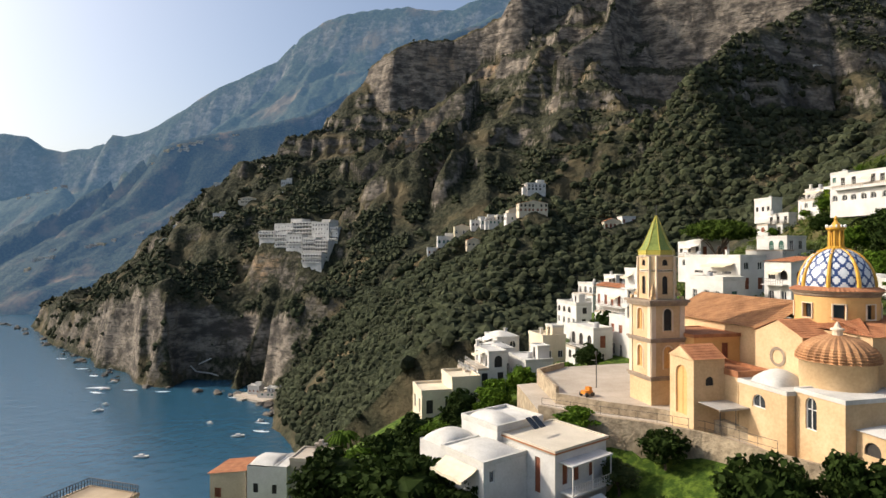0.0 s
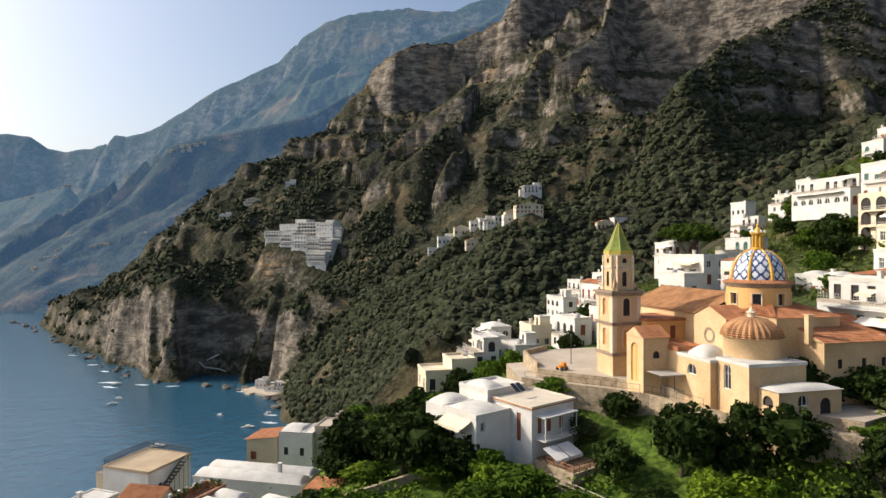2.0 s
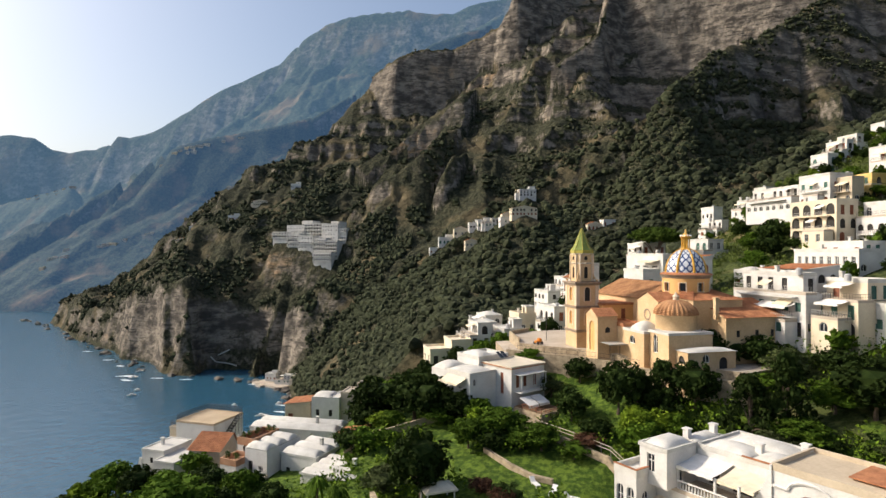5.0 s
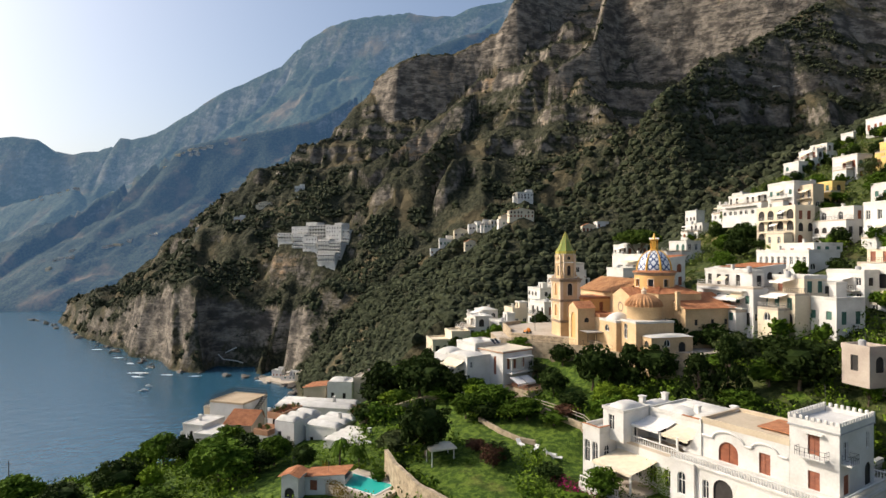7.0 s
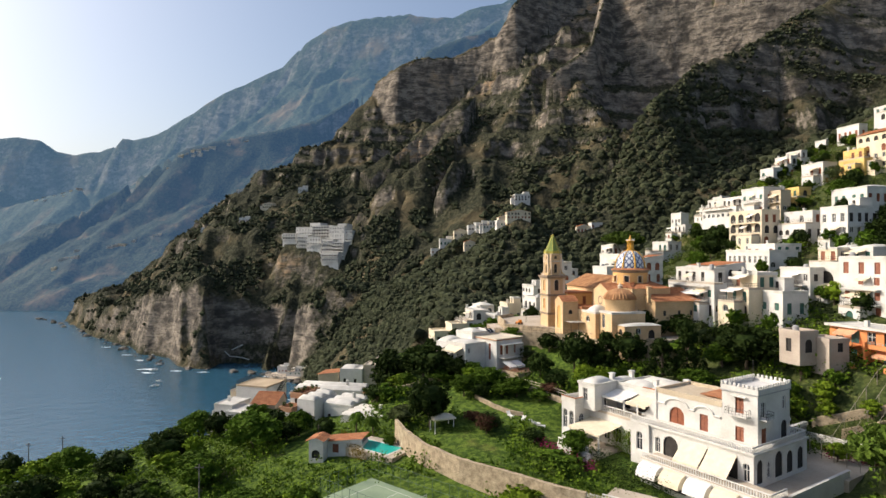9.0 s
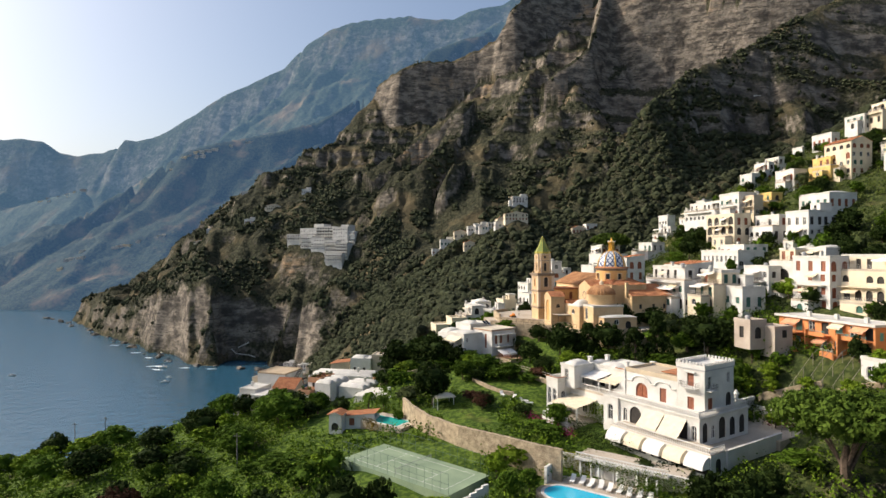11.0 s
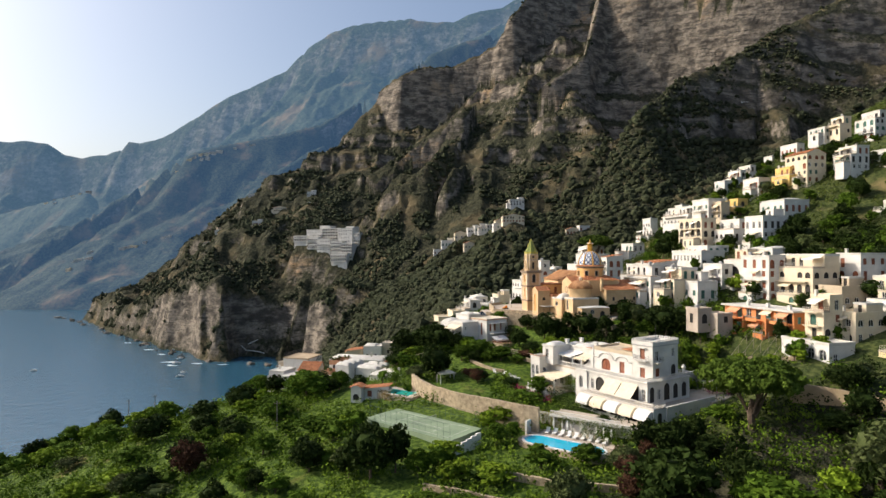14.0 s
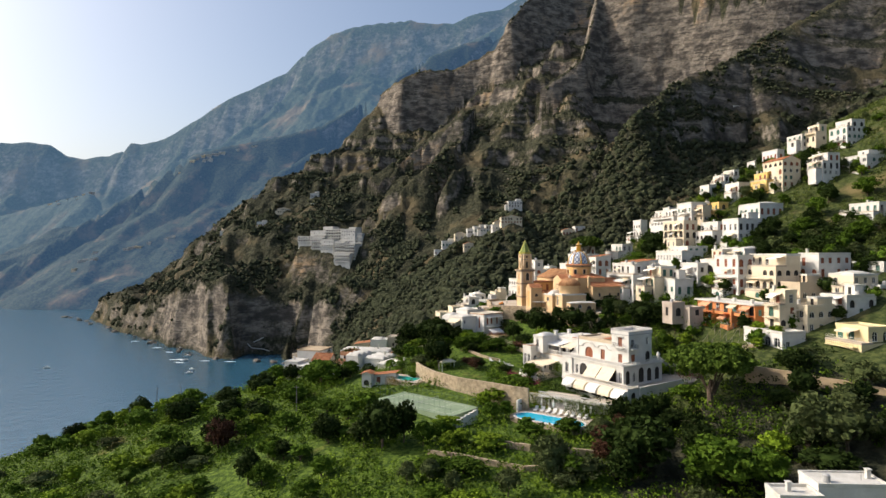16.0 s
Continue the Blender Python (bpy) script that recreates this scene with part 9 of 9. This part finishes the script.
def mountain_scrub(n, seed):
    """Bushes and low trees all over the mountain, thinning out on the steepest rock."""
    rs = np.random.RandomState(seed)
    k = n // 3
    slope_n = 6000
    x = np.concatenate([rs.uniform(-125, -20, slope_n), rs.uniform(-620, 420, k), rs.uniform(-60, 420, k), rs.uniform(-560, 60, n - 2 * k)])
    y = np.concatenate([rs.uniform(215, 450, slope_n), rs.uniform(200, 860, k), rs.uniform(220, 520, k), rs.uniform(400, 720, n - 2 * k)])
    z = land(x, y)
    slope = np.hypot(land(x + 2, y) - z, land(x, y + 2) - z) / 2
    keep = (z > SEA + 5) & (slope < 2.6 + 0.9 * rs.uniform(-0.3, 0.6, n + slope_n)) & ((fbm(x / 35, y / 35, 4, 55) > 0.39 + 0.11 * step(170, 340, z)) | ((np.arange(n + slope_n) < slope_n) & (fbm(x / 20, y / 20, 3, 56) > 0.36))) & ~((y < 235) & (x > 60))
    for hx, hy, hw, hh in ON_MOUNTAIN:
        keep &= ~((abs(x - hx) < hw / 2 + 1) & (y > hy - 7) & (y < hy + 8))
    keep &= ~((x < 70) & (z > 165) & (fbm(x / 28, y / 28, 4, 58) < 0.47))
    c, d = math.cos(radians(-20)), math.sin(radians(-20))
    u, v = (x + 169) * c + (y - 527) * d, (y - 527) * c - (x + 169) * d
    keep &= ~((u > -4) & (u < 84) & (v > -17) & (v < 22))
    x, y, z = x[keep], y[keep], z[keep]
    models, small = [blob_mesh(1, k) for k in range(9)], [clod(k) for k in range(9)]
    vs, fs, at = [], [], 0
    for i in range(len(x)):
        v, f = models[i % 9] if y[i] < 440 else small[i % 9]
        s = (0.6 + 3.2 * rs.uniform(0, 1) ** 2.2) * (0.8 if z[i] > 250 else 1)
        a = rs.uniform(0, 6.28)
        c, d = math.cos(a), math.sin(a)
        w = np.stack([(v[:, 0] * c - v[:, 1] * d) * s, (v[:, 0] * d + v[:, 1] * c) * s, v[:, 2] * s * rs.uniform(0.7, 1.1)], 1) + (x[i], y[i], z[i] + 0.3 * s)
        vs.append(w)
        fs.append(f + at)
        at += len(v)
    me = bpy.data.meshes.new("mountain_scrub")
    me.from_pydata(np.concatenate(vs).tolist(), [], np.concatenate(fs).tolist())
    me.materials.append(SCRUB)
    return tagged(new("mountain_scrub", me), "dark evergreen scrub and low trees over the mountain", "scrub", kind="stuff")


mountain_scrub(100000, 77)
